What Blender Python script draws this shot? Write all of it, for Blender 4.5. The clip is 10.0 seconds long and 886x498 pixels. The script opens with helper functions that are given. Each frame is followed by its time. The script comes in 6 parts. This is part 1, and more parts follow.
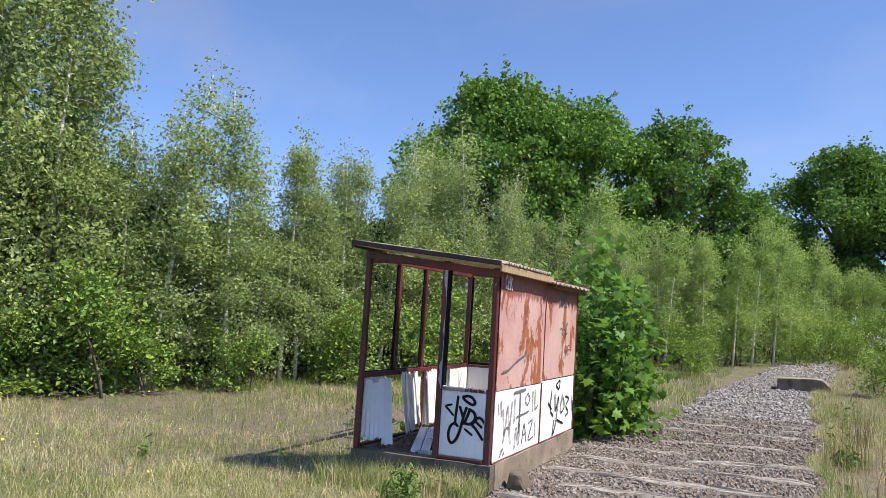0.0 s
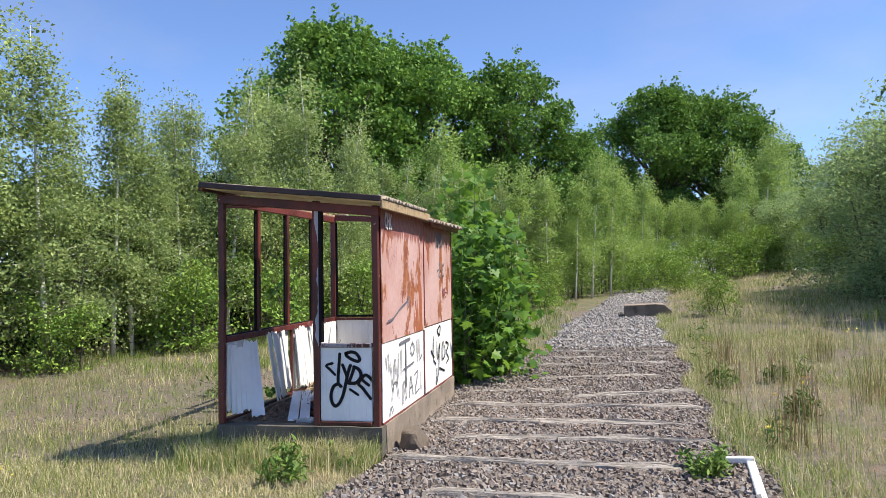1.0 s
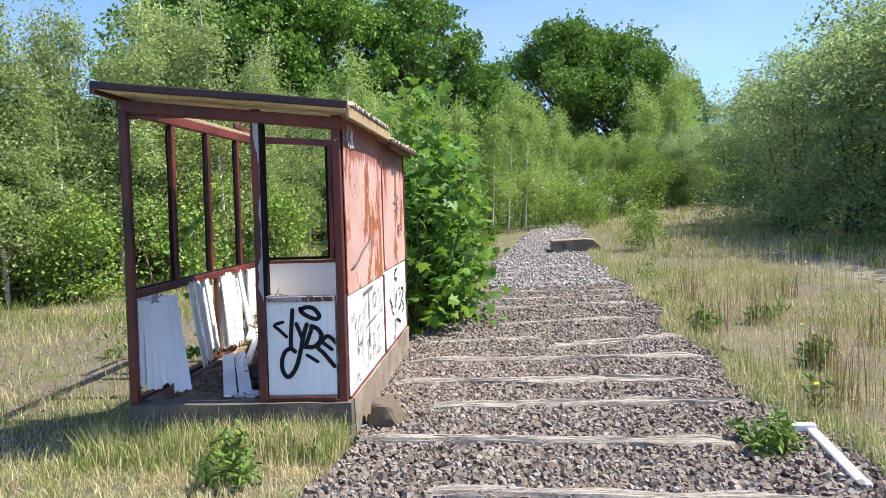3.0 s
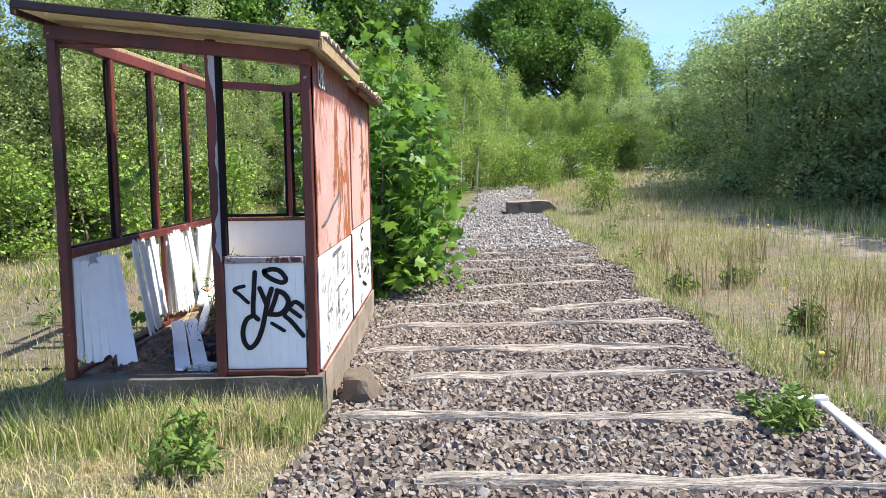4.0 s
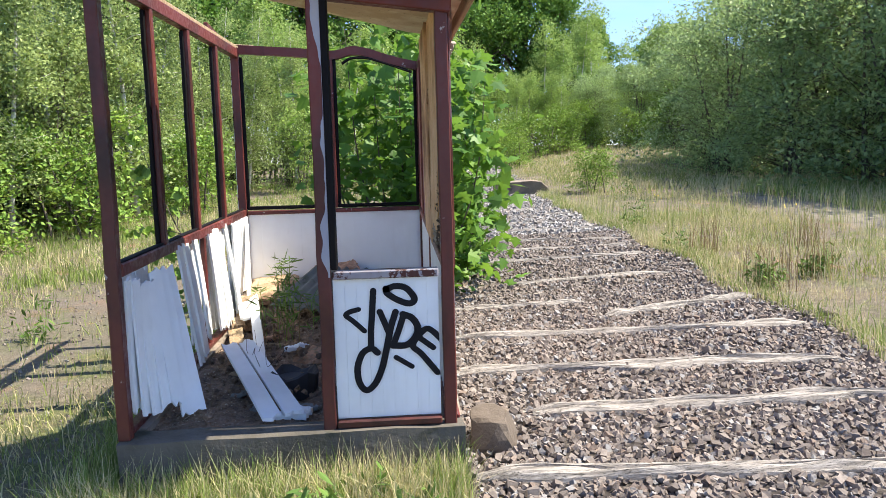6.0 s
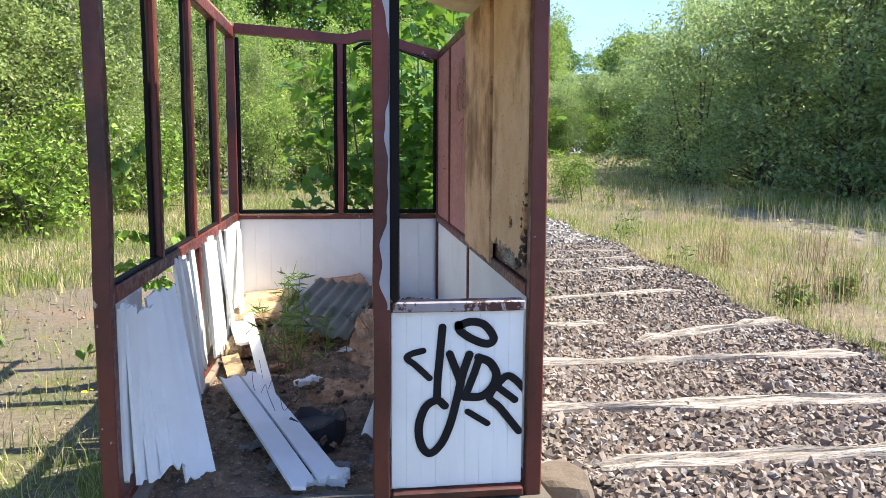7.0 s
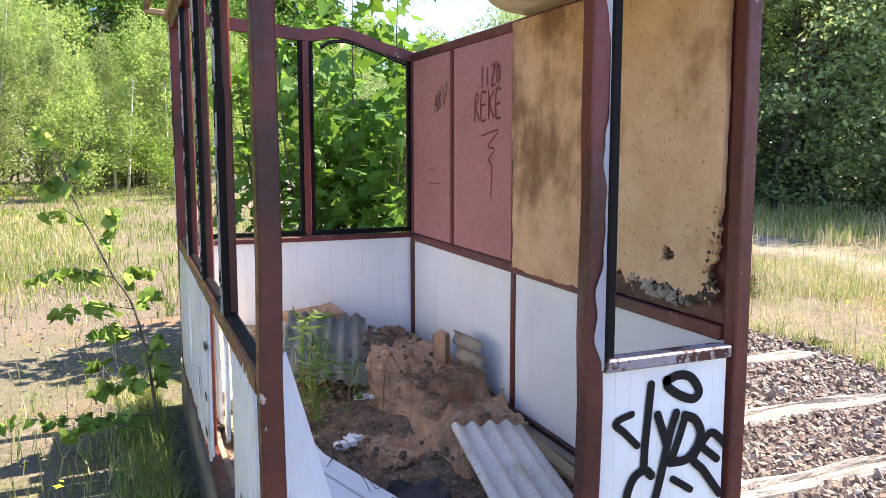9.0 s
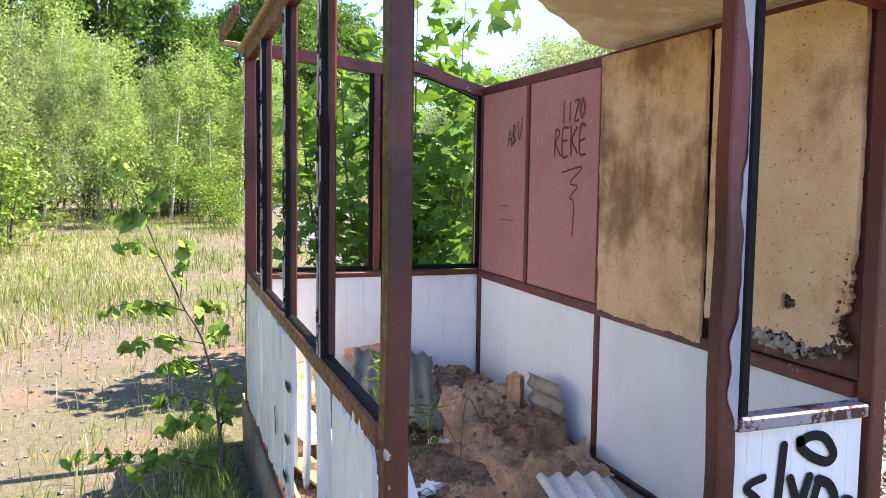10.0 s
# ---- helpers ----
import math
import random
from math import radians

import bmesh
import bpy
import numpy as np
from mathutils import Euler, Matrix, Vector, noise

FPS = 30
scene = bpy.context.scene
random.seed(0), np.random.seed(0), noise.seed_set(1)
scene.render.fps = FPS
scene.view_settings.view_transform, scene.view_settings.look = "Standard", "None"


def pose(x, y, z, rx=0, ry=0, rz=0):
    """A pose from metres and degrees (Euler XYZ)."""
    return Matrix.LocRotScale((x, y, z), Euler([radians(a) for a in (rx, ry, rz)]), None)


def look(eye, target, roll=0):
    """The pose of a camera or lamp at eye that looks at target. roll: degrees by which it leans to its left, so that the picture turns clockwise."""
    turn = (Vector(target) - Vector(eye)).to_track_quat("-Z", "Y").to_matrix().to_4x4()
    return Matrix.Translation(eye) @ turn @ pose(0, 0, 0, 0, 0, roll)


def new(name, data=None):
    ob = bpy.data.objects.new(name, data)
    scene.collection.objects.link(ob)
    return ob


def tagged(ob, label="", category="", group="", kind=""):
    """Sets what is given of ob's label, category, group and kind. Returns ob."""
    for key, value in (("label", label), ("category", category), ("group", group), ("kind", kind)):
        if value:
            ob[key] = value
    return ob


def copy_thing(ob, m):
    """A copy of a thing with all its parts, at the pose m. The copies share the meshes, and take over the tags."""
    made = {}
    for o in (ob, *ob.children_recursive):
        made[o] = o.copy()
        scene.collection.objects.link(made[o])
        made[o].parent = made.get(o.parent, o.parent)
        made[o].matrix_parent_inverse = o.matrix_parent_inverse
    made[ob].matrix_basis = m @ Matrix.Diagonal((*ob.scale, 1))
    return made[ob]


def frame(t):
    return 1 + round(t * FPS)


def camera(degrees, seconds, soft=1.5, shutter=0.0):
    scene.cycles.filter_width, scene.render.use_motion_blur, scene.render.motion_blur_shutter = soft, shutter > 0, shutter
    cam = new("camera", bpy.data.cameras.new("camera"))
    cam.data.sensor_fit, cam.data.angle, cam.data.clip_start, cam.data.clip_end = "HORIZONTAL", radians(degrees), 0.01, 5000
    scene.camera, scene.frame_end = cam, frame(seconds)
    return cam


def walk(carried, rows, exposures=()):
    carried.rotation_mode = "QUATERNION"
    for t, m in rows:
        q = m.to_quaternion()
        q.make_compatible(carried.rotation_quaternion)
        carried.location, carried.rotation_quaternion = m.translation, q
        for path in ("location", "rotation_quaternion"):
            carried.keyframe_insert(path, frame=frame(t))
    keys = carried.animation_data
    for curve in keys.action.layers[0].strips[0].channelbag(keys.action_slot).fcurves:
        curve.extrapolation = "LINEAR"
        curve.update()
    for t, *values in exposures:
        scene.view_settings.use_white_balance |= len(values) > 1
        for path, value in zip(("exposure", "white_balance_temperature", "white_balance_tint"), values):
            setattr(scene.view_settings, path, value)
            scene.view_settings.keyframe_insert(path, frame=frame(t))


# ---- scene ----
cam = camera(60.8, 10.0, soft=0.8)
METRES, EYE, TILT, LEAN, TURN = 6.977, 1.5, 0.0, 0.0, 23.5
ROWS = [
    (0.0, 0.0, 0.0, 0.0, -0.39, 6.13, -3.67),
    (0.5, -0.0227, 0.065, -0.0055, -6.31, 4.65, -1.97),
    (1.0, -0.0387, 0.127, -0.0092, -12.36, 2.79, 0.91),
    (1.5, -0.0539, 0.1839, -0.0107, -13.49, 0.2, 0.89),
    (2.0, -0.0678, 0.2406, -0.0091, -16.97, -2.27, 0.33),
    (3.5, -0.0703, 0.3827, -0.012, -21.53, -2.16, 1.37),
    (4.0, -0.0741, 0.4225, -0.0175, -24.13, -5.11, 0.8),
    (4.5, -0.0777, 0.4665, -0.0155, -25.48, -6.51, 2.16),
    (5.0, -0.1031, 0.5144, -0.0177, -25.38, -7.31, 0.88),
    (5.5, -0.1292, 0.5623, -0.0105, -26.73, -6.96, 1.68),
    (7.0, -0.1504, 0.7369, -0.0108, -31.58, -6.53, -0.32),
    (7.5, -0.166, 0.7912, -0.0072, -34.62, -6.62, 0.53),
    (8.0, -0.1764, 0.8488, -0.0083, -38.86, -7.11, 0.85),
    (8.5, -0.2037, 0.8786, -0.0066, -42.6, -7.2, 0.67),
    (9.0, -0.2398, 0.8957, 0.0004, -47.08, -6.51, 0.04),
    (9.5, -0.2504, 0.9112, -0.001, -47.98, -6.68, -0.76),
    (10.0, -0.2502, 0.9305, 0.0024, -44.67, -4.06, -0.85),
]
walk(cam, [(t, pose(0, 0, EYE, TILT, LEAN, TURN) @ pose(METRES * x, METRES * y, METRES * z, 90 + pitch, roll, yaw)) for t, x, y, z, yaw, pitch, roll in ROWS], [(0.0, 0.8, 7000, 10), (2.0, 1.04, 7000, 8), (4.5, 1.34, 7050, 8), (7.0, 1.62, 7300, 8), (8.5, 2.08, 7750, 13), (10.0, 2.07, 7600, 14)])


# ---- world, sun ----
SUN = Vector((1.55, -0.03, 2.36)).normalized()
world = bpy.data.worlds.new("world")
scene.world = world
world.use_nodes = True
wn, wl = world.node_tree.nodes, world.node_tree.links
sky = wn.new("ShaderNodeTexSky")
sky.sky_type = 'NISHITA'
sky.sun_disc = False
sky.sun_elevation = math.asin(SUN.z)
sky.sun_rotation = math.atan2(SUN.x, SUN.y)
sky.air_density, sky.dust_density, sky.ozone_density = 0.9, 0.3, 9.0
# thin high cirrus
wco = wn.new("ShaderNodeTexCoord")
wmap = wn.new("ShaderNodeMapping")
wmap.inputs["Scale"].default_value, wmap.inputs["Rotation"].default_value = (1.0, 3.2, 3.0), (0.3, 0.2, 0.7)
wnoise = wn.new("ShaderNodeTexNoise")
wnoise.inputs["Scale"].default_value, wnoise.inputs["Detail"].default_value = 1.6, 7
wramp = wn.new("ShaderNodeMapRange")
wramp.inputs["From Min"].default_value, wramp.inputs["From Max"].default_value, wramp.inputs["To Max"].default_value = 0.52, 0.8, 0.3
wtint = wn.new("ShaderNodeMix")
wtint.data_type, wtint.blend_type = 'RGBA', 'MULTIPLY'
wtint.inputs[0].default_value, wtint.inputs[7].default_value = 1.0, (1.0, 0.95, 1.03, 1.0)
wgrey, wgain, wmix = wn.new("ShaderNodeRGBToBW"), wn.new("ShaderNodeMath"), wn.new("ShaderNodeMix")
wgain.operation, wgain.inputs[1].default_value, wmix.data_type = 'MULTIPLY', 1.7, 'RGBA'
for a, b in ((wco.outputs["Generated"], wmap.inputs[0]), (wmap.outputs[0], wnoise.inputs["Vector"]), (wnoise.outputs["Fac"], wramp.inputs["Value"]), (wramp.outputs[0], wmix.inputs[0]),
             (sky.outputs[0], wmix.inputs[6]), (sky.outputs[0], wgrey.inputs[0]), (wgrey.outputs[0], wgain.inputs[0]), (wgain.outputs[0], wmix.inputs[7]), (wmix.outputs[2], wtint.inputs[6]), (wtint.outputs[2], wn["Background"].inputs[0])):
    wl.new(a, b)
wn["Background"].inputs[1].default_value = 0.122
sun_data = bpy.data.lights.new("sun", 'SUN')
sun_data.energy, sun_data.angle, sun_data.color = 4.15, radians(0.53), (1.0, 0.95, 0.86)
sun = new("sun", sun_data)
sun.matrix_world = look(SUN * 40, (0, 0, 0))


# ---- materials ----
class Nodes:
    """Small wrapper to write node materials."""
    def __init__(self, name):
        self.m = bpy.data.materials.new(name)
        self.m.use_nodes = True
        self.t = self.m.node_tree
        self.bsdf = self.t.nodes["Principled BSDF"]
        self.co = self.t.nodes.new("ShaderNodeTexCoord").outputs["Object"]

    def put(self, socket, value):
        if hasattr(value, "is_linked"):
            self.t.links.new(value, socket)
        else:
            socket.default_value = value

    def noise(self, scale, detail=4.0, rough=0.55, stretch=None, co=None):
        n = self.t.nodes.new("ShaderNodeTexNoise")
        n.inputs["Scale"].default_value, n.inputs["Detail"].default_value, n.inputs["Roughness"].default_value = scale, detail, rough
        src = co or self.co
        if stretch:
            mp = self.t.nodes.new("ShaderNodeMapping")
            mp.inputs["Scale"].default_value = stretch
            self.t.links.new(src, mp.inputs["Vector"])
            src = mp.outputs[0]
        self.t.links.new(src, n.inputs["Vector"])
        return n.outputs["Fac"]

    def voronoi(self, scale):
        n = self.t.nodes.new("ShaderNodeTexVoronoi")
        n.inputs["Scale"].default_value = scale
        self.t.links.new(self.co, n.inputs["Vector"])
        return n.outputs["Distance"], n.outputs["Color"]

    def ramp(self, fac, lo, hi, a=0.0, b=1.0):
        n = self.t.nodes.new("ShaderNodeMapRange")
        n.interpolation_type = 'SMOOTHSTEP'
        n.inputs["From Min"].default_value, n.inputs["From Max"].default_value = lo, hi
        n.inputs["To Min"].default_value, n.inputs["To Max"].default_value = a, b
        self.put(n.inputs["Value"], fac)
        return n.outputs["Result"]

    def mix(self, fac, a, b):
        n = self.t.nodes.new("ShaderNodeMix")
        n.data_type = 'RGBA'
        self.put(n.inputs[0], fac)
        self.put(n.inputs[6], (*a, 1) if isinstance(a, tuple) else a)
        self.put(n.inputs[7], (*b, 1) if isinstance(b, tuple) else b)
        return n.outputs[2]

    def math(self, op, a, b):
        n = self.t.nodes.new("ShaderNodeMath")
        n.operation = op
        self.put(n.inputs[0], a)
        self.put(n.inputs[1], b)
        return n.outputs[0]

    def axes(self, co=None):
        n = self.t.nodes.new("ShaderNodeSeparateXYZ")
        self.t.links.new(co or self.co, n.inputs[0])
        return n.outputs

    def island(self):
        return self.t.nodes.new("ShaderNodeNewGeometry").outputs["Random Per Island"]

    def object_random(self):
        return self.t.nodes.new("ShaderNodeObjectInfo").outputs["Random"]

    def done(self, colour, rough=0.8, bump=None, strength=0.3, dist=0.01, metal=0.0, spec=0.4):
        self.put(self.bsdf.inputs["Base Color"], (*colour, 1) if isinstance(colour, tuple) else colour)
        self.put(self.bsdf.inputs["Roughness"], rough)
        self.put(self.bsdf.inputs["Metallic"], metal)
        self.put(self.bsdf.inputs["Specular IOR Level"], spec)
        if bump is not None:
            n = self.t.nodes.new("ShaderNodeBump")
            n.inputs["Strength"].default_value, n.inputs["Distance"].default_value = strength, dist
            self.t.links.new(bump, n.inputs["Height"])
            self.t.links.new(n.outputs[0], self.bsdf.inputs["Normal"])
        return self.m


def paint_mat(name, base, worn, chip, rough=0.45, chips=0.66, streak=True):
    k = Nodes(name)
    big, small = k.noise(2.2), k.noise(38, 5)
    run = k.noise(9, 4, 0.6, (1, 1, 0.12))
    c = k.mix(k.ramp(big, 0.35, 0.7), base, worn)
    if streak:
        c = k.mix(k.ramp(run, 0.52, 0.75, 0, 0.55), c, worn)
    mask = k.ramp(k.math('ADD', k.math('MULTIPLY', k.noise(7, 6, 0.65), 0.7), k.math('MULTIPLY', small, 0.3)), chips, chips + 0.03)
    c = k.mix(mask, c, chip)
    return k.done(c, k.ramp(small, 0.3, 0.7, rough - 0.1, rough + 0.2), k.math('SUBTRACT', small, mask), 0.25, 0.004)


def leaf_mat(name, dark, light, yellow, glow=0.24, gloss=0.16):
    k = Nodes(name)
    r = k.island()
    c = k.mix(r, dark, light)
    c = k.mix(k.ramp(k.noise(0.9, 2), 0.45, 0.7, 0, 0.55), c, yellow)
    c = k.mix(k.ramp(k.object_random(), 0.0, 1.0, 0, 0.3), c, dark)
    k.done(c, 0.6 - 0.4 * gloss, spec=gloss)
    tr = k.t.nodes.new("ShaderNodeBsdfTranslucent")
    k.t.links.new(k.mix(0.45, c, yellow), tr.inputs[0])
    mx = k.t.nodes.new("ShaderNodeMixShader")
    mx.inputs[0].default_value = glow
    k.t.links.new(k.bsdf.outputs[0], mx.inputs[1])
    k.t.links.new(tr.outputs[0], mx.inputs[2])
    k.t.links.new(mx.outputs[0], k.t.nodes["Material Output"].inputs[0])
    return k.m


def wood_mat(name, a, b, crack, stretch=(1, 14, 14), rough=0.85, scale=3.0):
    k = Nodes(name)
    g = k.noise(scale, 6, 0.6, stretch)
    f = k.noise(scale * 5, 5, 0.65, stretch)
    c = k.mix(k.ramp(g, 0.35, 0.65), a, b)
    c = k.mix(k.ramp(f, 0.51, 0.63, 0, 0.9), c, crack)
    return k.done(c, rough, f, 0.6, 0.006)


red_paint = paint_mat("red_paint", (0.16, 0.034, 0.028), (0.06, 0.017, 0.015), (0.4, 0.36, 0.35), 0.4, 0.63)
dark_paint = paint_mat("dark_paint", (0.115, 0.028, 0.022), (0.03, 0.012, 0.01), (0.4, 0.35, 0.34), 0.4, 0.625)
# dark fascia paint with the shadow on it put into the colour
fascia_shade_paint = paint_mat("fascia_shade_paint", (0.045, 0.02, 0.018), (0.02, 0.014, 0.014), (0.5, 0.48, 0.5), 0.4, 0.62)
brown_rock = Nodes("brown_rock")
brown_rock = brown_rock.done(brown_rock.mix(brown_rock.noise(6, 6), (0.085, 0.065, 0.05), (0.18, 0.145, 0.115)), 0.9, brown_rock.noise(30, 6), 0.6, 0.012)
black_rubber = Nodes("black_rubber").done((0.008, 0.007, 0.008), 0.6, spec=0.12)
grey_plastic = Nodes("grey_plastic")
grey_plastic = grey_plastic.done(grey_plastic.mix(grey_plastic.noise(8, 5), (0.02, 0.018, 0.022), (0.06, 0.055, 0.06)), 0.6, grey_plastic.noise(25, 4), 0.3, 0.006)
white_paint = paint_mat("white_paint", (0.85, 0.86, 0.87), (0.76, 0.76, 0.76), (0.3, 0.26, 0.2), 0.5, 0.72)
white_board = paint_mat("white_board", (0.82, 0.84, 0.86), (0.7, 0.71, 0.72), (0.34, 0.3, 0.25), 0.55, 0.69)
inner_red = paint_mat("inner_red", (0.46, 0.19, 0.18), (0.4, 0.16, 0.15), (0.45, 0.28, 0.25), 0.5, 0.72)
spray_black = Nodes("spray_black")
spray_black = spray_black.done(spray_black.mix(spray_black.noise(30), (0.007, 0.007, 0.009), (0.016, 0.016, 0.02)), 0.55, spec=0.15)
spray_grey = Nodes("spray_grey").done((0.14, 0.14, 0.165), 0.6)
worn_rail = paint_mat("worn_rail", (0.3, 0.29, 0.33), (0.16, 0.13, 0.14), (0.07, 0.022, 0.018), 0.5, 0.49)
putty = paint_mat("putty", (0.62, 0.61, 0.58), (0.4, 0.39, 0.37), (0.02, 0.018, 0.018), 0.8, 0.5)
peeled = paint_mat("peeled", (0.4, 0.4, 0.46), (0.3, 0.3, 0.35), (0.12, 0.04, 0.035), 0.6, 0.64)
spray_red = Nodes("spray_red").done((0.2, 0.03, 0.04), 0.5)
spray_white = Nodes("spray_white").done((0.6, 0.58, 0.58), 0.6)


def red_sheet_mat():
    k = Nodes("rusty_red_sheet")
    base = k.mix(k.ramp(k.noise(1.6), 0.35, 0.65), (0.56, 0.37, 0.345), (0.48, 0.275, 0.25))
    base = k.mix(k.ramp(k.noise(11, 5, 0.6, (1, 1, 0.16)), 0.5, 0.72, 0, 0.6), base, (0.55, 0.37, 0.34))
    peel = k.ramp(k.math('ADD', k.noise(2.6, 6, 0.62, (1, 1, 0.45)), k.math('MULTIPLY', k.noise(14, 4), 0.12)), 0.6, 0.625)
    c = k.mix(peel, base, k.mix(k.ramp(k.noise(9), 0.4, 0.65), (0.34, 0.125, 0.06), (0.24, 0.075, 0.045)))
    ax = k.axes()
    # older dark red coat under the eaves, ending in drips
    coat = k.math('ADD', ax[2], k.math('MULTIPLY', k.math('SUBTRACT', k.noise(16, 4, 0.6, (1, 1, 0.1)), 0.5), 0.45))
    c = k.mix(k.ramp(coat, 1.86, 1.9, 0, 0.9), c, (0.24, 0.075, 0.065))
    # rust run beside the joint
    near = k.math('ABSOLUTE', k.math('SUBTRACT', ax[1], -0.2), 0.0)
    run = k.math('ADD', k.math('MULTIPLY', near, 1.0), k.math('ADD', k.math('MULTIPLY', ax[2], 0.28), k.math('MULTIPLY', k.math('SUBTRACT', k.noise(9, 5, 0.6, (1, 1, 0.12)), 0.5), 0.9)))
    c = k.mix(k.ramp(run, 0.44, 0.48, 1.0, 0.0), c, k.mix(k.noise(12, 4), (0.4, 0.135, 0.06), (0.27, 0.08, 0.045)))
    spot = k.ramp(k.noise(46, 3), 0.7, 0.73)
    c = k.mix(spot, c, (0.12, 0.05, 0.03))
    return k.done(c, k.ramp(k.noise(20), 0.3, 0.7, 0.4, 0.65), k.math('SUBTRACT', k.noise(25), peel), 0.25, 0.004)


red_sheet = red_sheet_mat()


def concrete_mat(name, a, b, moss):
    k = Nodes(name)
    c = k.mix(k.ramp(k.noise(3, 5), 0.35, 0.65), a, b)
    c = k.mix(k.ramp(k.noise(60, 3), 0.6, 0.7, 0, 0.5), c, (0.12, 0.11, 0.1))
    c = k.mix(k.ramp(k.noise(5, 5, 0.6), 0.56, 0.66, 0, 0.7), c, moss)
    return k.done(c, 0.9, k.math('ADD', k.noise(40, 5), k.noise(8, 4)), 0.5, 0.01)


concrete = concrete_mat("concrete", (0.31, 0.25, 0.2), (0.2, 0.165, 0.135), (0.09, 0.085, 0.06))
# front plinth: dark mossy concrete, darkened further for its shaded south face
shaded_concrete = concrete_mat("shaded_concrete", (0.13, 0.115, 0.095), (0.075, 0.068, 0.056), (0.03, 0.034, 0.02))
grey_concrete = concrete_mat("grey_concrete", (0.27, 0.27, 0.26), (0.2, 0.2, 0.19), (0.1, 0.11, 0.07))
asbestos = concrete_mat("corrugated_cement", (0.74, 0.72, 0.67), (0.64, 0.62, 0.56), (0.46, 0.44, 0.35))
roof_cement = concrete_mat("roof_cement", (0.38, 0.32, 0.26), (0.28, 0.235, 0.19), (0.16, 0.13, 0.09))
mossy_cement = concrete_mat("mossy_cement", (0.22, 0.22, 0.18), (0.16, 0.17, 0.14), (0.07, 0.09, 0.045))


def fibre_mat(name, a, b, stain, lo=0.6, hi=0.78):
    k = Nodes(name)
    c = k.mix(k.ramp(k.noise(6, 6, 0.65), 0.35, 0.65), a, b)
    c = k.mix(k.ramp(k.math('ADD', k.noise(1.5, 5, 0.6), k.math('MULTIPLY', k.noise(12, 5, 0.6, (1, 1, 0.2)), 0.25)), lo, hi, 0, 0.9), c, stain)
    c = k.mix(k.ramp(k.noise(70, 2), 0.66, 0.7, 0, 0.6), c, (0.1, 0.06, 0.03))
    return k.done(c, 0.92, k.math('ADD', k.noise(30, 6, 0.7), k.noise(110, 3)), 0.7, 0.012)


fibre_board = fibre_mat("fibre_board", (0.84, 0.58, 0.36), (0.76, 0.48, 0.27), (0.4, 0.2, 0.1), 0.64, 0.8)
wet_fibre_board = fibre_mat("wet_fibre_board", (0.8, 0.52, 0.31), (0.68, 0.41, 0.22), (0.24, 0.12, 0.06), 0.56, 0.76)
roof_board = fibre_mat("roof_board", (0.88, 0.79, 0.6), (0.84, 0.73, 0.53), (0.66, 0.5, 0.3))
brown_fibre = fibre_mat("brown_fibre", (0.62, 0.375, 0.235), (0.45, 0.26, 0.155), (0.24, 0.125, 0.07))
pulp = fibre_mat("pulp", (0.46, 0.4, 0.33), (0.3, 0.22, 0.15), (0.06, 0.035, 0.02), 0.52, 0.62)
pale_fibre = fibre_mat("pale_fibre", (0.47, 0.35, 0.23), (0.37, 0.26, 0.16), (0.17, 0.1, 0.06))


def litter_mat():
    k = Nodes("litter")
    d, col = k.voronoi(55)
    c = k.mix(k.ramp(k.noise(9, 6, 0.7), 0.35, 0.65), (0.3, 0.2, 0.135), (0.13, 0.09, 0.065))
    c = k.mix(k.ramp(k.noise(60, 3), 0.6, 0.68), c, (0.42, 0.34, 0.26))
    return k.done(c, 0.95, k.math('ADD', k.noise(35, 6, 0.7), d), 0.9, 0.02)


litter = litter_mat()


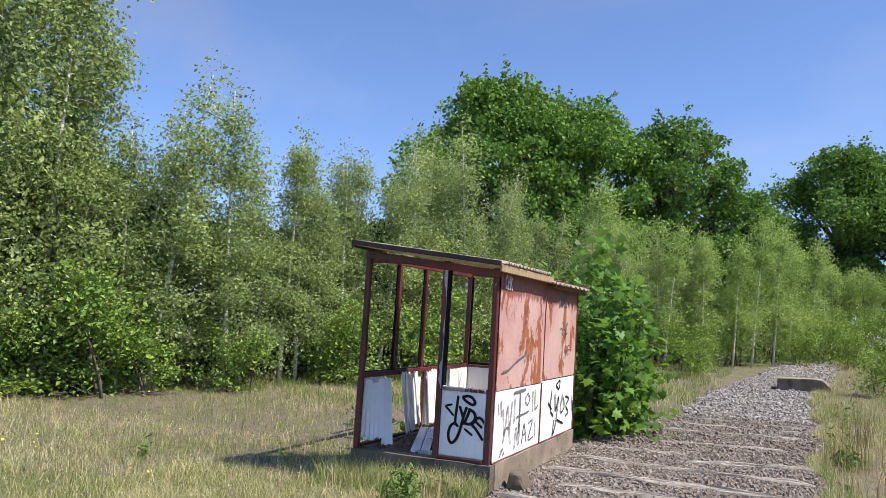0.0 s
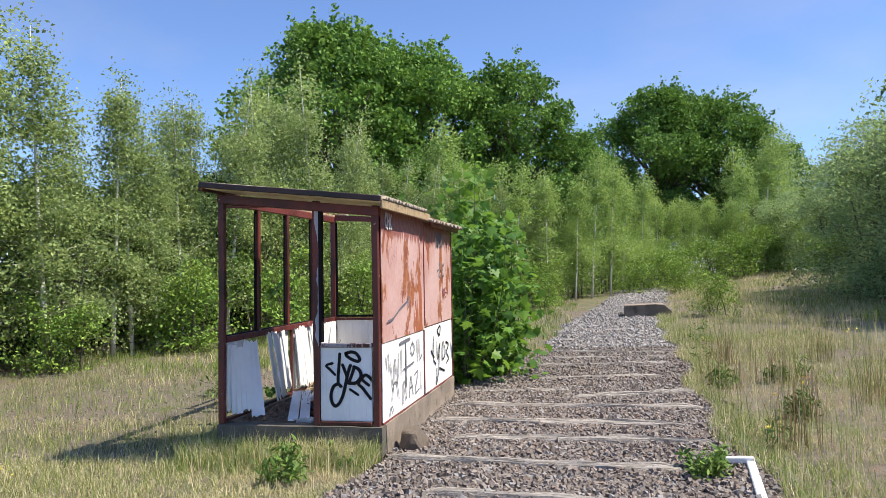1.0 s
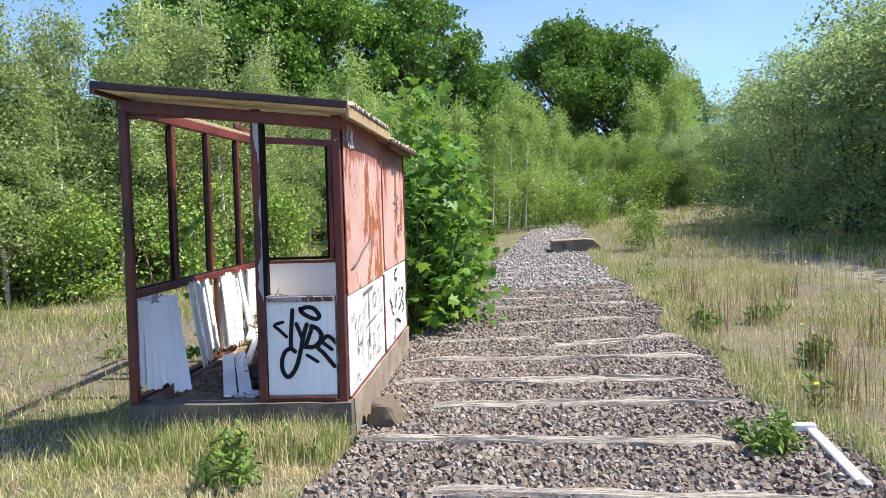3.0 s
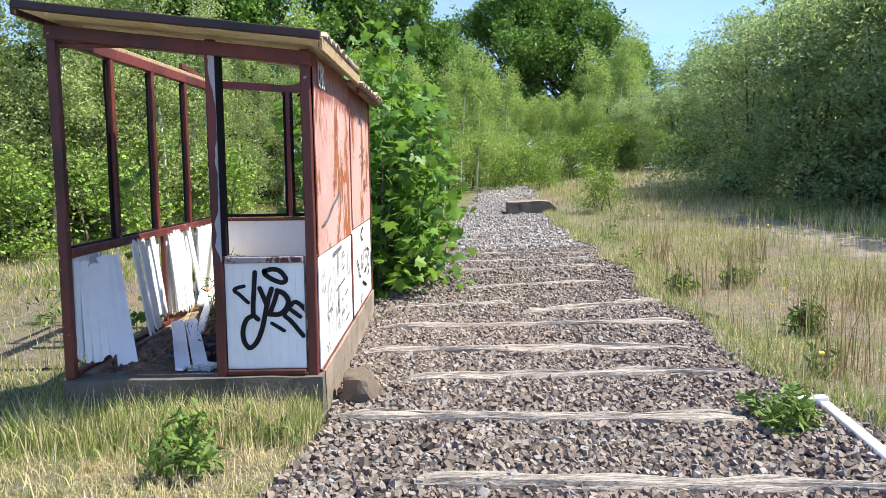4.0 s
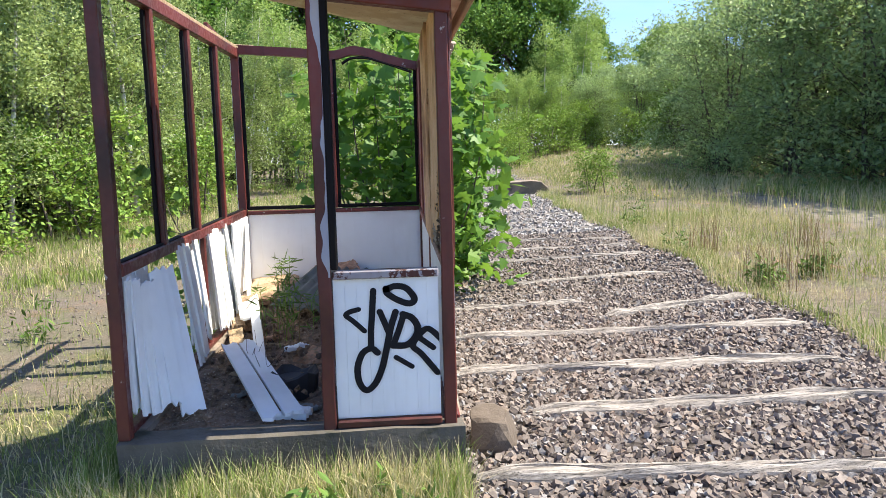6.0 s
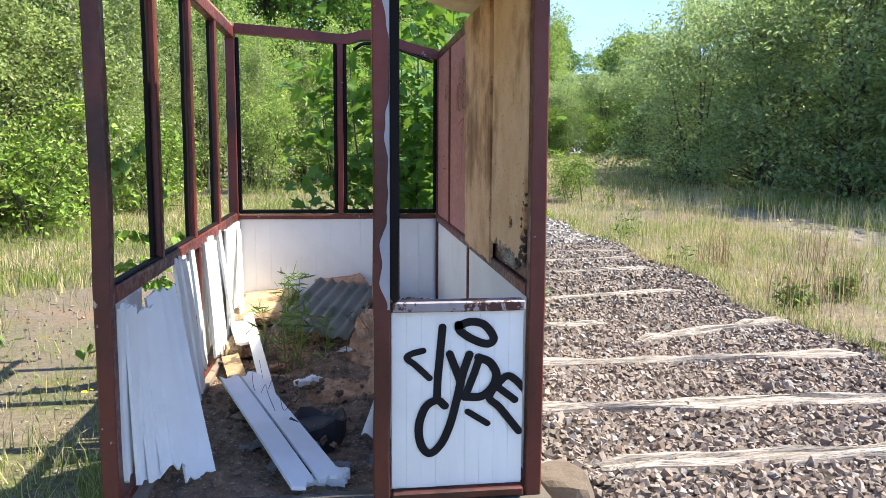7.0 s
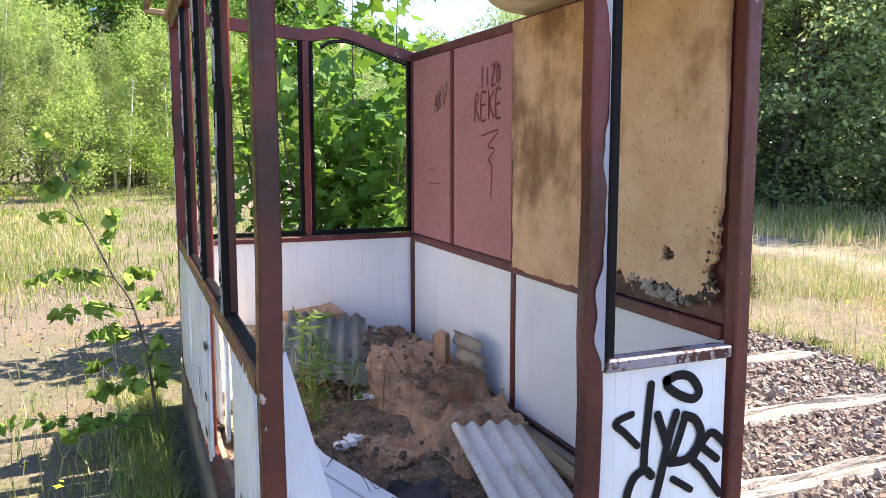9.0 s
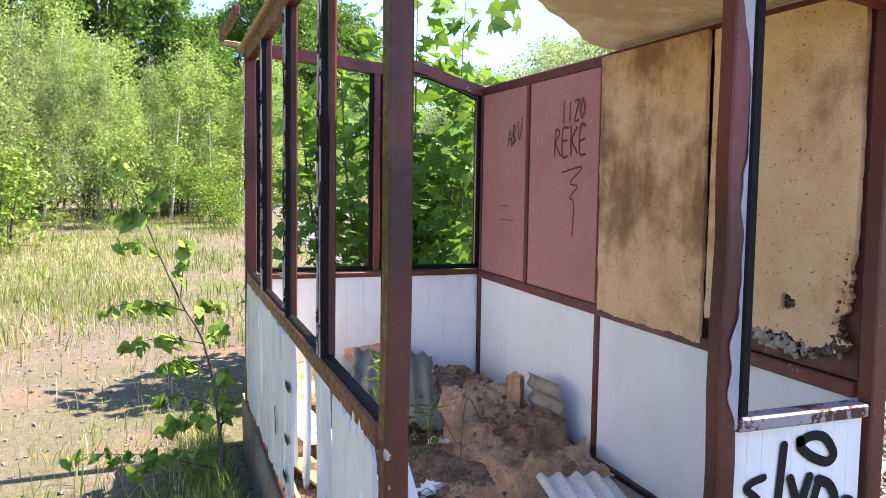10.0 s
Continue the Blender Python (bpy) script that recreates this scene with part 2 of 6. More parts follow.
def soil_mat():
    k = Nodes("ground_soil")
    n1, n2, n3 = k.noise(0.35, 5), k.noise(2.2, 6, 0.65), k.noise(24, 5, 0.7)
    straw = k.mix(k.ramp(n3, 0.35, 0.68), (0.13, 0.105, 0.064), (0.235, 0.2, 0.125))
    soil = k.mix(k.ramp(n3, 0.4, 0.65), (0.11, 0.086, 0.068), (0.21, 0.175, 0.145))
    green = k.mix(k.ramp(n3, 0.35, 0.65), (0.06, 0.08, 0.02), (0.15, 0.17, 0.055))
    c = k.mix(k.ramp(n2, 0.36, 0.52), straw, soil)
    c = k.mix(k.ramp(k.noise(1.3, 5, 0.6), 0.6, 0.68, 0, 0.6), c, (0.3, 0.15, 0.08))
    c = k.mix(k.ramp(k.math('ADD', k.math('MULTIPLY', n1, 0.6), k.math('MULTIPLY', n2, 0.4)), 0.47, 0.6, 0, 0.9), c, green)
    ax = k.axes()
    # a trodden sandy lane beside the line, and a bare patch west of the hut
    lane = k.math('ABSOLUTE', k.math('SUBTRACT', ax[0], k.math('ADD', 3.5, k.math('MULTIPLY', 0.1, ax[1]))), 0.0)
    lane = k.math('ADD', lane, k.math('MULTIPLY', k.math('SUBTRACT', n2, 0.5), 2.2))
    lane = k.math('ADD', lane, k.math('MULTIPLY', k.math('ABSOLUTE', k.math('SUBTRACT', ax[1], 15.5), 0.0), 0.16))
    c = k.mix(k.ramp(lane, 0.4, 1.3, 0.6, 0.0), c, k.mix(n3, (0.23, 0.2, 0.165), (0.33, 0.3, 0.255)))
    bare = k.math('ADD', k.math('POWER', k.math('MULTIPLY', k.math('SUBTRACT', ax[0], -5.0), 0.75), 2.0), k.math('POWER', k.math('MULTIPLY', k.math('SUBTRACT', ax[1], 11.2), 0.32), 2.0))
    bare = k.math('ADD', bare, k.math('MULTIPLY', k.math('SUBTRACT', n2, 0.5), 2.4))
    earth = k.mix(k.ramp(k.noise(3, 6, 0.7), 0.54, 0.66), k.mix(n3, (0.105, 0.085, 0.073), (0.2, 0.17, 0.148)), k.mix(n3, (0.15, 0.085, 0.045), (0.25, 0.15, 0.085)))
    c = k.mix(k.ramp(bare, 0.3, 1.2, 0.6, 0.0), c, earth)
    d, col = k.voronoi(26)
    c = k.mix(k.ramp(d, 0.08, 0.2, 0.35, 0), c, (0.4, 0.37, 0.33))
    return k.done(c, 0.95, k.math('ADD', n3, k.noise(90, 3)), 0.7, 0.02)


soil = soil_mat()


def stone_mat(name, island=True, a=(0.125, 0.102, 0.088), b=(0.29, 0.246, 0.215)):
    k = Nodes(name)
    r = k.island() if island else k.object_random()
    c = k.mix(r, a, b)
    c = k.mix(k.ramp(k.math('FRACT', k.math('MULTIPLY', r, 7.3), 0.0), 0.88, 0.92, 0, 0.5), c, (0.22, 0.15, 0.11))
    c = k.mix(k.ramp(k.math('FRACT', k.math('MULTIPLY', r, 13.7), 0.0), 0.86, 0.9, 0, 0.7), c, (0.3, 0.3, 0.3))
    c = k.mix(k.ramp(k.noise(40, 4), 0.4, 0.7, 0, 0.4), c, (0.12, 0.1, 0.09))
    return k.done(c, 0.88, k.noise(70, 4), 0.5, 0.006)


stone_many, stone_one = stone_mat("ballast_stones"), stone_mat("ballast_stone", False)
stone_grey = stone_mat("grey_gravel", True, (0.2, 0.185, 0.175), (0.44, 0.42, 0.4))
# shade in the gaps between stones is put into the bed's colour
bed_k = Nodes("ballast_bed")
bed_d, bed_c = bed_k.voronoi(24)
ballast_bed_mat = bed_k.done(bed_k.mix(bed_k.ramp(bed_d, 0.1, 0.5), bed_k.mix(bed_k.noise(3, 5), (0.12, 0.098, 0.084), (0.2, 0.17, 0.15)), (0.05, 0.041, 0.036)), 0.95, bed_d, 1.0, 0.03)
sleeper_wood = wood_mat("sleeper_wood", (0.21, 0.185, 0.16), (0.43, 0.39, 0.35), (0.018, 0.018, 0.015), (0.8, 22, 22))
bare_wood = wood_mat("bare_wood", (0.36, 0.25, 0.14), (0.45, 0.34, 0.21), (0.12, 0.07, 0.04), (14, 14, 1))
bark = wood_mat("bark", (0.16, 0.13, 0.1), (0.1, 0.085, 0.07), (0.04, 0.035, 0.03), (8, 8, 1.5))


def birch_bark_mat():
    k = Nodes("birch_bark")
    c = k.mix(k.ramp(k.noise(5, 4, 0.6, (1, 1, 5)), 0.55, 0.66), (0.66, 0.64, 0.6), (0.08, 0.07, 0.06))
    c = k.mix(k.ramp(k.noise(1.2), 0.45, 0.7, 0, 0.5), c, (0.25, 0.22, 0.19))
    return k.done(c, 0.8, k.noise(20), 0.3, 0.01)


birch_bark = birch_bark_mat()
birch_leaf = leaf_mat("birch_leaf", (0.065, 0.115, 0.032), (0.44, 0.55, 0.24), (0.5, 0.6, 0.2), 0.38)
bush_leaf = leaf_mat("bush_leaf", (0.07, 0.16, 0.025), (0.3, 0.46, 0.1), (0.38, 0.5, 0.09), 0.22)
oak_leaf = leaf_mat("oak_leaf", (0.045, 0.11, 0.025), (0.2, 0.37, 0.075), (0.23, 0.39, 0.065), 0.24)
willow_leaf = leaf_mat("willow_leaf", (0.05, 0.11, 0.04), (0.48, 0.63, 0.31), (0.48, 0.63, 0.24), 0.46, 0.4)
# shade deep in the woods, put into the leaf colour
shaded_leaf = leaf_mat("shaded_leaf", (0.012, 0.03, 0.008), (0.06, 0.115, 0.03), (0.07, 0.12, 0.03), 0.1)
weed_leaf = leaf_mat("weed_leaf", (0.06, 0.12, 0.03), (0.17, 0.28, 0.06), (0.28, 0.36, 0.08), 0.15)
maple_leaf = leaf_mat("maple_leaf", (0.05, 0.135, 0.03), (0.15, 0.31, 0.065), (0.26, 0.45, 0.05), 0.4, 0.28)


def grass_mat(name, greens, straws, share):
    k = Nodes(name)
    r = k.island()
    g = k.mix(r, greens[0], greens[1])
    s = k.mix(k.math('FRACT', k.math('MULTIPLY', r, 5.7), 0.0), straws[0], straws[1])
    f = k.math('ADD', k.math('FRACT', k.math('MULTIPLY', r, 17.3), 0.0), k.math('MULTIPLY', k.math('SUBTRACT', k.noise(0.6, 3), 0.5), 2.4))
    c = k.mix(k.ramp(f, share - 0.1, share + 0.1), g, s)
    k.done(c, 0.65, spec=0.12)
    tr = k.t.nodes.new("ShaderNodeBsdfTranslucent")
    k.t.links.new(c, tr.inputs[0])
    mx = k.t.nodes.new("ShaderNodeMixShader")
    mx.inputs[0].default_value = 0.3
    k.t.links.new(k.bsdf.outputs[0], mx.inputs[1])
    k.t.links.new(tr.outputs[0], mx.inputs[2])
    k.t.links.new(mx.outputs[0], k.t.nodes["Material Output"].inputs[0])
    return k.m


STRAW = ((0.52, 0.455, 0.25), (0.74, 0.655, 0.42))
sunny_leaf = leaf_mat("sunny_leaf", (0.09, 0.17, 0.04), (0.44, 0.59, 0.19), (0.48, 0.63, 0.17), 0.4)
worn_grass = grass_mat("worn_grass", ((0.13, 0.19, 0.05), (0.28, 0.34, 0.11)), ((0.29, 0.25, 0.14), (0.45, 0.39, 0.24)), 0.62)
dry_grass = grass_mat("dry_grass", ((0.19, 0.25, 0.065), (0.37, 0.42, 0.14)), STRAW, 0.42)
mat_grass = grass_mat("mat_grass", ((0.15, 0.22, 0.05), (0.31, 0.38, 0.12)), STRAW, 0.4)
lush_grass = grass_mat("lush_grass", ((0.16, 0.24, 0.05), (0.32, 0.4, 0.12)), STRAW, 0.58)
green_grass = grass_mat("green_grass", ((0.15, 0.22, 0.05), (0.3, 0.37, 0.12)), STRAW, 0.8)
brown_stalk = grass_mat("brown_stalk", ((0.2, 0.16, 0.07), (0.25, 0.2, 0.09)), ((0.22, 0.14, 0.08), (0.36, 0.27, 0.16)), 0.3)
yellow_petal = Nodes("yellow_petal").done((0.75, 0.55, 0.03), 0.6)


# ---- mesh helpers ----
def finish(bm, name, material, smooth=False):
    me = bpy.data.meshes.new(name)
    bmesh.ops.recalc_face_normals(bm, faces=bm.faces)
    bm.to_mesh(me)
    bm.free()
    me.materials.append(material)
    if smooth:
        me.shade_smooth()
    return me


def out_of_square(bm):
    """The hut is not quite rectangular: its far end stands a little to the east."""
    for v in bm.verts:
        v.co.x += 0.0163 * (v.co.y - 6.73)
        v.co.y = 6.73 + 0.979 * (v.co.y - 6.73)


def part(name, bm, material, parent, label="", smooth=False):
    """One mesh object under a thing or part, from a bmesh in the world's coordinates."""
    root = parent
    base = Vector()
    while root is not None:
        base += root.location
        root = root.parent
    top = parent
    while top is not None and top.parent is not None:
        top = top.parent
    if top is not None and top.name == "platform_hut":
        out_of_square(bm)
    bmesh.ops.translate(bm, verts=bm.verts, vec=-base)
    ob = new(name, finish(bm, name, material, smooth))
    ob.parent = parent
    return tagged(ob, label)


def single(name, bm, material, base, label, category, group="", kind="", smooth=False):
    bmesh.ops.translate(bm, verts=bm.verts, vec=-Vector(base))
    ob = new(name, finish(bm, name, material, smooth))
    ob.location = base
    return tagged(ob, label, category, group, kind)


def thing(name, base, label, category, group="", kind=""):
    ob = new(name)
    ob.location = base
    ob.empty_display_size = 0.1
    return tagged(ob, label, category, group, kind)


def box(bm, x0, x1, y0, y1, z0, z1, bevel=0.0):
    got = bmesh.ops.create_cube(bm, size=1, matrix=Matrix.Translation(((x0 + x1) / 2, (y0 + y1) / 2, (z0 + z1) / 2)) @ Matrix.Diagonal((x1 - x0, y1 - y0, z1 - z0, 1)))
    if bevel:
        edges = list({e for v in got["verts"] for e in v.link_edges})
        bmesh.ops.bevel(bm, geom=edges, offset=bevel, segments=1, affect='EDGES')
    return bm


def bar(p0, p1, w, d, side=(1, 0, 0), bevel=0.004, cuts=0, wobble=0.0, rng=None):
    """A straight bar of section w x d from p0 to p1; w lies along side."""
    bm = bmesh.new()
    p0, p1 = Vector(p0), Vector(p1)
    run = (p1 - p0)
    length = run.length
    zax = run.normalized()
    xax = (Vector(side) - zax * zax.dot(Vector(side))).normalized()
    yax = zax.cross(xax)
    n = cuts + 2
    rings = []
    for i in range(n):
        f = i / (n - 1)
        c = p0 + run * f
        if wobble and rng and 0 < i < n - 1:
            c = c + xax * rng.uniform(-wobble, wobble) + yax * rng.uniform(-wobble, wobble)
        rings.append([bm.verts.new(c + xax * (w / 2 * a) + yax * (d / 2 * b)) for a, b in ((-1, -1), (1, -1), (1, 1), (-1, 1))])
    for a, b in zip(rings, rings[1:]):
        for i in range(4):
            bm.faces.new((a[i], a[(i + 1) % 4], b[(i + 1) % 4], b[i]))
    bm.faces.new(rings[0])
    bm.faces.new(rings[-1][::-1])
    if bevel:
        bmesh.ops.recalc_face_normals(bm, faces=bm.faces)
        bmesh.ops.bevel(bm, geom=[e for e in bm.edges if e.is_manifold and e.calc_face_angle() > 1], offset=bevel, segments=1, affect='EDGES')
    return bm


def plank(p0, p1, w, d, side, rng, ragged=0.02, notch=0.0):
    """A board with broken, uneven ends."""
    bm = bmesh.new()
    p0, p1 = Vector(p0), Vector(p1)
    zax = (p1 - p0).normalized()
    xax = (Vector(side) - zax * zax.dot(Vector(side))).normalized()
    yax = zax.cross(xax)
    cols = 5
    grid = {}
    ends = [[rng.uniform(-ragged, ragged) for _ in range(cols)] for _ in range(2)]
    bend = rng.uniform(-0.006, 0.006)
    for s in (0, 1):
        for i in range(cols):
            for j in range(4):
                f = j / 3
                p = p0.lerp(p1, f) + xax * w * (i / (cols - 1) - 0.5) + yax * d * (s - 0.5) + yax * bend * math.sin(f * 3.14)
                if j == 0:
                    p += zax * ends[0][i]
                if j == 3:
                    p += zax * ends[1][i]
                grid[s, i, j] = bm.verts.new(p)
    for i in range(cols - 1):
        for j in range(3):
            for s in (0, 1):
                bm.faces.new([grid[s, a, b] for a, b in ((i, j), (i + 1, j), (i + 1, j + 1), (i, j + 1))])
        for j in (0, 3):
            bm.faces.new((grid[0, i, j], grid[0, i + 1, j], grid[1, i + 1, j], grid[1, i, j]))
    for j in range(3):
        for i in (0, cols - 1):
            bm.faces.new((grid[0, i, j], grid[0, i, j + 1], grid[1, i, j + 1], grid[1, i, j]))
    return bm


def smooth_line(points, per=6):
    """Catmull-Rom through 2D or 3D points."""
    pts = [Vector(p) for p in points]
    if len(pts) == 2:
        return [pts[0].lerp(pts[1], i / per) for i in range(per + 1)]
    ext = [pts[0] * 2 - pts[1], *pts, pts[-1] * 2 - pts[-2]]
    out = []
    for a, b, c, d in zip(ext, ext[1:], ext[2:], ext[3:]):
        for i in range(per):
            t = i / per
            out.append(0.5 * ((2 * b) + (c - a) * t + (2 * a - 5 * b + 4 * c - d) * t * t + (3 * b - a - 3 * c + d) * t ** 3))
    return out + [pts[-1]]


def stroke(bm, points, width, origin, u, v, lift=0.0, per=6):
    """A flat brush stroke with round ends through (a, b) points on the plane origin + a u + b v."""
    line = smooth_line([Vector((a, b)) for a, b in points], per)
    o, u, v = Vector(origin), Vector(u), Vector(v)
    n = u.cross(v).normalized() * lift
    left, right = [], []
    for i, p in enumerate(line):
        d = (line[min(i + 1, len(line) - 1)] - line[max(i - 1, 0)])
        d = d.normalized() if d.length > 1e-9 else Vector((1, 0))
        q = Vector((-d.y, d.x)) * width / 2
        left.append(p + q)
        right.append(p - q)

    def cap(c, d):
        a0 = math.atan2(d.y, d.x)
        return [c + Vector((math.cos(a0 + k), math.sin(a0 + k))) * width / 2 for k in (1.05, 0.52, 0, -0.52, -1.05)]
    d0, d1 = (line[0] - line[1]), (line[-1] - line[-2])
    place = lambda p: bm.verts.new(o + u * p.x + v * p.y + n)
    vl, vr = [place(p) for p in left], [place(p) for p in right]
    for i in range(len(line) - 1):
        bm.faces.new((vl[i], vl[i + 1], vr[i + 1], vr[i]))
    bm.faces.new([vl[-1], *[place(p) for p in cap(line[-1], d1)], vr[-1]])
    bm.faces.new([vr[0], *[place(p) for p in cap(line[0], d0)], vl[0]])


def tube(bm, points, radii, sides=6):
    """A tapered round limb along the points."""
    rings = []
    pts = [Vector(p) for p in points]
    for i, p in enumerate(pts):
        d = (pts[min(i + 1, len(pts) - 1)] - pts[max(i - 1, 0)]).normalized()
        a = d.orthogonal().normalized()
        b = d.cross(a)
        rings.append([bm.verts.new(p + (a * math.cos(k * 2 * math.pi / sides) + b * math.sin(k * 2 * math.pi / sides)) * radii[i]) for k in range(sides)])
    for r, q in zip(rings, rings[1:]):
        # keep the rings from twisting
        s = min(range(sides), key=lambda k: (q[k].co - r[0].co).length)
        for k in range(sides):
            bm.faces.new((r[k], r[(k + 1) % sides], q[(k + 1 + s) % sides], q[(k + s) % sides]))
    bm.faces.new(rings[0][::-1])
    bm.faces.new(rings[-1])


def fast_mesh(name, verts, loops, starts, material):
    """A mesh from arrays: verts (n, 3), flat corner list, first corner of every face."""
    me = bpy.data.meshes.new(name)
    me.vertices.add(len(verts))
    me.vertices.foreach_set("co", np.asarray(verts, np.float32).ravel())
    me.loops.add(len(loops))
    me.loops.foreach_set("vertex_index", np.asarray(loops, np.int32))
    me.polygons.add(len(starts))
    me.polygons.foreach_set("loop_start", np.asarray(starts, np.int32))
    me.update(calc_edges=True)
    me.validate()
    me.materials.append(material)
    me.shade_flat()
    return me


def unit(a):
    return a / np.maximum(np.linalg.norm(a, axis=1, keepdims=True), 1e-9)


def leaves(centres, size, rng, material, name, aspect=0.62, droop=0.35, up=0.5):
    """Many small folded leaves, four corners each."""
    n = len(centres)
    d = unit(rng.normal(size=(n, 3)) + np.array([0, 0, -droop]))
    nor = unit(rng.normal(size=(n, 3)) + np.array([0, 0, up]))
    side = unit(np.cross(d, nor))
    nor = np.cross(side, d)
    s = (size * rng.uniform(0.6, 1.3, n))[:, None]
    base, tip = centres - d * s * 0.5, centres + d * s * 0.5
    mid = centres - d * s * 0.06
    l = mid + side * s * aspect * 0.5 + nor * s * 0.1
    r = mid - side * s * aspect * 0.5 + nor * s * 0.1
    verts = np.stack([base, l, tip, r], 1).reshape(-1, 3)
    return fast_mesh(name, verts, np.arange(4 * n), np.arange(0, 4 * n, 4), material)


# ---- lie of the land ----
def sstep(a, b, x):
    t = np.clip((x - a) / (b - a), 0, 1)
    return t * t * (3 - 2 * t)


def G(x, y):
    """Height of the ground: the line climbs gently away from the first standpoint."""
    x, y = np.asarray(x, float), np.asarray(y, float)
    z = 0.02 + 0.026 * (np.clip(y, -20, 60) - 6.7) + 0.018 * (np.clip(x, -6, 4) + 2.3)
    z = z + 0.7 * sstep(28, 48, y) * sstep(3, 11, x)
    z = z + 0.03 * np.sin(x * 0.9 + 1.3) * np.sin(y * 0.7) * sstep(1.5, 4, np.abs(x + 0.8)) * sstep(2.0, 4.0, np.hypot(x + 3, y - 8))
    return z


def east(y):
    """Where the ballast ends towards the meadow."""
    return 0.09 * np.maximum(0, np.asarray(y, float) - 20) + 0.55 + 0.32 * sstep(8.5, 14, np.asarray(y, float)) + 0.3 * sstep(14, 24, np.asarray(y, float)) + 0.1 * np.sin(np.asarray(y, float) * 2.3)


def west(y):
    """Where the ballast ends towards the hut."""
    return 0.09 * np.maximum(0, np.asarray(y, float) - 20) - 2.3 + 0.9 * sstep(10, 15, np.asarray(y, float)) + 0.35 * sstep(15, 26, np.asarray(y, float)) + 0.08 * np.sin(np.asarray(y, float) * 3.1)


def spread(a, near, far, n):
    """Coordinates that are dense round a and reach far to both sides."""
    u = np.linspace(-1, 1, n)
    return a + np.sinh(u * near) / math.sinh(near) * far


gx, gy = spread(-1.5, 5.5, 260, 190), spread(9.0, 5.2, 260, 190)
X, Y = np.meshgrid(gx, gy)
Z = G(X, Y)
Z[(X > -3.7) & (X < -2.4) & (Y > 6.85) & (Y < 9.6)] -= 0.05
nx, ny = len(gx), len(gy)
idx = np.arange(nx * ny).reshape(ny, nx)
quads = np.stack([idx[:-1, :-1], idx[:-1, 1:], idx[1:, 1:], idx[1:, :-1]], -1).reshape(-1, 4)
ground = new("ground", fast_mesh("ground", np.stack([X, Y, Z], -1).reshape(-1, 3), quads.ravel(), np.arange(0, 4 * len(quads), 4), soil))
ground.data.shade_smooth()
tagged(ground, "dry grassy waste ground with bare sandy patches", "ground", kind="structure")

# ballast bed, a low cambered strip on the ground
rows = []
ys = np.linspace(-6, 44, 260)
for y in ys:
    w, e = float(west(y)), float(east(y))
    for f in (0, 0.03, 0.12, 0.3, 0.5, 0.7, 0.88, 0.97, 1):
        x = w + (e - w) * f
        z = float(G(x, y)) + (-0.03 if f in (0, 1) else 0.012 + 0.012 * math.sin(f * 3.14))
        rows.append((x, y, z))
k = 9
idx = np.arange(len(ys) * k).reshape(len(ys), k)
quads = np.stack([idx[:-1, :-1], idx[:-1, 1:], idx[1:, 1:], idx[1:, :-1]], -1).reshape(-1, 4)
bed = new("track_bed", fast_mesh("track_bed", np.array(rows), quads.ravel(), np.arange(0, 4 * len(quads), 4), ballast_bed_mat))
tagged(bed, "brown-grey crushed stone bed of a lifted railway line", "track bed", kind="structure")


def BZ(x, y):
    return G(x, y) + 0.02


# ---- sleepers ----
rng = random.Random(4)


def sleeper(p0, p1, w, rise, seed):
    """A rotten oak sleeper, split along the grain, half sunk in the ballast."""
    r = random.Random(seed)
    bm = bmesh.new()
    p0, p1 = Vector((*p0, 0)), Vector((*p1, 0))
    run, n = p1 - p0, 60
    side = Vector((-run.y, run.x, 0)).normalized()
    m = 15
    split = [r.uniform(-0.3, 0.3) for _ in range(3)]
    off = r.uniform(0, 50)
    grid = []
    for i in range(n):
        f = i / (n - 1)
        rot = 0.3 + 0.7 * min(1, max(0, noise.noise((off + f * 4.1, 2.0, 0)) * 1.7 + 0.6))
        end = min(1, f * 14, (1 - f) * 14)
        row = []
        for j in range(m):
            g = j / (m - 1) * 2 - 1
            c = p0 + run * f + side * (g * w / 2 * rot * (0.75 + 0.25 * end)) + side * 0.02 * noise.noise((off, f * 4, 7))
            h = (rise + 0.008) * (0.45 + 0.55 * end) * (1 - abs(g) ** 6) * (0.75 + 0.6 * noise.noise((off, f * 5, g * 1.2))) + 0.008 * noise.noise((off + f * 14, g * 9, 1)) + 0.004
            for s in split:
                h -= 0.05 * max(0, 1 - abs(g - s * 2 - 0.3 * noise.noise((off, f * 2.5, s * 9))) * 8) * max(0, 0.6 + noise.noise((off + 9, f * 3, s * 5)) * 1.5)
            if j in (0, m - 1):
                h = -0.03
            c.z = float(BZ(c.x, c.y)) + h
            row.append(bm.verts.new(c))
        grid.append(row)
    for a, b in zip(grid, grid[1:]):
        for j in range(m - 1):
            bm.faces.new((a[j], a[j + 1], b[j + 1], b[j]))
    mid = (p0 + p1) / 2
    return single("railway_sleeper", bm, sleeper_wood, (mid.x, mid.y, float(BZ(mid.x, mid.y))), "weathered grey split wooden sleeper sunk in ballast", "sleeper", "sleepers of the line")


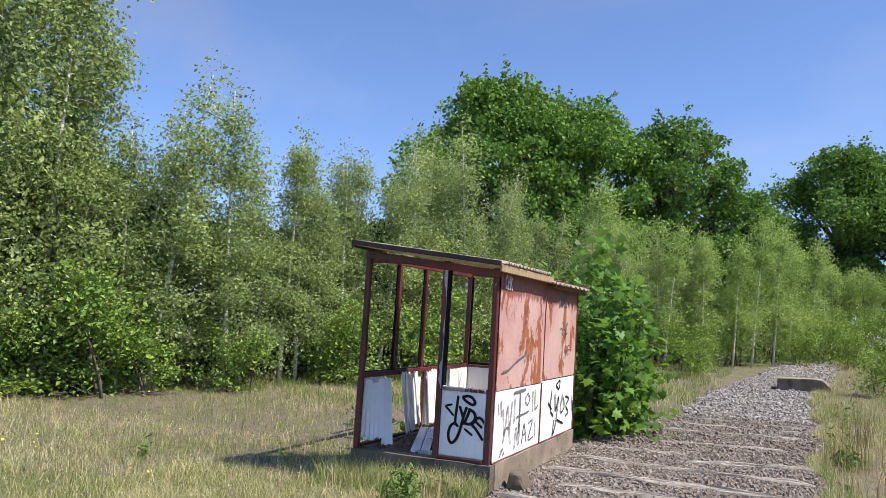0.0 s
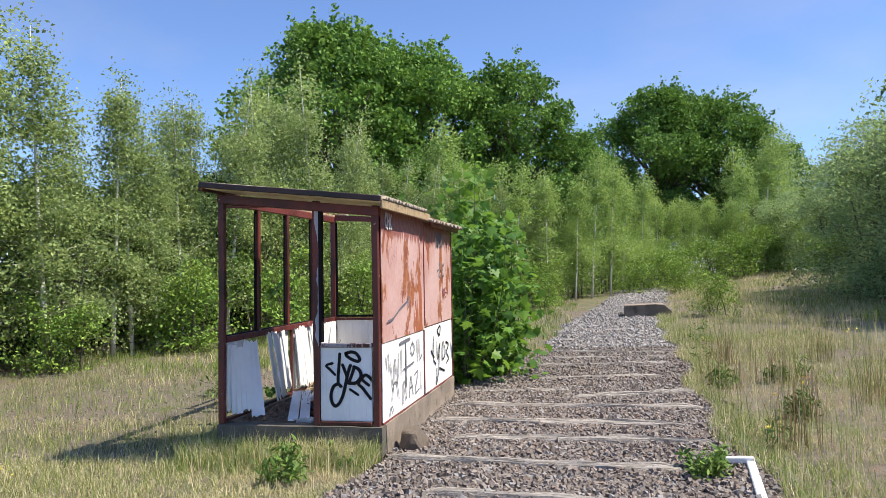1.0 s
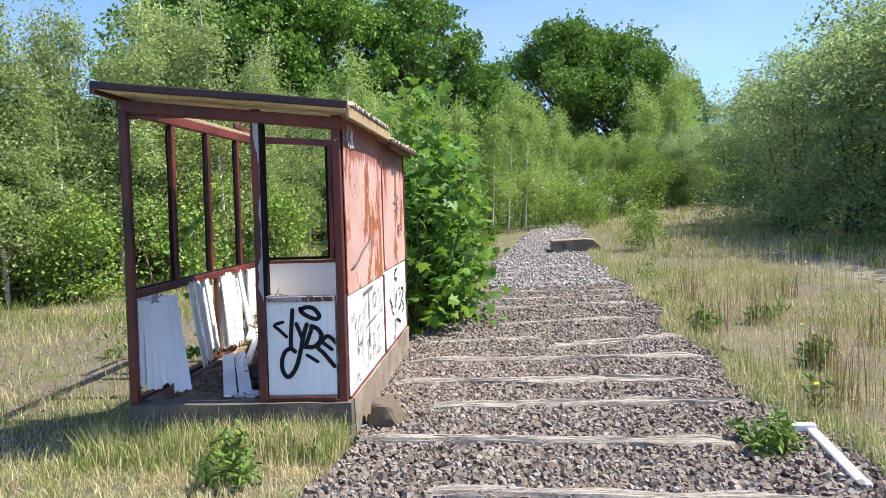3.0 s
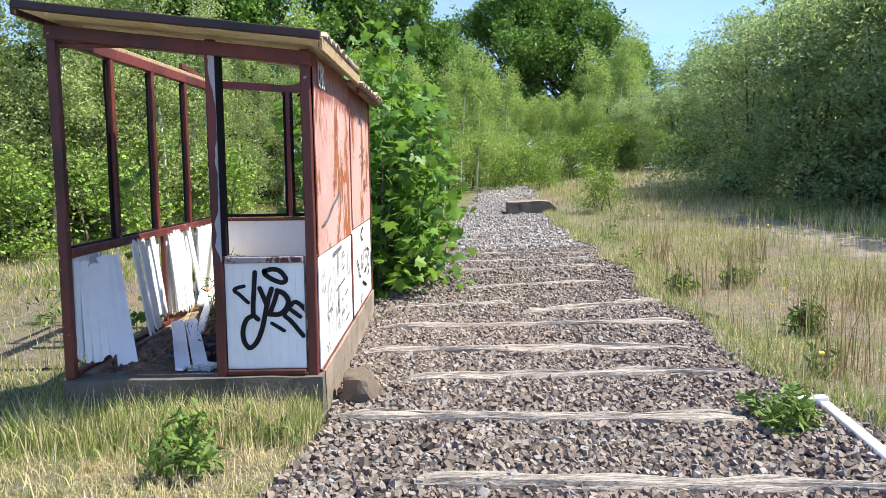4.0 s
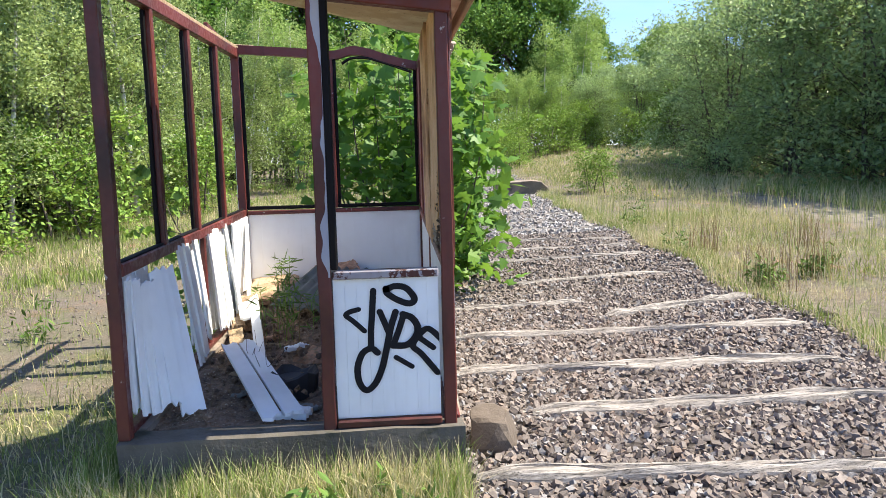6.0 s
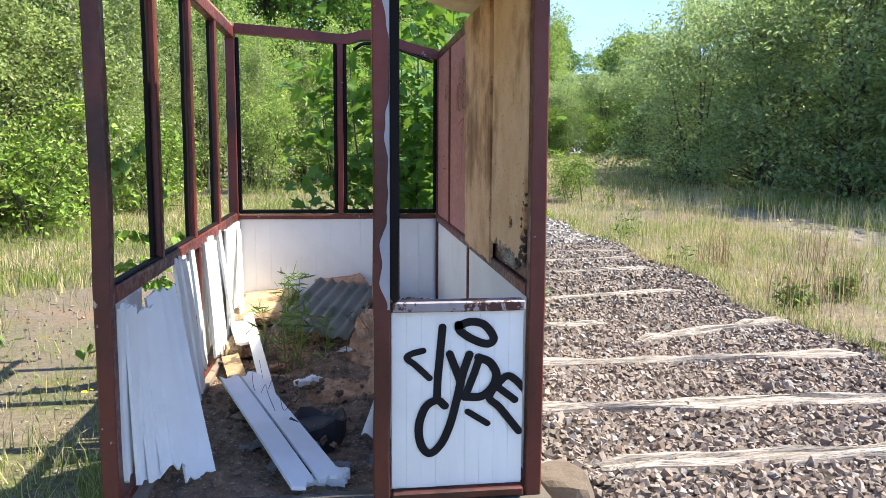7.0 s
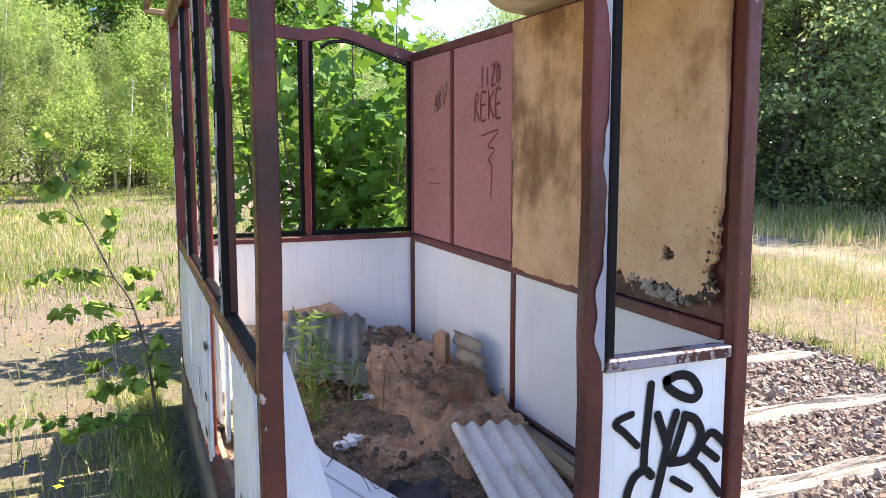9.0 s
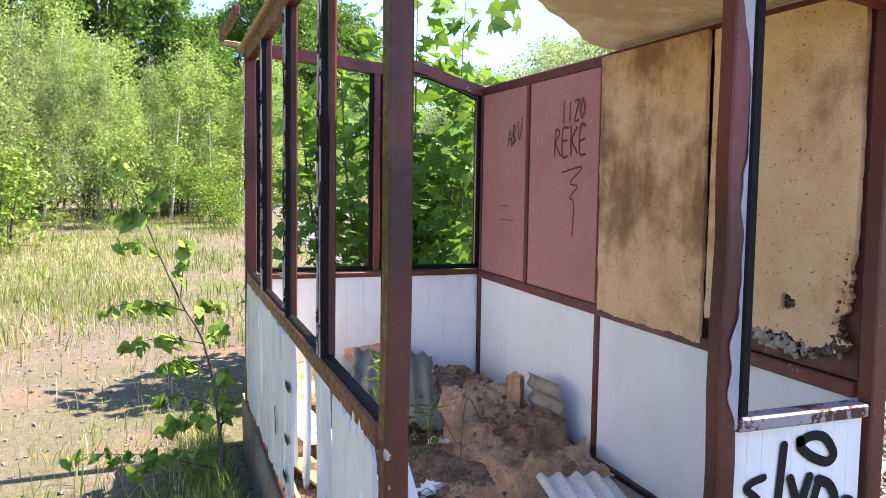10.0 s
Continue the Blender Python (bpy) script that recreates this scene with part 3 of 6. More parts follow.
SLEEPERS = [((-1.75, 4.55), (0.55, 4.35), 0.2, 0.02), ((-1.7, 5.15), (0.5, 5.0), 0.2, 0.02), ((-1.75, 5.8), (0.45, 5.52), 0.2, 0.03),
            ((-2.25, 6.68), (0.0, 6.44), 0.2, 0.045), ((-1.86, 7.4), (0.32, 7.31), 0.2, 0.04),
            ((-2.2, 8.17), (0.2, 7.96), 0.19, 0.04), ((-2.17, 9.0), (0.48, 8.8), 0.19, 0.04), ((-0.85, 9.38), (0.55, 9.8), 0.18, 0.05),
            ((-2.1, 9.9), (-0.9, 9.95), 0.18, 0.03), ((-1.4, 10.85), (0.3, 11.1), 0.18, 0.03), ((-1.45, 12.2), (0.55, 12.35), 0.18, 0.035),
            ((-1.45, 13.1), (0.6, 13.05), 0.17, 0.03), ((-1.45, 14.0), (0.7, 13.7), 0.17, 0.03), ((-1.4, 15.0), (0.8, 15.0), 0.17, 0.03),
            ((-1.4, 16.0), (0.95, 16.05), 0.17, 0.03), ((-1.3, 17.1), (0.9, 17.2), 0.17, 0.03), ((-1.3, 18.3), (0.9, 18.3), 0.17, 0.03)]
for i, (a, b, w, h) in enumerate(SLEEPERS):
    sleeper(a, b, w * 0.92, h, 30 + i)

# ---- the hut ----
XL, XR, YF, YB = -3.725, -2.345, 6.73, 9.53


def hz(y):
    return 0.02 * (y - 6.7)


def H(x, y, z):
    return Vector((x, y, z + hz(y)))


def roof_z(x):
    return 2.29 - 0.113 * (x + 3.78)


hut = thing("platform_hut", (-3.05, 8.2, 0.0), "derelict open-fronted hut of red-brown steel posts and white panels", "hut")


def hbar(name, a, b, w, d, material, side=(1, 0, 0), label="", bevel=0.005, cuts=0, wobble=0.0):
    return part(name, bar(H(*a), H(*b), w, d, side, bevel, cuts, wobble, rng), material, hut, label)


def hbox(name, x0, x1, y0, y1, z0, z1, material, label="", bevel=0.004, parent=None):
    bm = box(bmesh.new(), x0, x1, y0, y1, z0, z1, bevel)
    for v in bm.verts:
        v.co.z += hz(v.co.y)
    return part(name, bm, material, parent or hut, label)


# plinth walls
def plinth_wall(x0, x1, y0, y1, material):
    bm = bmesh.new()
    box(bm, x0, x1, y0, y1, -0.25, 0.295)
    bmesh.ops.subdivide_edges(bm, edges=bm.edges, cuts=9, use_grid_fill=True)
    for v in bm.verts:
        v.co.z += hz(v.co.y)
        v.co += Vector([0.012 * noise.noise(v.co * 4 + Vector((9 * a, 0, 0))) for a in range(3)])
    return part("plinth_wall", bm, material, hut, "cracked weathered concrete plinth")


plinth_wall(-3.745, -2.30, 6.665, 6.80, shaded_concrete)
plinth_wall(-2.42, -2.295, 6.81, 9.73, concrete)
plinth_wall(-3.755, -3.665, 6.81, 9.73, concrete)
plinth_wall(-3.66, -2.43, 9.58, 9.70, concrete)

# front
hbar("post", (-3.722, 6.725, 0.29), (-3.722, 6.725, roof_z(-3.7) - 0.02), 0.052, 0.055, dark_paint, label="dark red chipped steel corner post", cuts=7, wobble=0.003)
mid_post = hbar("post", (-2.868, 6.73, 0.29), (-2.868, 6.73, roof_z(-2.88) - 0.02), 0.055, 0.055, red_paint, label="dark post with peeled pale paint", cuts=9, wobble=0.004)
hbar("post", (-2.352, 6.73, 0.29), (-2.352, 6.73, roof_z(-2.36) - 0.02), 0.054, 0.052, dark_paint, label="dark red steel corner post", cuts=7, wobble=0.003)
hbar("front_beam", (-3.755, 6.72, roof_z(-3.755) - 0.07), (-2.31, 6.72, roof_z(-2.31) - 0.07), 0.07, 0.075, red_paint, (0, 1, 0), "red front beam")
hbar("thin_rail", (-3.69, 6.73, 2.145), (-2.915, 6.73, 2.135), 0.025, 0.022, red_paint, (0, 1, 0), "thin red rail across the doorway")
hbar("door_rail", (-2.835, 6.73, 0.955), (-2.39, 6.73, 0.955), 0.06, 0.035, worn_rail, (0, 1, 0), "chipped dark rail")
hbar("door_rail", (-2.835, 6.715, 0.315), (-2.39, 6.715, 0.315), 0.05, 0.03, dark_paint, (0, 1, 0))
hbar("window_gasket", (-2.825, 6.718, 0.98), (-2.825, 6.718, 2.1), 0.03, 0.05, black_rubber, label="black rubber gasket")
hbar("window_gasket", (-2.83, 6.73, 2.085), (-2.39, 6.73, 2.05), 0.012, 0.03, black_rubber, (0, 0, 1))
bm = bmesh.new()
row = None
for k in range(110):
    z = 0.95 + 1.15 * k / 109
    w = min(0.036, max(0.0015, 0.012 + 0.06 * noise.noise((z * 3.2, 4, 1)) + 0.012 * noise.noise((z * 15, 2, 1))))
    now = [bm.verts.new((-2.8415 - w, 6.6985, z)), bm.verts.new((-2.8415, 6.6985, z)), bm.verts.new((-2.8415, 6.7015, z)), bm.verts.new((-2.8415 - w, 6.7015, z))]
    if row:
        for i in range(4):
            bm.faces.new((row[i], row[(i + 1) % 4], now[(i + 1) % 4], now[i]))
    else:
        bm.faces.new(now)
    row = now
bm.faces.new(row[::-1])
part("peeled_patch", bm, peeled, mid_post, "pale lilac strip where the paint has peeled")
# lower front panel of narrow white boards
front_panel = part("front_panel", box(bmesh.new(), -2.836, -2.392, 6.735, 6.75, 0.33, 0.94), white_board, hut, "white boarded lower panel with sprayed black strokes")
n = 9
for i in range(n):
    w = 0.444 / n
    part("board", box(bmesh.new(), -2.836 + i * w + 0.0002, -2.836 + (i + 1) * w - 0.0002, 6.722, 6.735, 0.335 + 0.006 * rng.random(), 0.936, 0.0005), white_board, front_panel)
O, U, V = (-2.836, 6.722, 0.935), (0.000765, 0, 0), (0, 0, -0.000722)


def tag(points, width, lift=0.003):
    bm = bmesh.new()
    stroke(bm, [(a - 85, b - 105) for a, b in points], width * 0.98, O, U, V, -lift)
    for v in bm.verts:
        v.co.x = min(v.co.x, -2.393)
    part("spray_stroke", bm, spray_black, front_panel, "thick black sprayed graffiti stroke")


tag([(222, 282), (170, 296), (152, 316), (190, 350), (250, 412)], 30, 0.004)
tag([(306, 175), (296, 300), (286, 420), (284, 500)], 36, 0.0035)
tag([(376, 170), (430, 152), (490, 168), (532, 230), (505, 258), (440, 235), (385, 195), (376, 165)], 38, 0.0045)
tag([(338, 300), (360, 360), (385, 430)], 36, 0.0055)
tag([(425, 305), (395, 400), (370, 520), (340, 640), (300, 730), (250, 770), (212, 720), (205, 630), (235, 545), (285, 518), (318, 545)], 38, 0.005)
tag([(470, 320), (445, 400), (410, 495)], 36, 0.006)
tag([(465, 320), (515, 345), (545, 400), (530, 460), (480, 505), (405, 505)], 40, 0.0065)
tag([(690, 500), (640, 440), (598, 412), (560, 440), (515, 510), (560, 560), (620, 640), (650, 680)], 36, 0.007)
tag([(560, 470), (590, 495), (630, 528)], 34, 0.0075)
tag([(420, 578), (460, 605), (508, 638)], 30, 0.004)

# west wall
hbar("sill_rail", (XL, 6.77, 1.0), (XL, 9.50, 1.0), 0.05, 0.055, red_paint, (1, 0, 0), "red sill rail")
hbar("sill_gasket", (XL, 6.78, 1.032), (XL, 9.49, 1.032), 0.03, 0.012, black_rubber, (1, 0, 0))
hbar("top_rail", (XL, 6.77, 2.2), (XL, 9.50, 2.2), 0.05, 0.07, red_paint, (1, 0, 0), "red top rail")
for y in (7.425, 8.11, 8.82):
    hbar("mullion", (XL, y, 1.025), (XL, y, 2.17), 0.045, 0.045, red_paint, label="red window mullion with black gasket remains")
    for s in (-1, 1):
        hbar("window_gasket", (XL - 0.012, y + s * 0.031, 1.03), (XL - 0.012, y + s * 0.031, 2.16), 0.022, 0.018, black_rubber, cuts=6, wobble=0.002)
    for e in (-1, 1):
        hbar("putty_strip", (XL - 0.0245, y + e * 0.0205, 1.03), (XL - 0.0245, y + e * 0.0205, 2.16), 0.004, 0.006, putty, label="crumbled pale window putty", bevel=0.0, cuts=40, wobble=0.0012)
hbar("putty_strip", (XL - 0.0325, YB - 0.02, 1.03), (XL - 0.0325, YB - 0.02, 2.2), 0.004, 0.006, putty, label="crumbled pale window putty", bevel=0.0, cuts=40, wobble=0.0012)
hbar("window_gasket", (XL - 0.01, 6.772, 1.03), (XL - 0.01, 6.772, 2.16), 0.012, 0.01, black_rubber)
hbar("post", (XL, YB, 0.29), (XL, YB, 2.24), 0.06, 0.06, red_paint, label="red steel corner post")
hbar("stud", (XL + 0.006, 8.2, 0.29), (XL + 0.006, 8.2, 0.97), 0.03, 0.03, red_paint)
hbar("bottom_rail", (XL, 6.78, 0.31), (XL, 9.50, 0.31), 0.05, 0.03, dark_paint, (1, 0, 0))

# north wall
hbar("post", (XR, YB, 0.29), (XR, YB, 2.12), 0.05, 0.06, red_paint, label="red steel corner post")
hbar("sill_rail", (XL + 0.035, YB, 1.0), (XR - 0.03, YB, 1.0), 0.06, 0.03, red_paint, (0, 1, 0), "red sill rail")
hbar("window_gasket", (XL + 0.035, YB - 0.012, 1.036), (XR - 0.03, YB - 0.012, 1.036), 0.02, 0.028, black_rubber, (0, 1, 0))
hbar("mullion", (-3.02, YB, 1.02), (-3.02, YB, 2.16), 0.04, 0.05, red_paint, label="red window mullion")
hbar("window_gasket", (-3.052, YB - 0.01, 1.03), (-3.052, YB - 0.01, 2.15), 0.024, 0.02, black_rubber)
hbar("window_gasket", (-2.988, YB - 0.01, 1.03), (-2.988, YB - 0.01, 2.15), 0.024, 0.02, black_rubber)
hbar("window_gasket", (XL + 0.042, YB - 0.01, 1.03), (XL + 0.042, YB - 0.01, 2.17), 0.024, 0.02, black_rubber)
hbar("window_gasket", (XR - 0.037, YB - 0.01, 1.03), (XR - 0.037, YB - 0.01, 2.06), 0.024, 0.02, black_rubber)
bm = bmesh.new()
line = smooth_line([H(XL + 0.03, YB, 2.225), H(-3.3, YB, 2.2), H(-3.0, YB, 2.175), H(-2.86, YB, 2.205), H(-2.74, YB, 2.19), H(-2.55, YB, 2.13), H(XR - 0.02, YB, 2.085)], 5)
rings = []
for p in line:
    rings.append([bm.verts.new(p + Vector((0, a * 0.03, b * 0.032))) for a, b in ((-1, -1), (1, -1), (1, 1), (-1, 1))])
for a, b in zip(rings, rings[1:]):
    for i in range(4):
        bm.faces.new((a[i], a[(i + 1) % 4], b[(i + 1) % 4], b[i]))
bm.faces.new(rings[0])
bm.faces.new(rings[-1][::-1])
part("top_rail", bm, red_paint, hut, "buckled red top rail")
bm = bmesh.new()
tube(bm, smooth_line([H(-2.93, YB - 0.02, 2.11), H(-2.85, YB - 0.02, 2.15), H(-2.7, YB - 0.02, 2.14), H(-2.4, YB - 0.02, 2.04)], 5), [0.011] * 16, 5)
part("window_gasket", bm, black_rubber, hut)
panel = hbox("white_panel", XL + 0.032, XR - 0.026, YB - 0.006, YB + 0.014, 0.27, 0.985, white_paint, "white panel with faint vertical grooves")
for i in range(13):
    x = XL + 0.034 + i * 0.1
    if x + 0.098 < XR - 0.02:
        hbox("board", x + 0.0003, x + 0.0997, YB - 0.012, YB - 0.006, 0.28, 0.984, white_paint, bevel=0.0004, parent=panel)

# east wall, inside and outside
hbar("post", (XR, 8.15, 0.29), (XR, 8.15, 2.1), 0.04, 0.04, red_paint)
hbar("sill_rail", (XR - 0.005, 6.775, 0.99), (XR - 0.005, 9.495, 0.99), 0.05, 0.045, red_paint, (1, 0, 0), "red sill rail")
hbar("top_rail", (XR, 6.775, 2.085), (XR, 9.495, 2.085), 0.04, 0.05, red_paint, (1, 0, 0), "red top rail")
hbar("bottom_rail", (XR - 0.003, 6.775, 0.31), (XR - 0.003, 9.495, 0.31), 0.045, 0.03, dark_paint, (1, 0, 0))
for y0, y1 in ((8.175, 8.86), (8.9, 9.495)):
    hbox("inner_panel", XR - 0.016, XR - 0.004, y0, y1, 1.015, 2.06, inner_red, "matt red inner panel with scratched writing", 0.002)
hbar("stud", (XR - 0.012, 8.88, 1.01), (XR - 0.012, 8.88, 2.06), 0.03, 0.03, red_paint)
for y0, y1 in ((6.775, 8.128), (8.172, 9.495)):
    panel = hbox("white_panel", XR - 0.012, XR + 0.0, y0, y1, 0.325, 0.967, white_paint, "smooth white inner panel", 0.002)


def sheet(name, y0, y1, z0, z1, x, material, label, bow=0.0, seed=0):
    """A thin metal sheet, a little buckled."""
    bm = bmesh.new()
    ny, nz = 10, 8
    g = {}
    for i in range(ny):
        for j in range(nz):
            y, z = y0 + (y1 - y0) * i / (ny - 1), z0 + (z1 - z0) * j / (nz - 1)
            b = bow * noise.noise((y * 1.4 + seed, z * 1.4, seed * 3.1)) + 0.25 * bow * noise.noise((y * 5, z * 5, seed))
            for s in (0, 1):
                g[s, i, j] = bm.verts.new(H(x + abs(b) + s * 0.006, y, z))
    for i in range(ny - 1):
        for j in range(nz - 1):
            for s in (0, 1):
                bm.faces.new([g[s, a, b] for a, b in ((i, j), (i + 1, j), (i + 1, j + 1), (i, j + 1))])
    for j in range(nz - 1):
        for i in (0, ny - 1):
            bm.faces.new((g[0, i, j], g[0, i, j + 1], g[1, i, j + 1], g[1, i, j]))
    for i in range(ny - 1):
        for j in (0, nz - 1):
            bm.faces.new((g[0, i, j], g[0, i + 1, j], g[1, i + 1, j], g[1, i, j]))
    return part(name, bm, material, hut, label)


sheet("outer_sheet", 6.76, 8.27, 0.965, 2.1, XR + 0.024, red_sheet, "faded red metal sheet, peeling to rust", 0.012, 1)
sheet("outer_sheet", 8.285, 9.72, 0.985, 2.06, XR + 0.022, red_sheet, "faded red metal sheet, peeling to rust", 0.006, 2)
outer_white = [sheet("outer_white_panel", 6.775, 8.25, 0.31, 0.955, XR + 0.02, white_paint, "white outer panel covered in black sprayed scribbles", 0.004, 3),
               sheet("outer_white_panel", 8.275, 9.72, 0.31, 0.97, XR + 0.02, white_paint, "white outer panel with a black sprayed tag", 0.004, 4)]
hbar("trim_strip", (XR + 0.032, 8.262, 0.3), (XR + 0.032, 8.262, 0.96), 0.016, 0.02, red_paint)
hbar("trim_strip", (XR + 0.03, 6.77, 0.3), (XR + 0.03, 9.72, 0.3), 0.016, 0.02, red_paint)
hbar("trim_strip", (XR + 0.036, 8.278, 1.0), (XR + 0.036, 8.278, 2.06), 0.012, 0.02, red_paint)
hbar("trim_strip", (XR + 0.03, 9.73, 0.3), (XR + 0.03, 9.73, 2.06), 0.02, 0.02, red_paint)

# scribbles on the outer panels
OX = XR + 0.0335


def scribble(strokes, width, material, parent, y0, z0, label):
    for i, s in enumerate(strokes):
        bm = bmesh.new()
        stroke(bm, [(a, b + hz(y0)) for a, b in s], width, (OX, y0, z0), (0, 1, 0), (0, 0, 1), 0.0008 * (i % 5), 5)
        ob = part("spray_stroke", bm, material, parent, label)
    return ob


scribble([[(0.06, 0.5), (0.09, 0.4)], [(0.13, 0.52), (0.16, 0.38)], [(0.2, 0.44), (0.28, 0.2), (0.34, 0.47), (0.42, 0.24), (0.47, 0.5)], [(0.55, 0.52), (0.56, 0.3)], [(0.62, 0.34), (1.02, 0.37)],
          [(0.98, 0.56), (0.9, 0.5), (0.98, 0.44), (1.06, 0.5), (0.98, 0.56)], [(1.16, 0.57), (1.17, 0.36)], [(1.24, 0.58), (1.26, 0.38), (1.36, 0.42)], [(0.24, 0.12), (0.3, 0.25), (0.4, 0.24), (0.46, 0.1)],
          [(0.6, 0.04), (0.63, 0.24), (0.72, 0.06), (0.74, 0.26)], [(0.84, 0.06), (0.9, 0.25), (0.98, 0.07)], [(0.86, 0.14), (0.97, 0.15)], [(1.05, 0.25), (1.18, 0.26), (1.06, 0.08), (1.22, 0.09)], [(1.28, 0.24), (1.3, 0.08)],
          [(0.16, 0.0), (0.22, 0.07), (0.28, 0.01)]], 0.017, spray_grey, outer_white[0], 6.8, 0.34, "washed-out grey sprayed scribble")
scribble([[(0.7, 0.6), (0.71, 0.4), (0.7, 0.18)], [(0.5, 0.58), (0.86, 0.6)]], 0.03, spray_grey, outer_white[0], 6.82, 0.34, "washed-out grey sprayed bar")
scribble([[(0.6, 0.56), (0.75, 0.6), (0.72, 0.5), (0.6, 0.54)], [(0.28, 0.36), (0.42, 0.28)], [(0.4, 0.5), (0.38, 0.28), (0.5, 0.2)], [(0.55, 0.44), (0.6, 0.25), (0.72, 0.42), (0.62, 0.1), (0.5, -0.02), (0.55, 0.15)],
          [(0.85, 0.4), (0.83, 0.22), (1.0, 0.28), (0.88, 0.42)], [(1.05, 0.4), (1.2, 0.36), (1.08, 0.28), (1.2, 0.2), (1.08, 0.16)], [(0.68, 0.14), (0.95, 0.08)]], 0.024, spray_black, outer_white[1], 8.3, 0.36, "black sprayed scribble")

# roof: what is left of it
roof = part("roof_board", bmesh.new(), roof_board, hut, "cream roof boarding with a torn edge")
bm = bmesh.new()
n, m = 22, 8
g = {}
for i in range(n):
    x = -3.76 + 1.52 * i / (n - 1)
    back = max(7.15, 8.12 - 0.8 * max(0, -2.42 - x)) + 0.05 * noise.noise((x * 7, 3, 1)) + 0.03 * noise.noise((x * 25, 1, 1))
    for j in range(m):
        y = 6.47 + (back - 6.47) * j / (m - 1)
        for s in (0, 1):
            g[s, i, j] = bm.verts.new(H(x, y, roof_z(x) + 0.015 * s))
for i in range(n - 1):
    for j in range(m - 1):
        for s in (0, 1):
            bm.faces.new([g[s, a, b] for a, b in ((i, j), (i + 1, j), (i + 1, j + 1), (i, j + 1))])
    for j in (0, m - 1):
        bm.faces.new((g[0, i, j], g[0, i + 1, j], g[1, i + 1, j], g[1, i, j]))
for j in range(m - 1):
    for i in (0, n - 1):
        bm.faces.new((g[0, i, j], g[0, i, j + 1], g[1, i, j + 1], g[1, i, j]))
out_of_square(bm)
bmesh.ops.translate(bm, verts=bm.verts, vec=-hut.location)
bmesh.ops.recalc_face_normals(bm, faces=bm.faces)
bm.to_mesh(roof.data)
bm.free()


def corrugated(bm, x0, x1, y0, y1, zf, pitch=0.075, amp=0.014, thick=0.007, along_x=True, ragged=0.02, seed=0):
    """A corrugated sheet over a rectangle; ridges run along x or y; zf gives its height."""
    steps = max(8, int(((y1 - y0) if along_x else (x1 - x0)) / pitch * 6))
    g = {}
    for i in range(steps + 1):
        f = i / steps
        c = (y0 + (y1 - y0) * f) if along_x else (x0 + (x1 - x0) * f)
        h = amp * math.sin(c / pitch * 2 * math.pi)
        for j in range(5):
            q = j / 4
            e = ragged * noise.noise((c * 9, seed, j * 3.0)) if j in (0, 4) else 0
            p = (x0 + (x1 - x0) * q + e, c) if along_x else (c, y0 + (y1 - y0) * q + e)
            for s in (0, 1):
                g[s, i, j] = bm.verts.new((p[0], p[1], zf(*p) + h + thick * s))
    for i in range(steps):
        for j in range(4):
            for s in (0, 1):
                bm.faces.new([g[s, a, b] for a, b in ((i, j), (i + 1, j), (i + 1, j + 1), (i, j + 1))])
        for j in (0, 4):
            bm.faces.new((g[0, i, j], g[0, i + 1, j], g[1, i + 1, j], g[1, i, j]))
    for j in range(4):
        for i in (0, steps):
            bm.faces.new((g[0, i, j], g[0, i, j + 1], g[1, i, j + 1], g[1, i, j]))
    return bm


for x0, y0, y1, seed in ((-3.77, 6.5, 7.1, 2), (-3.05, 7.1, 7.55, 6), (-2.62, 7.55, 8.0, 7)):
    part("roof_sheet", corrugated(bmesh.new(), x0, -2.2, y0, y1, lambda x, y: roof_z(x) + 0.037 + hz(y), seed=seed), roof_cement, hut, "weathered corrugated cement roof sheet", True)
part("roof_sheet", corrugated(bmesh.new(), -2.325, -2.18, 8.1, 9.82, lambda x, y: roof_z(x) - 0.045 + hz(y), ragged=0.05, seed=5), roof_cement, hut, "broken strip of corrugated cement roofing", True)
hbar("fascia", (-3.79, 6.455, roof_z(-3.79) + 0.026), (-2.22, 6.455, roof_z(-2.22) + 0.026), 0.03, 0.046, fascia_shade_paint, (0, 1, 0), "dark fascia board, deepened for shadow, with flaking pale patches", cuts=8, wobble=0.003)
hbar("fascia", (-2.225, 6.48, roof_z(-2.225) - 0.015), (-2.225, 8.2, roof_z(-2.225) - 0.02), 0.025, 0.07, bare_wood, (1, 0, 0), "bare tan wooden eaves board")
hbar("fascia", (-2.245, 8.32, roof_z(-2.225) - 0.05), (-2.245, 9.8, roof_z(-2.225) - 0.06), 0.025, 0.09, red_paint, (1, 0, 0), "red eaves board")
hbar("fascia", (-3.8, 6.48, roof_z(-3.8) + 0.01), (-3.8, 7.2, roof_z(-3.8) + 0.01), 0.025, 0.07, dark_paint, (1, 0, 0))
hbar("wall_plate", (XL - 0.02, 6.78, 2.252), (XL - 0.02, 9.8, 2.252), 0.05, 0.03, bare_wood, (1, 0, 0), "bare grey wooden wall plate")
hbar("rafter", (-3.87, 9.75, 2.285), (-3.62, 9.75, 2.27), 0.04, 0.03, bare_wood, (0, 1, 0))
hbar("rafter", (-3.86, 9.72, 2.31), (-3.83, 9.1, 2.34), 0.03, 0.05, red_paint, (1, 0, 0))


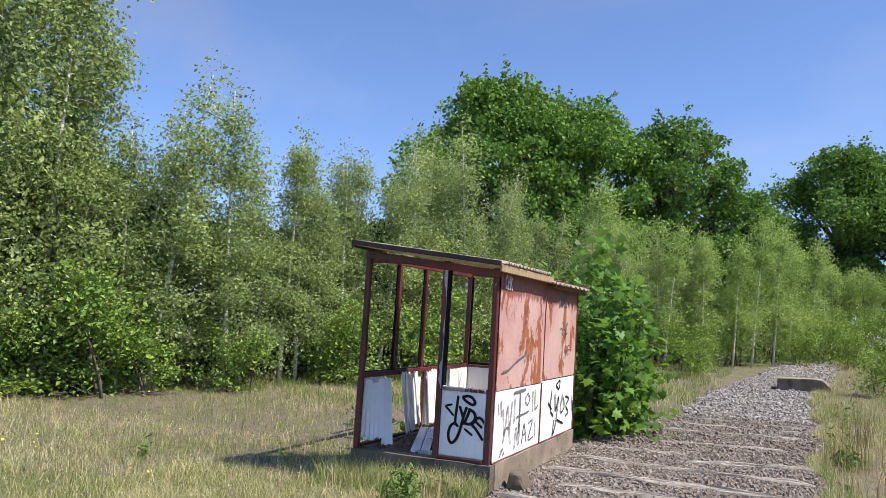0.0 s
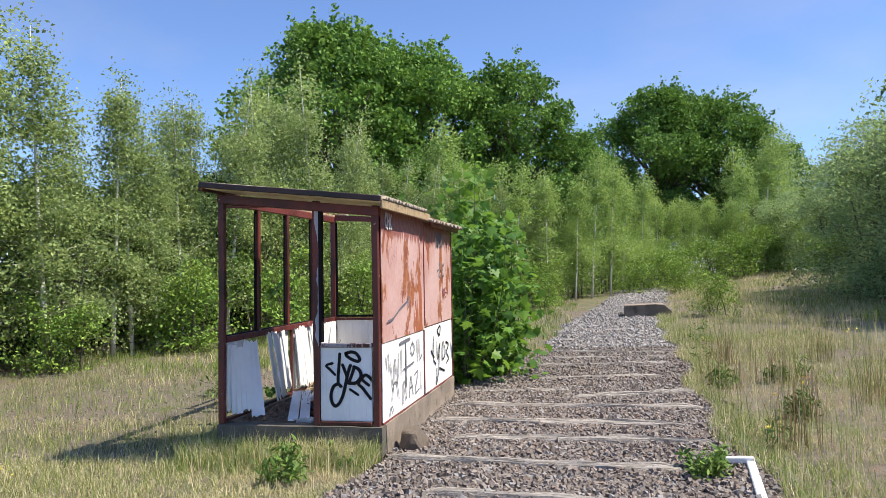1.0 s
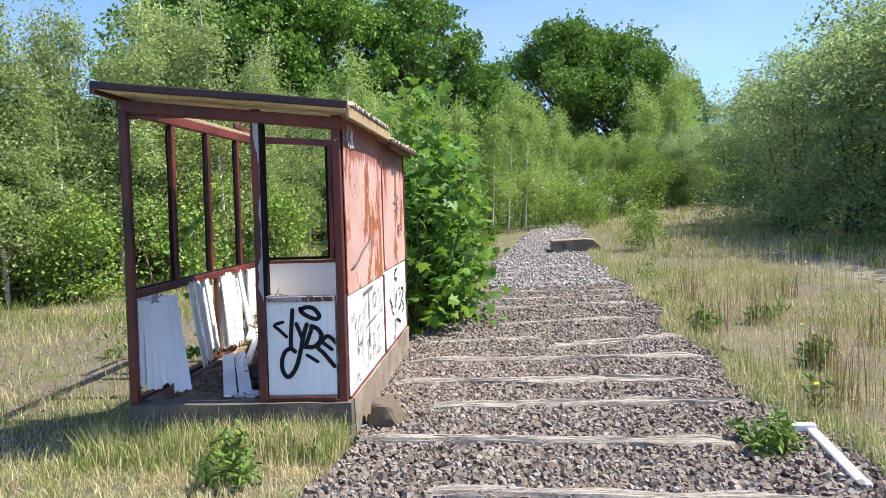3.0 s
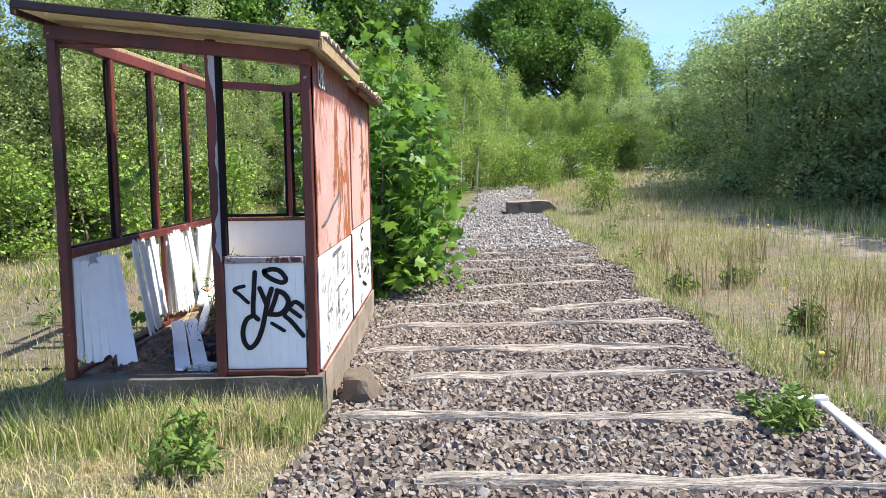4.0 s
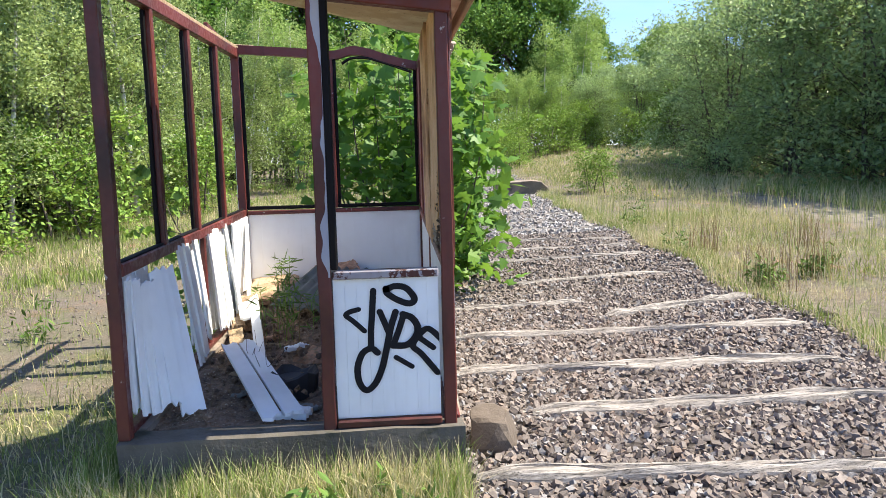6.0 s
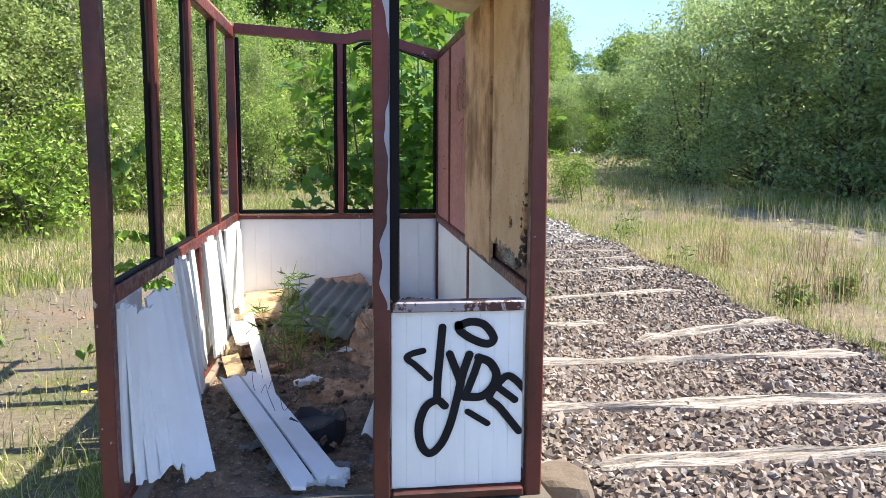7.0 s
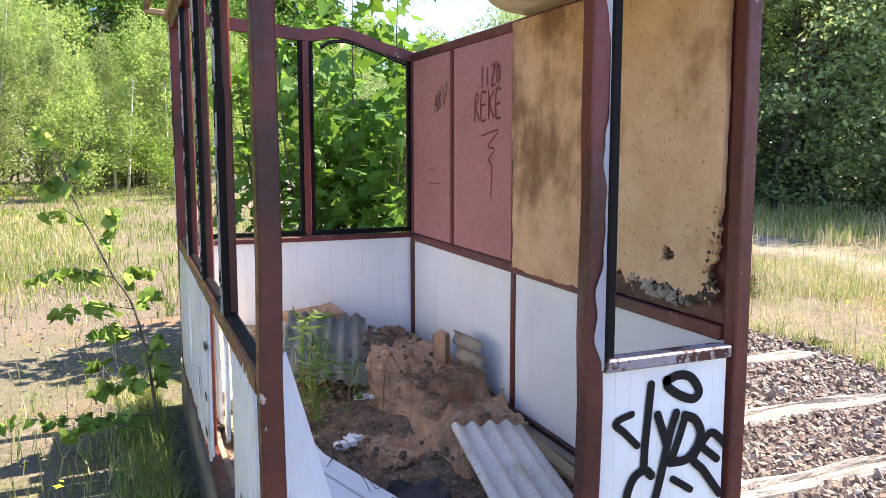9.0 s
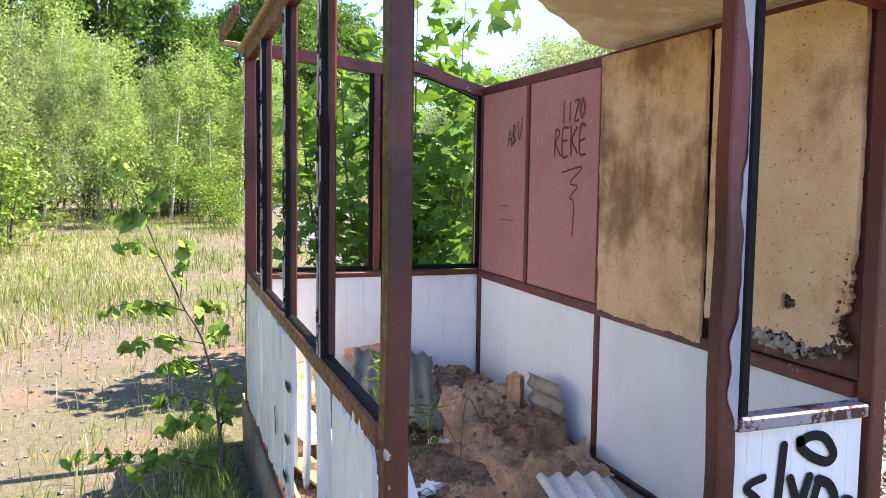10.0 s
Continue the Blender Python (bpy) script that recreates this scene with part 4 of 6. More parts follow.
# ---- torn fibre boards and writing on the inner east wall ----
def torn_board(name, y0, y1, z0, z1, x, seed, hole=None, tear=0.05, tilt=0.0, label="", material=fibre_board):
    """A thick soft board with a crumbled lower edge and, if given, a hole (y, z, radius)."""
    bm = bmesh.new()
    ny, nz = 60, 120
    g, dead = {}, set()
    for i in range(ny):
        for j in range(nz):
            fy, fz = i / (ny - 1), j / (nz - 1)
            y, z = y0 + (y1 - y0) * fy, z0 + (z1 - z0) * fz
            low = tear * (0.55 + 0.9 * noise.noise((y * 6, seed, 2)) + 0.5 * noise.noise((y * 19, seed, 5)) + 0.35 * noise.noise((y * 55, seed, 8)))
            if fz < 0.22:
                z += max(0, low) * (1 - fz / 0.22)
            if hole:
                # the near edge has rotted away low down
                gone = min(1, max(0, (1.42 - z) / 0.2)) * max(0.0, 0.018 + 0.035 * noise.noise((z * 9, 2, 6)) + 0.03 * noise.noise((z * 31, 2, 6)) + 0.014 * noise.noise((z * 90, 2, 6)))
                y = y + gone * (1 - fy) ** 2
            for s in (0, 1):
                g[s, i, j] = bm.verts.new(H(x - tilt * (fz - 0.5) - s * 0.018 + 0.003 * noise.noise((y * 6, z * 6, seed)), y + (0.008 * noise.noise((z * 12, seed, 3)) if i in (0, ny - 1) else 0), z))
            if hole and math.hypot(y - hole[0], z - hole[1]) < hole[2] * (1 + 0.6 * noise.noise((y * 40, z * 40, 1))):
                dead.add((i, j))
    for i in range(ny - 1):
        for j in range(nz - 1):
            if (i, j) in dead:
                continue
            for s in (0, 1):
                bm.faces.new([g[s, a, b] for a, b in ((i, j), (i + 1, j), (i + 1, j + 1), (i, j + 1))])
            for (a, b), e in (((i - 1, j), ((i, j), (i, j + 1))), ((i + 1, j), ((i + 1, j), (i + 1, j + 1))), ((i, j - 1), ((i, j), (i + 1, j))), ((i, j + 1), ((i, j + 1), (i + 1, j + 1)))):
                if (a, b) in dead or not (0 <= a < ny - 1 and 0 <= b < nz - 1):
                    bm.faces.new((g[0, e[0][0], e[0][1]], g[0, e[1][0], e[1][1]], g[1, e[1][0], e[1][1]], g[1, e[0][0], e[0][1]]))
    loose = [v for v in bm.verts if not v.link_faces]
    bmesh.ops.delete(bm, geom=loose, context='VERTS')
    return part(name, bm, material, hut, label)


hbox("inner_panel", XR - 0.010, XR - 0.003, 6.775, 8.128, 1.015, 2.06, dark_paint, "dark rusty back of the outer sheet", 0.002)
torn_board("fibre_board", 6.785, 7.40, 1.06, 2.085, XR - 0.016, 3, (7.02, 1.20, 0.026), 0.065, 0.0, "tan fibre board with a hole and crumbled lower edge")
torn_board("fibre_board", 7.425, 8.115, 0.985, 2.09, XR - 0.024, 7, None, 0.015, 0.012, "tan fibre board stained dark brown by water", wet_fibre_board)

def crumbled_edge(points, count, spread, low, high, seed):
    """Lumps of grey pulp where a soft board has rotted away, along a line of (y, z)."""
    r = random.Random(seed)
    bm = bmesh.new()
    line = smooth_line([Vector(p) for p in points], 8)
    for _ in range(count):
        p = r.choice(line)
        size = r.uniform(low, high)
        m = Matrix.Translation(H(XR - 0.02 - r.uniform(0, 0.012), p.x + r.gauss(0, spread), p.y + r.gauss(0, spread))) @ Euler((r.uniform(0, 6), r.uniform(0, 6), r.uniform(0, 6))).to_matrix().to_4x4() @ Matrix.Diagonal((0.55, r.uniform(0.7, 1.3), r.uniform(0.6, 1.0), 1))
        got = bmesh.ops.create_icosphere(bm, subdivisions=1, radius=size, matrix=m)
        for v in got["verts"]:
            v.co += Vector([r.uniform(-0.25, 0.25) * size for _ in range(3)])
    return part("crumbled_edge", bm, pulp, hut, "crumbled grey pulp of the rotten board")


crumbled_edge([(7.22, 1.1), (7.1, 1.075), (6.98, 1.07), (6.87, 1.085), (6.81, 1.12)], 190, 0.014, 0.006, 0.016, 61)
crumbled_edge([(6.82, 1.13), (6.83, 1.2), (6.805, 1.28), (6.81, 1.36)], 60, 0.009, 0.005, 0.012, 62)
crumbled_edge([(7.03, 1.215), (7.0, 1.195), (7.03, 1.18)], 16, 0.008, 0.004, 0.008, 63)

GLYPHS = {"A": [[(0, 0), (0.3, 1), (0.6, 0)], [(0.12, 0.4), (0.5, 0.4)]], "B": [[(0, 0), (0.05, 1), (0.45, 0.8), (0.08, 0.55), (0.5, 0.25), (0, 0)]], "V": [[(0, 1), (0.25, 0), (0.75, 1.25)]],
          "R": [[(0, 0), (0.05, 1), (0.5, 0.8), (0.08, 0.5), (0.55, 0)]], "E": [[(0.5, 1), (0.02, 0.95), (0, 0.02), (0.5, 0)], [(0.02, 0.5), (0.4, 0.5)]], "K": [[(0, 1), (0, 0)], [(0.5, 1), (0.04, 0.5), (0.55, 0)]],
          "H": [[(0, 1), (0, 0)], [(0.5, 1), (0.5, 0)], [(0, 0.5), (0.5, 0.5)]], "Z": [[(0, 1), (0.5, 1), (0, 0), (0.5, 0)]], "O": [[(0.25, 1), (0, 0.5), (0.25, 0), (0.5, 0.5), (0.25, 1)]],
          "1": [[(0, 0.75), (0.2, 1), (0.2, 0)]], "0": [[(0.25, 1), (0, 0.5), (0.25, 0), (0.5, 0.5), (0.25, 1)]], "%": [[(0.1, 0.9), (0.1, 0.7)], [(0.5, 1), (0, 0)], [(0.4, 0.3), (0.4, 0.1)]],
          "C": [[(0.5, 0.85), (0.25, 1), (0, 0.5), (0.25, 0), (0.5, 0.15)]], "I": [[(0.1, 1), (0.1, 0)]], "-": [[(0, 0.5), (0.45, 0.45)]]}


def scrawl(text, y, z, size, width, x, inward, material, label, slant=0.0):
    """Hand-drawn letters on the east wall, read from inside or outside."""
    u = (0, -1, 0) if inward else (0, 1, 0)
    pen = 0.0
    k = 0
    for ch in text:
        for s in GLYPHS.get(ch, []):
            bm = bmesh.new()
            stroke(bm, [(pen + a * size * 0.75 + rng.uniform(-0.04, 0.04) * size, b * size + slant * pen + rng.uniform(-0.05, 0.05) * size) for a, b in s], width, H(x, y, z), u, (0, 0, 1), 0.0005 * (k % 4), 3)
            k += 1
            part("scrawl", bm, material, hut, label)
        pen += size * 0.62


INX = XR - 0.0185
scrawl("ABV", 9.13, 1.74, 0.1, 0.007, INX, True, spray_black, "thin dark scrawl", 0.25)
scrawl("IIZO", 8.5, 1.84, 0.09, 0.010, INX, True, spray_red, "dark red scrawl")
scrawl("REKE", 8.58, 1.68, 0.13, 0.012, INX, True, spray_red, "dark red scrawl")
scrawl("----", 9.22, 1.39, 0.05, 0.006, INX, True, spray_black, "faint dark scrawl")
scrawl("------", 9.22, 1.31, 0.05, 0.006, INX, True, spray_black, "faint dark scrawl")
bm = bmesh.new()
stroke(bm, [(0, 0), (0.19, 0.02), (0.08, -0.05), (0.15, -0.07), (0.08, -0.12), (0.12, -0.15), (0.11, -0.3)], 0.009, H(INX, 8.5, 1.6), (0, -1, 0), (0, 0, 1), 0.0)
part("scrawl", bm, spray_red, hut, "dark red squiggle")
scrawl("CHK", 6.84, 1.93, 0.125, 0.02, XR + 0.046, False, spray_white, "small pale scrawl")
scrawl("100%", 8.85, 1.82, 0.16, 0.02, XR + 0.037, False, spray_grey, "dark sprayed scrawl")
scrawl("-Z-C", 8.95, 1.5, 0.14, 0.02, XR + 0.037, False, spray_grey, "faded grey scrawl")
scrawl("ROE-", 9.2, 1.26, 0.1, 0.014, XR + 0.037, False, spray_red, "faded red scrawl")
scrawl("C-I", 6.98, 1.62, 0.16, 0.009, XR + 0.046, False, inner_red, "faded scrawl")
scribble([[(0.08, 0.0), (0.25, 0.02), (0.5, 0.1), (0.75, 0.16), (0.8, 0.2), (0.78, 0.1)]], 0.02, spray_grey, hut, 6.82, 1.14, "grey sprayed curve").location.x += 0.012

# ---- broken white boards of the west wall ----
wr = random.Random(17)


def wall_board(y0, z0, y1, z1, w, out=0.0, x=XL + 0.03, ragged=0.03):
    return part("board", plank(H(x + out, y0, z0), H(x, y1, z1), w, 0.013, (0, 1, 0), wr, ragged), white_board, hut, "splintered white tongued board")


# outer boarding, split and partly gone
for y0, y1, n, drop in ((6.79, 7.22, 5, 0.12), (7.92, 8.17, 3, 0.06), (8.23, 8.9, 8, 0.02), (8.97, 9.49, 6, 0.0)):
    for i in range(n):
        w = (y1 - y0) / n
        y = y0 + (i + 0.5) * w
        part("board", plank(H(XL - 0.02 - 0.004 * wr.random(), y + drop * wr.uniform(-0.2, 0.2), 0.335 + drop * wr.uniform(0, 1.4)), H(XL - 0.02, y, 0.972), w - 0.003, 0.01, (0, 1, 0), wr, 0.01 + drop * 0.25), white_board, hut)
for y, z, dy, dz in ((7.02, 0.62, 0.05, -0.1), (7.1, 0.5, 0.02, -0.08), (8.0, 0.8, 0.08, 0.0), (8.02, 0.6, 0.06, 0.0), (8.3, 0.62, 0.03, -0.08), (8.06, 0.45, 0.07, 0.0), (6.95, 0.42, 0.06, -0.06)):
    bm = bmesh.new()
    stroke(bm, [(0, 0), (dy, dz)], 0.03, H(XL - 0.034, y, z), (0, -1, 0), (0, 0, 1), 0.0)
    part("spray_stroke", bm, spray_black, hut, "black sprayed stroke")
# front bay: the boards have slid and fan out towards the foot
for i in range(7):
    f = i / 6
    top = Vector((XL + 0.03 + 0.06 * f, 6.80 + 0.335 * f, 0.955 - 0.035 * (i in (2, 3))))
    foot = Vector((XL + 0.03 + 0.215 * f, 6.795 + 0.165 * f, (0.385, 0.37, 0.36, 0.375, 0.38, 0.322, 0.325)[i]))
    side = Vector((0.8 * f ** 0.7, 1 - 0.35 * f, 0))
    part("board", plank(H(*foot), H(*top), 0.061 if i < 5 else 0.068, 0.012, side, wr, 0.014), white_board, hut, "white board leaning off the wall")
wall_board(7.72, 0.34, 7.6, 0.975, 0.075, 0.05)
# second and third bay
wall_board(7.86, 0.36, 7.72, 0.985, 0.095, 0.04)
wall_board(8.06, 0.4, 7.92, 0.985, 0.08, 0.02)
for i in range(4):
    wall_board(8.36 + i * 0.1, 0.36, 8.27 + i * 0.08, 0.975, 0.085, 0.025)
wall_board(8.86, 0.34, 8.7, 0.975, 0.09, 0.05)
for i in range(6):
    wall_board(8.98 + i * 0.095, 0.33, 8.97 + i * 0.095, 0.975, 0.093, 0.0, ragged=0.008)
wall_board(8.95, 0.34, 9.35, 0.93, 0.08, 0.06, XL + 0.05)


bm = bmesh.new()
crumb = random.Random(77)
for k in range(420):
    x, y = crumb.uniform(-3.62, -2.45), crumb.uniform(6.9, 9.4)
    s = crumb.uniform(0.006, 0.022)
    bmesh.ops.create_cone(bm, cap_ends=True, segments=5, radius1=s, radius2=s * 0.5, depth=s, matrix=Matrix.Translation((x, y, 0.3 + hz(y) + 0.24 * math.exp(-((x + 2.72) ** 2) / 0.2 - ((y - 8.9) ** 2) / 0.45))) @ Euler((crumb.uniform(0, 6), crumb.uniform(0, 6), 0)).to_matrix().to_4x4())
single("crumbs", bm, litter, (-3.05, 8.2, 0.3), "scattered brown crumbs of fibre board", "debris", kind="stuff")


def loose(name, bm, material, label, category, base):
    return single(name, bm, material, base, label, category)


def FZ(x, y):
    """Height of the rubbish on the hut's floor."""
    h = 0.27 + hz(y) + 0.22 * math.exp(-((x + 2.75) ** 2) / 0.22 - ((y - 9.0) ** 2) / 0.4)
    h += 0.13 * math.exp(-((x + 3.35) ** 2) / 0.12 - ((y - 9.2) ** 2) / 0.25) - 0.05 * math.exp(-((x + 3.15) ** 2) / 0.05 - ((y - 7.35) ** 2) / 0.12)
    return h + 0.03 * noise.noise((x * 5, y * 5, 0)) + 0.015 * noise.noise((x * 17, y * 17, 3))


bm = bmesh.new()
g = {}
for i in range(46):
    for j in range(92):
        x, y = -3.685 + 1.27 * i / 45, 6.79 + 2.9 * j / 91
        g[i, j] = bm.verts.new((x, y, FZ(x, y)))
for i in range(45):
    for j in range(91):
        bm.faces.new((g[i, j], g[i + 1, j], g[i + 1, j + 1], g[i, j + 1]))
single("hut_floor", bm, litter, (-3.05, 8.2, 0.2), "earth floor strewn with fibre crumbs and litter", "floor", kind="structure", smooth=True)


def chunk(points, thick, material, label, seed, tilt=(0, 0), name="fibre_slab", lift=0.0, rough=0.03):
    """A broken irregular slab lying on the rubbish: outline given by corners (x, y)."""
    r = random.Random(seed)
    bm = bmesh.new()
    c = Vector((sum(p[0] for p in points) / len(points), sum(p[1] for p in points) / len(points)))
    line = []
    for a, b in zip(points, points[1:] + points[:1]):
        for k in range(8):
            f = k / 8
            line.append(Vector((a[0] + (b[0] - a[0]) * f + r.uniform(-rough, rough) * 0.6, a[1] + (b[1] - a[1]) * f + r.uniform(-rough, rough) * 0.6)))
    rings = []
    n = len(line)
    z0 = FZ(c.x, c.y) + lift
    for f, up in ((1.0, 0), (1.0, 0.9), (0.95, 1.05), (0.85, 1.1), (0.72, 1.12), (0.58, 1.13), (0.44, 1.13), (0.3, 1.14), (0.15, 1.14)):
        ring = []
        for p in line:
            q = c + (p - c) * f
            z = z0 + thick * up + tilt[0] * (q.x - c.x) + tilt[1] * (q.y - c.y) + (0.016 * noise.noise((q.x * 5, q.y * 5, seed)) + 0.011 * noise.noise((q.x * 23, q.y * 23, seed)) + 0.009 * noise.noise((q.x * 70, q.y * 70, seed)))
            ring.append(bm.verts.new((q.x, q.y, z)))
        rings.append(ring)
    for a, b in zip(rings, rings[1:]):
        for i in range(n):
            bm.faces.new((a[i], a[(i + 1) % n], b[(i + 1) % n], b[i]))
    bm.faces.new(rings[0][::-1])
    bm.faces.new(rings[-1])
    return single(name, bm, material, (c.x, c.y, z0), label, "debris", "broken slabs in the hut")


BROWN, PALE = "crumbling dark brown fibre slab on the rubbish", "pale tan broken fibre slab on the rubbish"

def heap():
    """The collapsed ceiling boards: a layered, cracked heap against the wall."""
    bm = bmesh.new()
    nx, ny = 110, 200
    g = {}
    for i in range(nx):
        for j in range(ny):
            x, y = -3.16 + 0.75 * i / (nx - 1), 7.78 + 1.68 * j / (ny - 1)
            edge = min((x + 2.71 + (9.3 - y) * 0.38) / 0.1, (y - 7.78) / 0.12, (9.5 - y) / 0.06, 1)
            edge -= 0.9 * max(0, noise.noise((x * 5, y * 5, 4)) + 0.1) * (1 if edge < 1 else 0)
            skew = max(0.0, (-2.72 - x) * 1.3 - max(0, y - 8.2) * 0.7)
            h = 0.22 - 0.10 * abs(y - 8.75) / 0.8 - skew * 0.45 + 0.04 * noise.noise((x * 2.6, y * 2.6, 7)) + 0.02 * noise.noise((x * 8, y * 8, 2))
            step = 0.07
            k = h / step + 0.35 * noise.noise((x * 7, y * 7, 11))
            lev = math.floor(k)
            fr = k - lev
            h = step * (lev + min(1, max(0, (fr - 0.62) / 0.38)) ** 2)
            crack = abs(noise.noise((x * 4.2, y * 4.2, 23)))
            h -= 0.03 * max(0, 1 - crack / 0.035)
            h += 0.006 * noise.noise((x * 26, y * 26, 1)) + 0.005 * noise.noise((x * 62, y * 62, 1)) + 0.005 * noise.noise((x * 120, y * 120, 5))
            base = FZ(x, y) - 0.22 * math.exp(-((x + 2.75) ** 2) / 0.22 - ((y - 9.0) ** 2) / 0.4)
            g[i, j] = bm.verts.new((x, y, base - 0.04 + (max(0.0, h) + 0.06) * max(0, min(1, edge * 1.2))))
    for i in range(nx - 1):
        for j in range(ny - 1):
            bm.faces.new((g[i, j], g[i + 1, j], g[i + 1, j + 1], g[i, j + 1]))
    tops = [g[k].co.copy() for k in g if g[k].co.z > FZ(g[k].co.x, g[k].co.y) - 0.12]
    flakes = bmesh.new()
    r = random.Random(5)
    for p in r.sample(tops, 900):
        s = r.uniform(0.006, 0.02)
        m = Matrix.Translation(p + Vector((0, 0, 0.003))) @ Euler((r.gauss(0, 0.35), r.gauss(0, 0.35), r.uniform(0, 6))).to_matrix().to_4x4() @ Matrix.Diagonal((1, r.uniform(0.4, 0.9), 1, 1))
        bmesh.ops.create_cone(flakes, cap_ends=True, segments=5, radius1=s, radius2=s * 0.8, depth=0.005, matrix=m)
    single("flakes", flakes, pale_fibre, (-2.75, 8.6, 0.4), "loose brown flakes crumbled off the fibre boards", "debris", kind="stuff")
    return single("rubble_mound", bm, brown_fibre, (-2.75, 8.6, 0.35), "heap of collapsed crumbling brown fibre boards", "debris")


heap()
chunk([(-3.15, 9.45), (-2.85, 9.5), (-2.8, 9.2), (-3.12, 9.2)], 0.05, brown_fibre, BROWN, 3, (0.1, 0.25), lift=0.06)
chunk([(-2.53, 8.62), (-2.475, 8.63), (-2.47, 8.56), (-2.52, 8.54)], 0.15, brown_fibre, BROWN, 4, (0.0, 0.0), lift=0.05)
chunk([(-3.63, 9.5), (-3.3, 9.52), (-3.25, 9.2), (-3.62, 9.1)], 0.05, pale_fibre, PALE, 5, (0.05, 0.1), lift=0.03)
chunk([(-3.64, 9.2), (-3.34, 9.25), (-3.33, 8.9), (-3.63, 8.85)], 0.045, pale_fibre, PALE, 6, (0.02, 0.12), lift=0.02)
chunk([(-3.64, 8.8), (-3.45, 8.82), (-3.44, 8.5), (-3.63, 8.5)], 0.04, pale_fibre, PALE, 7, (0.0, 0.05), lift=0.02)
chunk([(-3.22, 8.02), (-3.14, 8.1), (-3.1, 8.06), (-3.18, 7.98)], 0.02, white_board, "small broken white painted piece", 8, (0.1, 0.1), lift=0.03, name="paint_scrap")
chunk([(-2.86, 7.9), (-2.5, 7.95), (-2.46, 7.7), (-2.8, 7.6)], 0.03, brown_fibre, BROWN, 9, (0.1, 0.1))
for k in range(22):
    x, y = wr.uniform(-3.62, -2.46), wr.uniform(6.95, 8.6)
    s = wr.uniform(0.03, 0.09)
    chunk([(x - s, y - s * 0.5), (x + s * 0.6, y - s * 0.7), (x + s, y + s * 0.4), (x - s * 0.3, y + s * 0.7)], s * 0.3, wr.choice((brown_fibre, brown_fibre, pale_fibre, grey_concrete, white_board)), "small broken scrap among the rubbish", 20 + k, (wr.uniform(-0.3, 0.3), wr.uniform(-0.3, 0.3)), "scrap", rough=0.015)


def corrugated_piece(label, material, w, l, m, seed, pitch=0.075):
    bm = corrugated(bmesh.new(), -w / 2, w / 2, -l / 2, l / 2, lambda x, y: 0.0, pitch, 0.013, 0.007, False, 0.04, seed)
    ob = new("corrugated_sheet", finish(bm, "corrugated_sheet", material, True))
    ob.matrix_basis = m
    return tagged(ob, label, "roofing sheet", "loose corrugated sheets")


corrugated_piece("mossy grey corrugated sheet piece leaning on the rubbish", mossy_cement, 0.44, 0.86, pose(-3.04, 8.88, 0.55, 10, 5, -16), 1)
corrugated_piece("pale grey corrugated cement sheet piece on the floor", asbestos, 0.3, 0.68, pose(-2.71, 7.46, 0.385, 5, 3, -11), 2, 0.075)
corrugated_piece("lichened corrugated sheet scrap propped against the panel", roof_cement, 0.3, 0.28, pose(-2.43, 8.4, 0.5, 0, 84, 4), 3)


def lying(name, p0, p1, w, side, material, label, seed, category="plank"):
    r = random.Random(seed)
    c = (Vector(p0) + Vector(p1)) / 2
    return single(name, plank(p0, p1, w, 0.016, side, r, 0.03), material, c, label, category, "loose planks")


lying("plank", (-3.52, 7.9, 0.4), (-3.13, 6.83, 0.315), 0.085, (1, 0.3, 0), white_board, "broken white plank lying in the doorway", 1)
lying("plank", (-3.433, 7.93, 0.405), (-3.04, 6.87, 0.322), 0.085, (1, 0.3, 0), white_board, "broken white plank lying in the doorway", 2)
lying("plank", (-3.55, 8.95, 0.5), (-3.32, 7.75, 0.34), 0.06, (1, 0.2, 0.3), white_board, "narrow weathered white batten on the rubbish", 3)
lying("plank", (-3.6, 8.85, 0.47), (-3.52, 8.5, 0.43), 0.09, (1, 0, 0), white_board, "short broken white board end", 4)
lying("plank", (-3.6, 8.5, 0.36), (-3.42, 7.7, 0.33), 0.09, (1, 0.2, 0.2), bare_wood, "bare broken wooden lath", 5)
lying("plank", (-2.47, 7.9, 0.36), (-2.5, 7.1, 0.33), 0.06, (1, 0, 0), bare_wood, "rotten lath beside the wall", 6)

# a dark broken bucket in the middle of the floor
bm = bmesh.new()
rings = []
for z, r in ((-0.02, 0.1), (0.12, 0.115), (0.128, 0.105), (0.1, 0.085)):
    rings.append([bm.verts.new((-3.1 + r * math.cos(a * 0.449) * 1.1, 7.42 + r * math.sin(a * 0.449), FZ(-3.1, 7.42) + z + (0.02 * math.sin(a * 1.7) if z > 0.1 else 0))) for a in range(14)])
for a, b in zip(rings, rings[1:]):
    for i in range(14):
        bm.faces.new((a[i], a[(i + 1) % 14], b[(i + 1) % 14], b[i]))
bm.faces.new(rings[0][::-1])
bm.faces.new(rings[-1])
single("bucket", bm, grey_plastic, (-3.1, 7.42, FZ(-3.1, 7.42)), "crushed black plastic bucket among the rubbish", "bucket")
# tangled wire
for k in range(3):
    bm = bmesh.new()
    pts = [(-3.45 + 0.06 * k + 0.03 * i, 7.95 - 0.09 * i + 0.06 * math.sin(i * 2.1 + k), 0.42 + 0.04 * math.sin(i * 1.7 + k * 2)) for i in range(7)]
    line = smooth_line(pts, 4)
    tube(bm, line, [0.0016] * len(line), 4)
    single("wire", bm, fascia_shade_paint, pts[3], "thin dark tangled wire", "wire", "tangled wires")

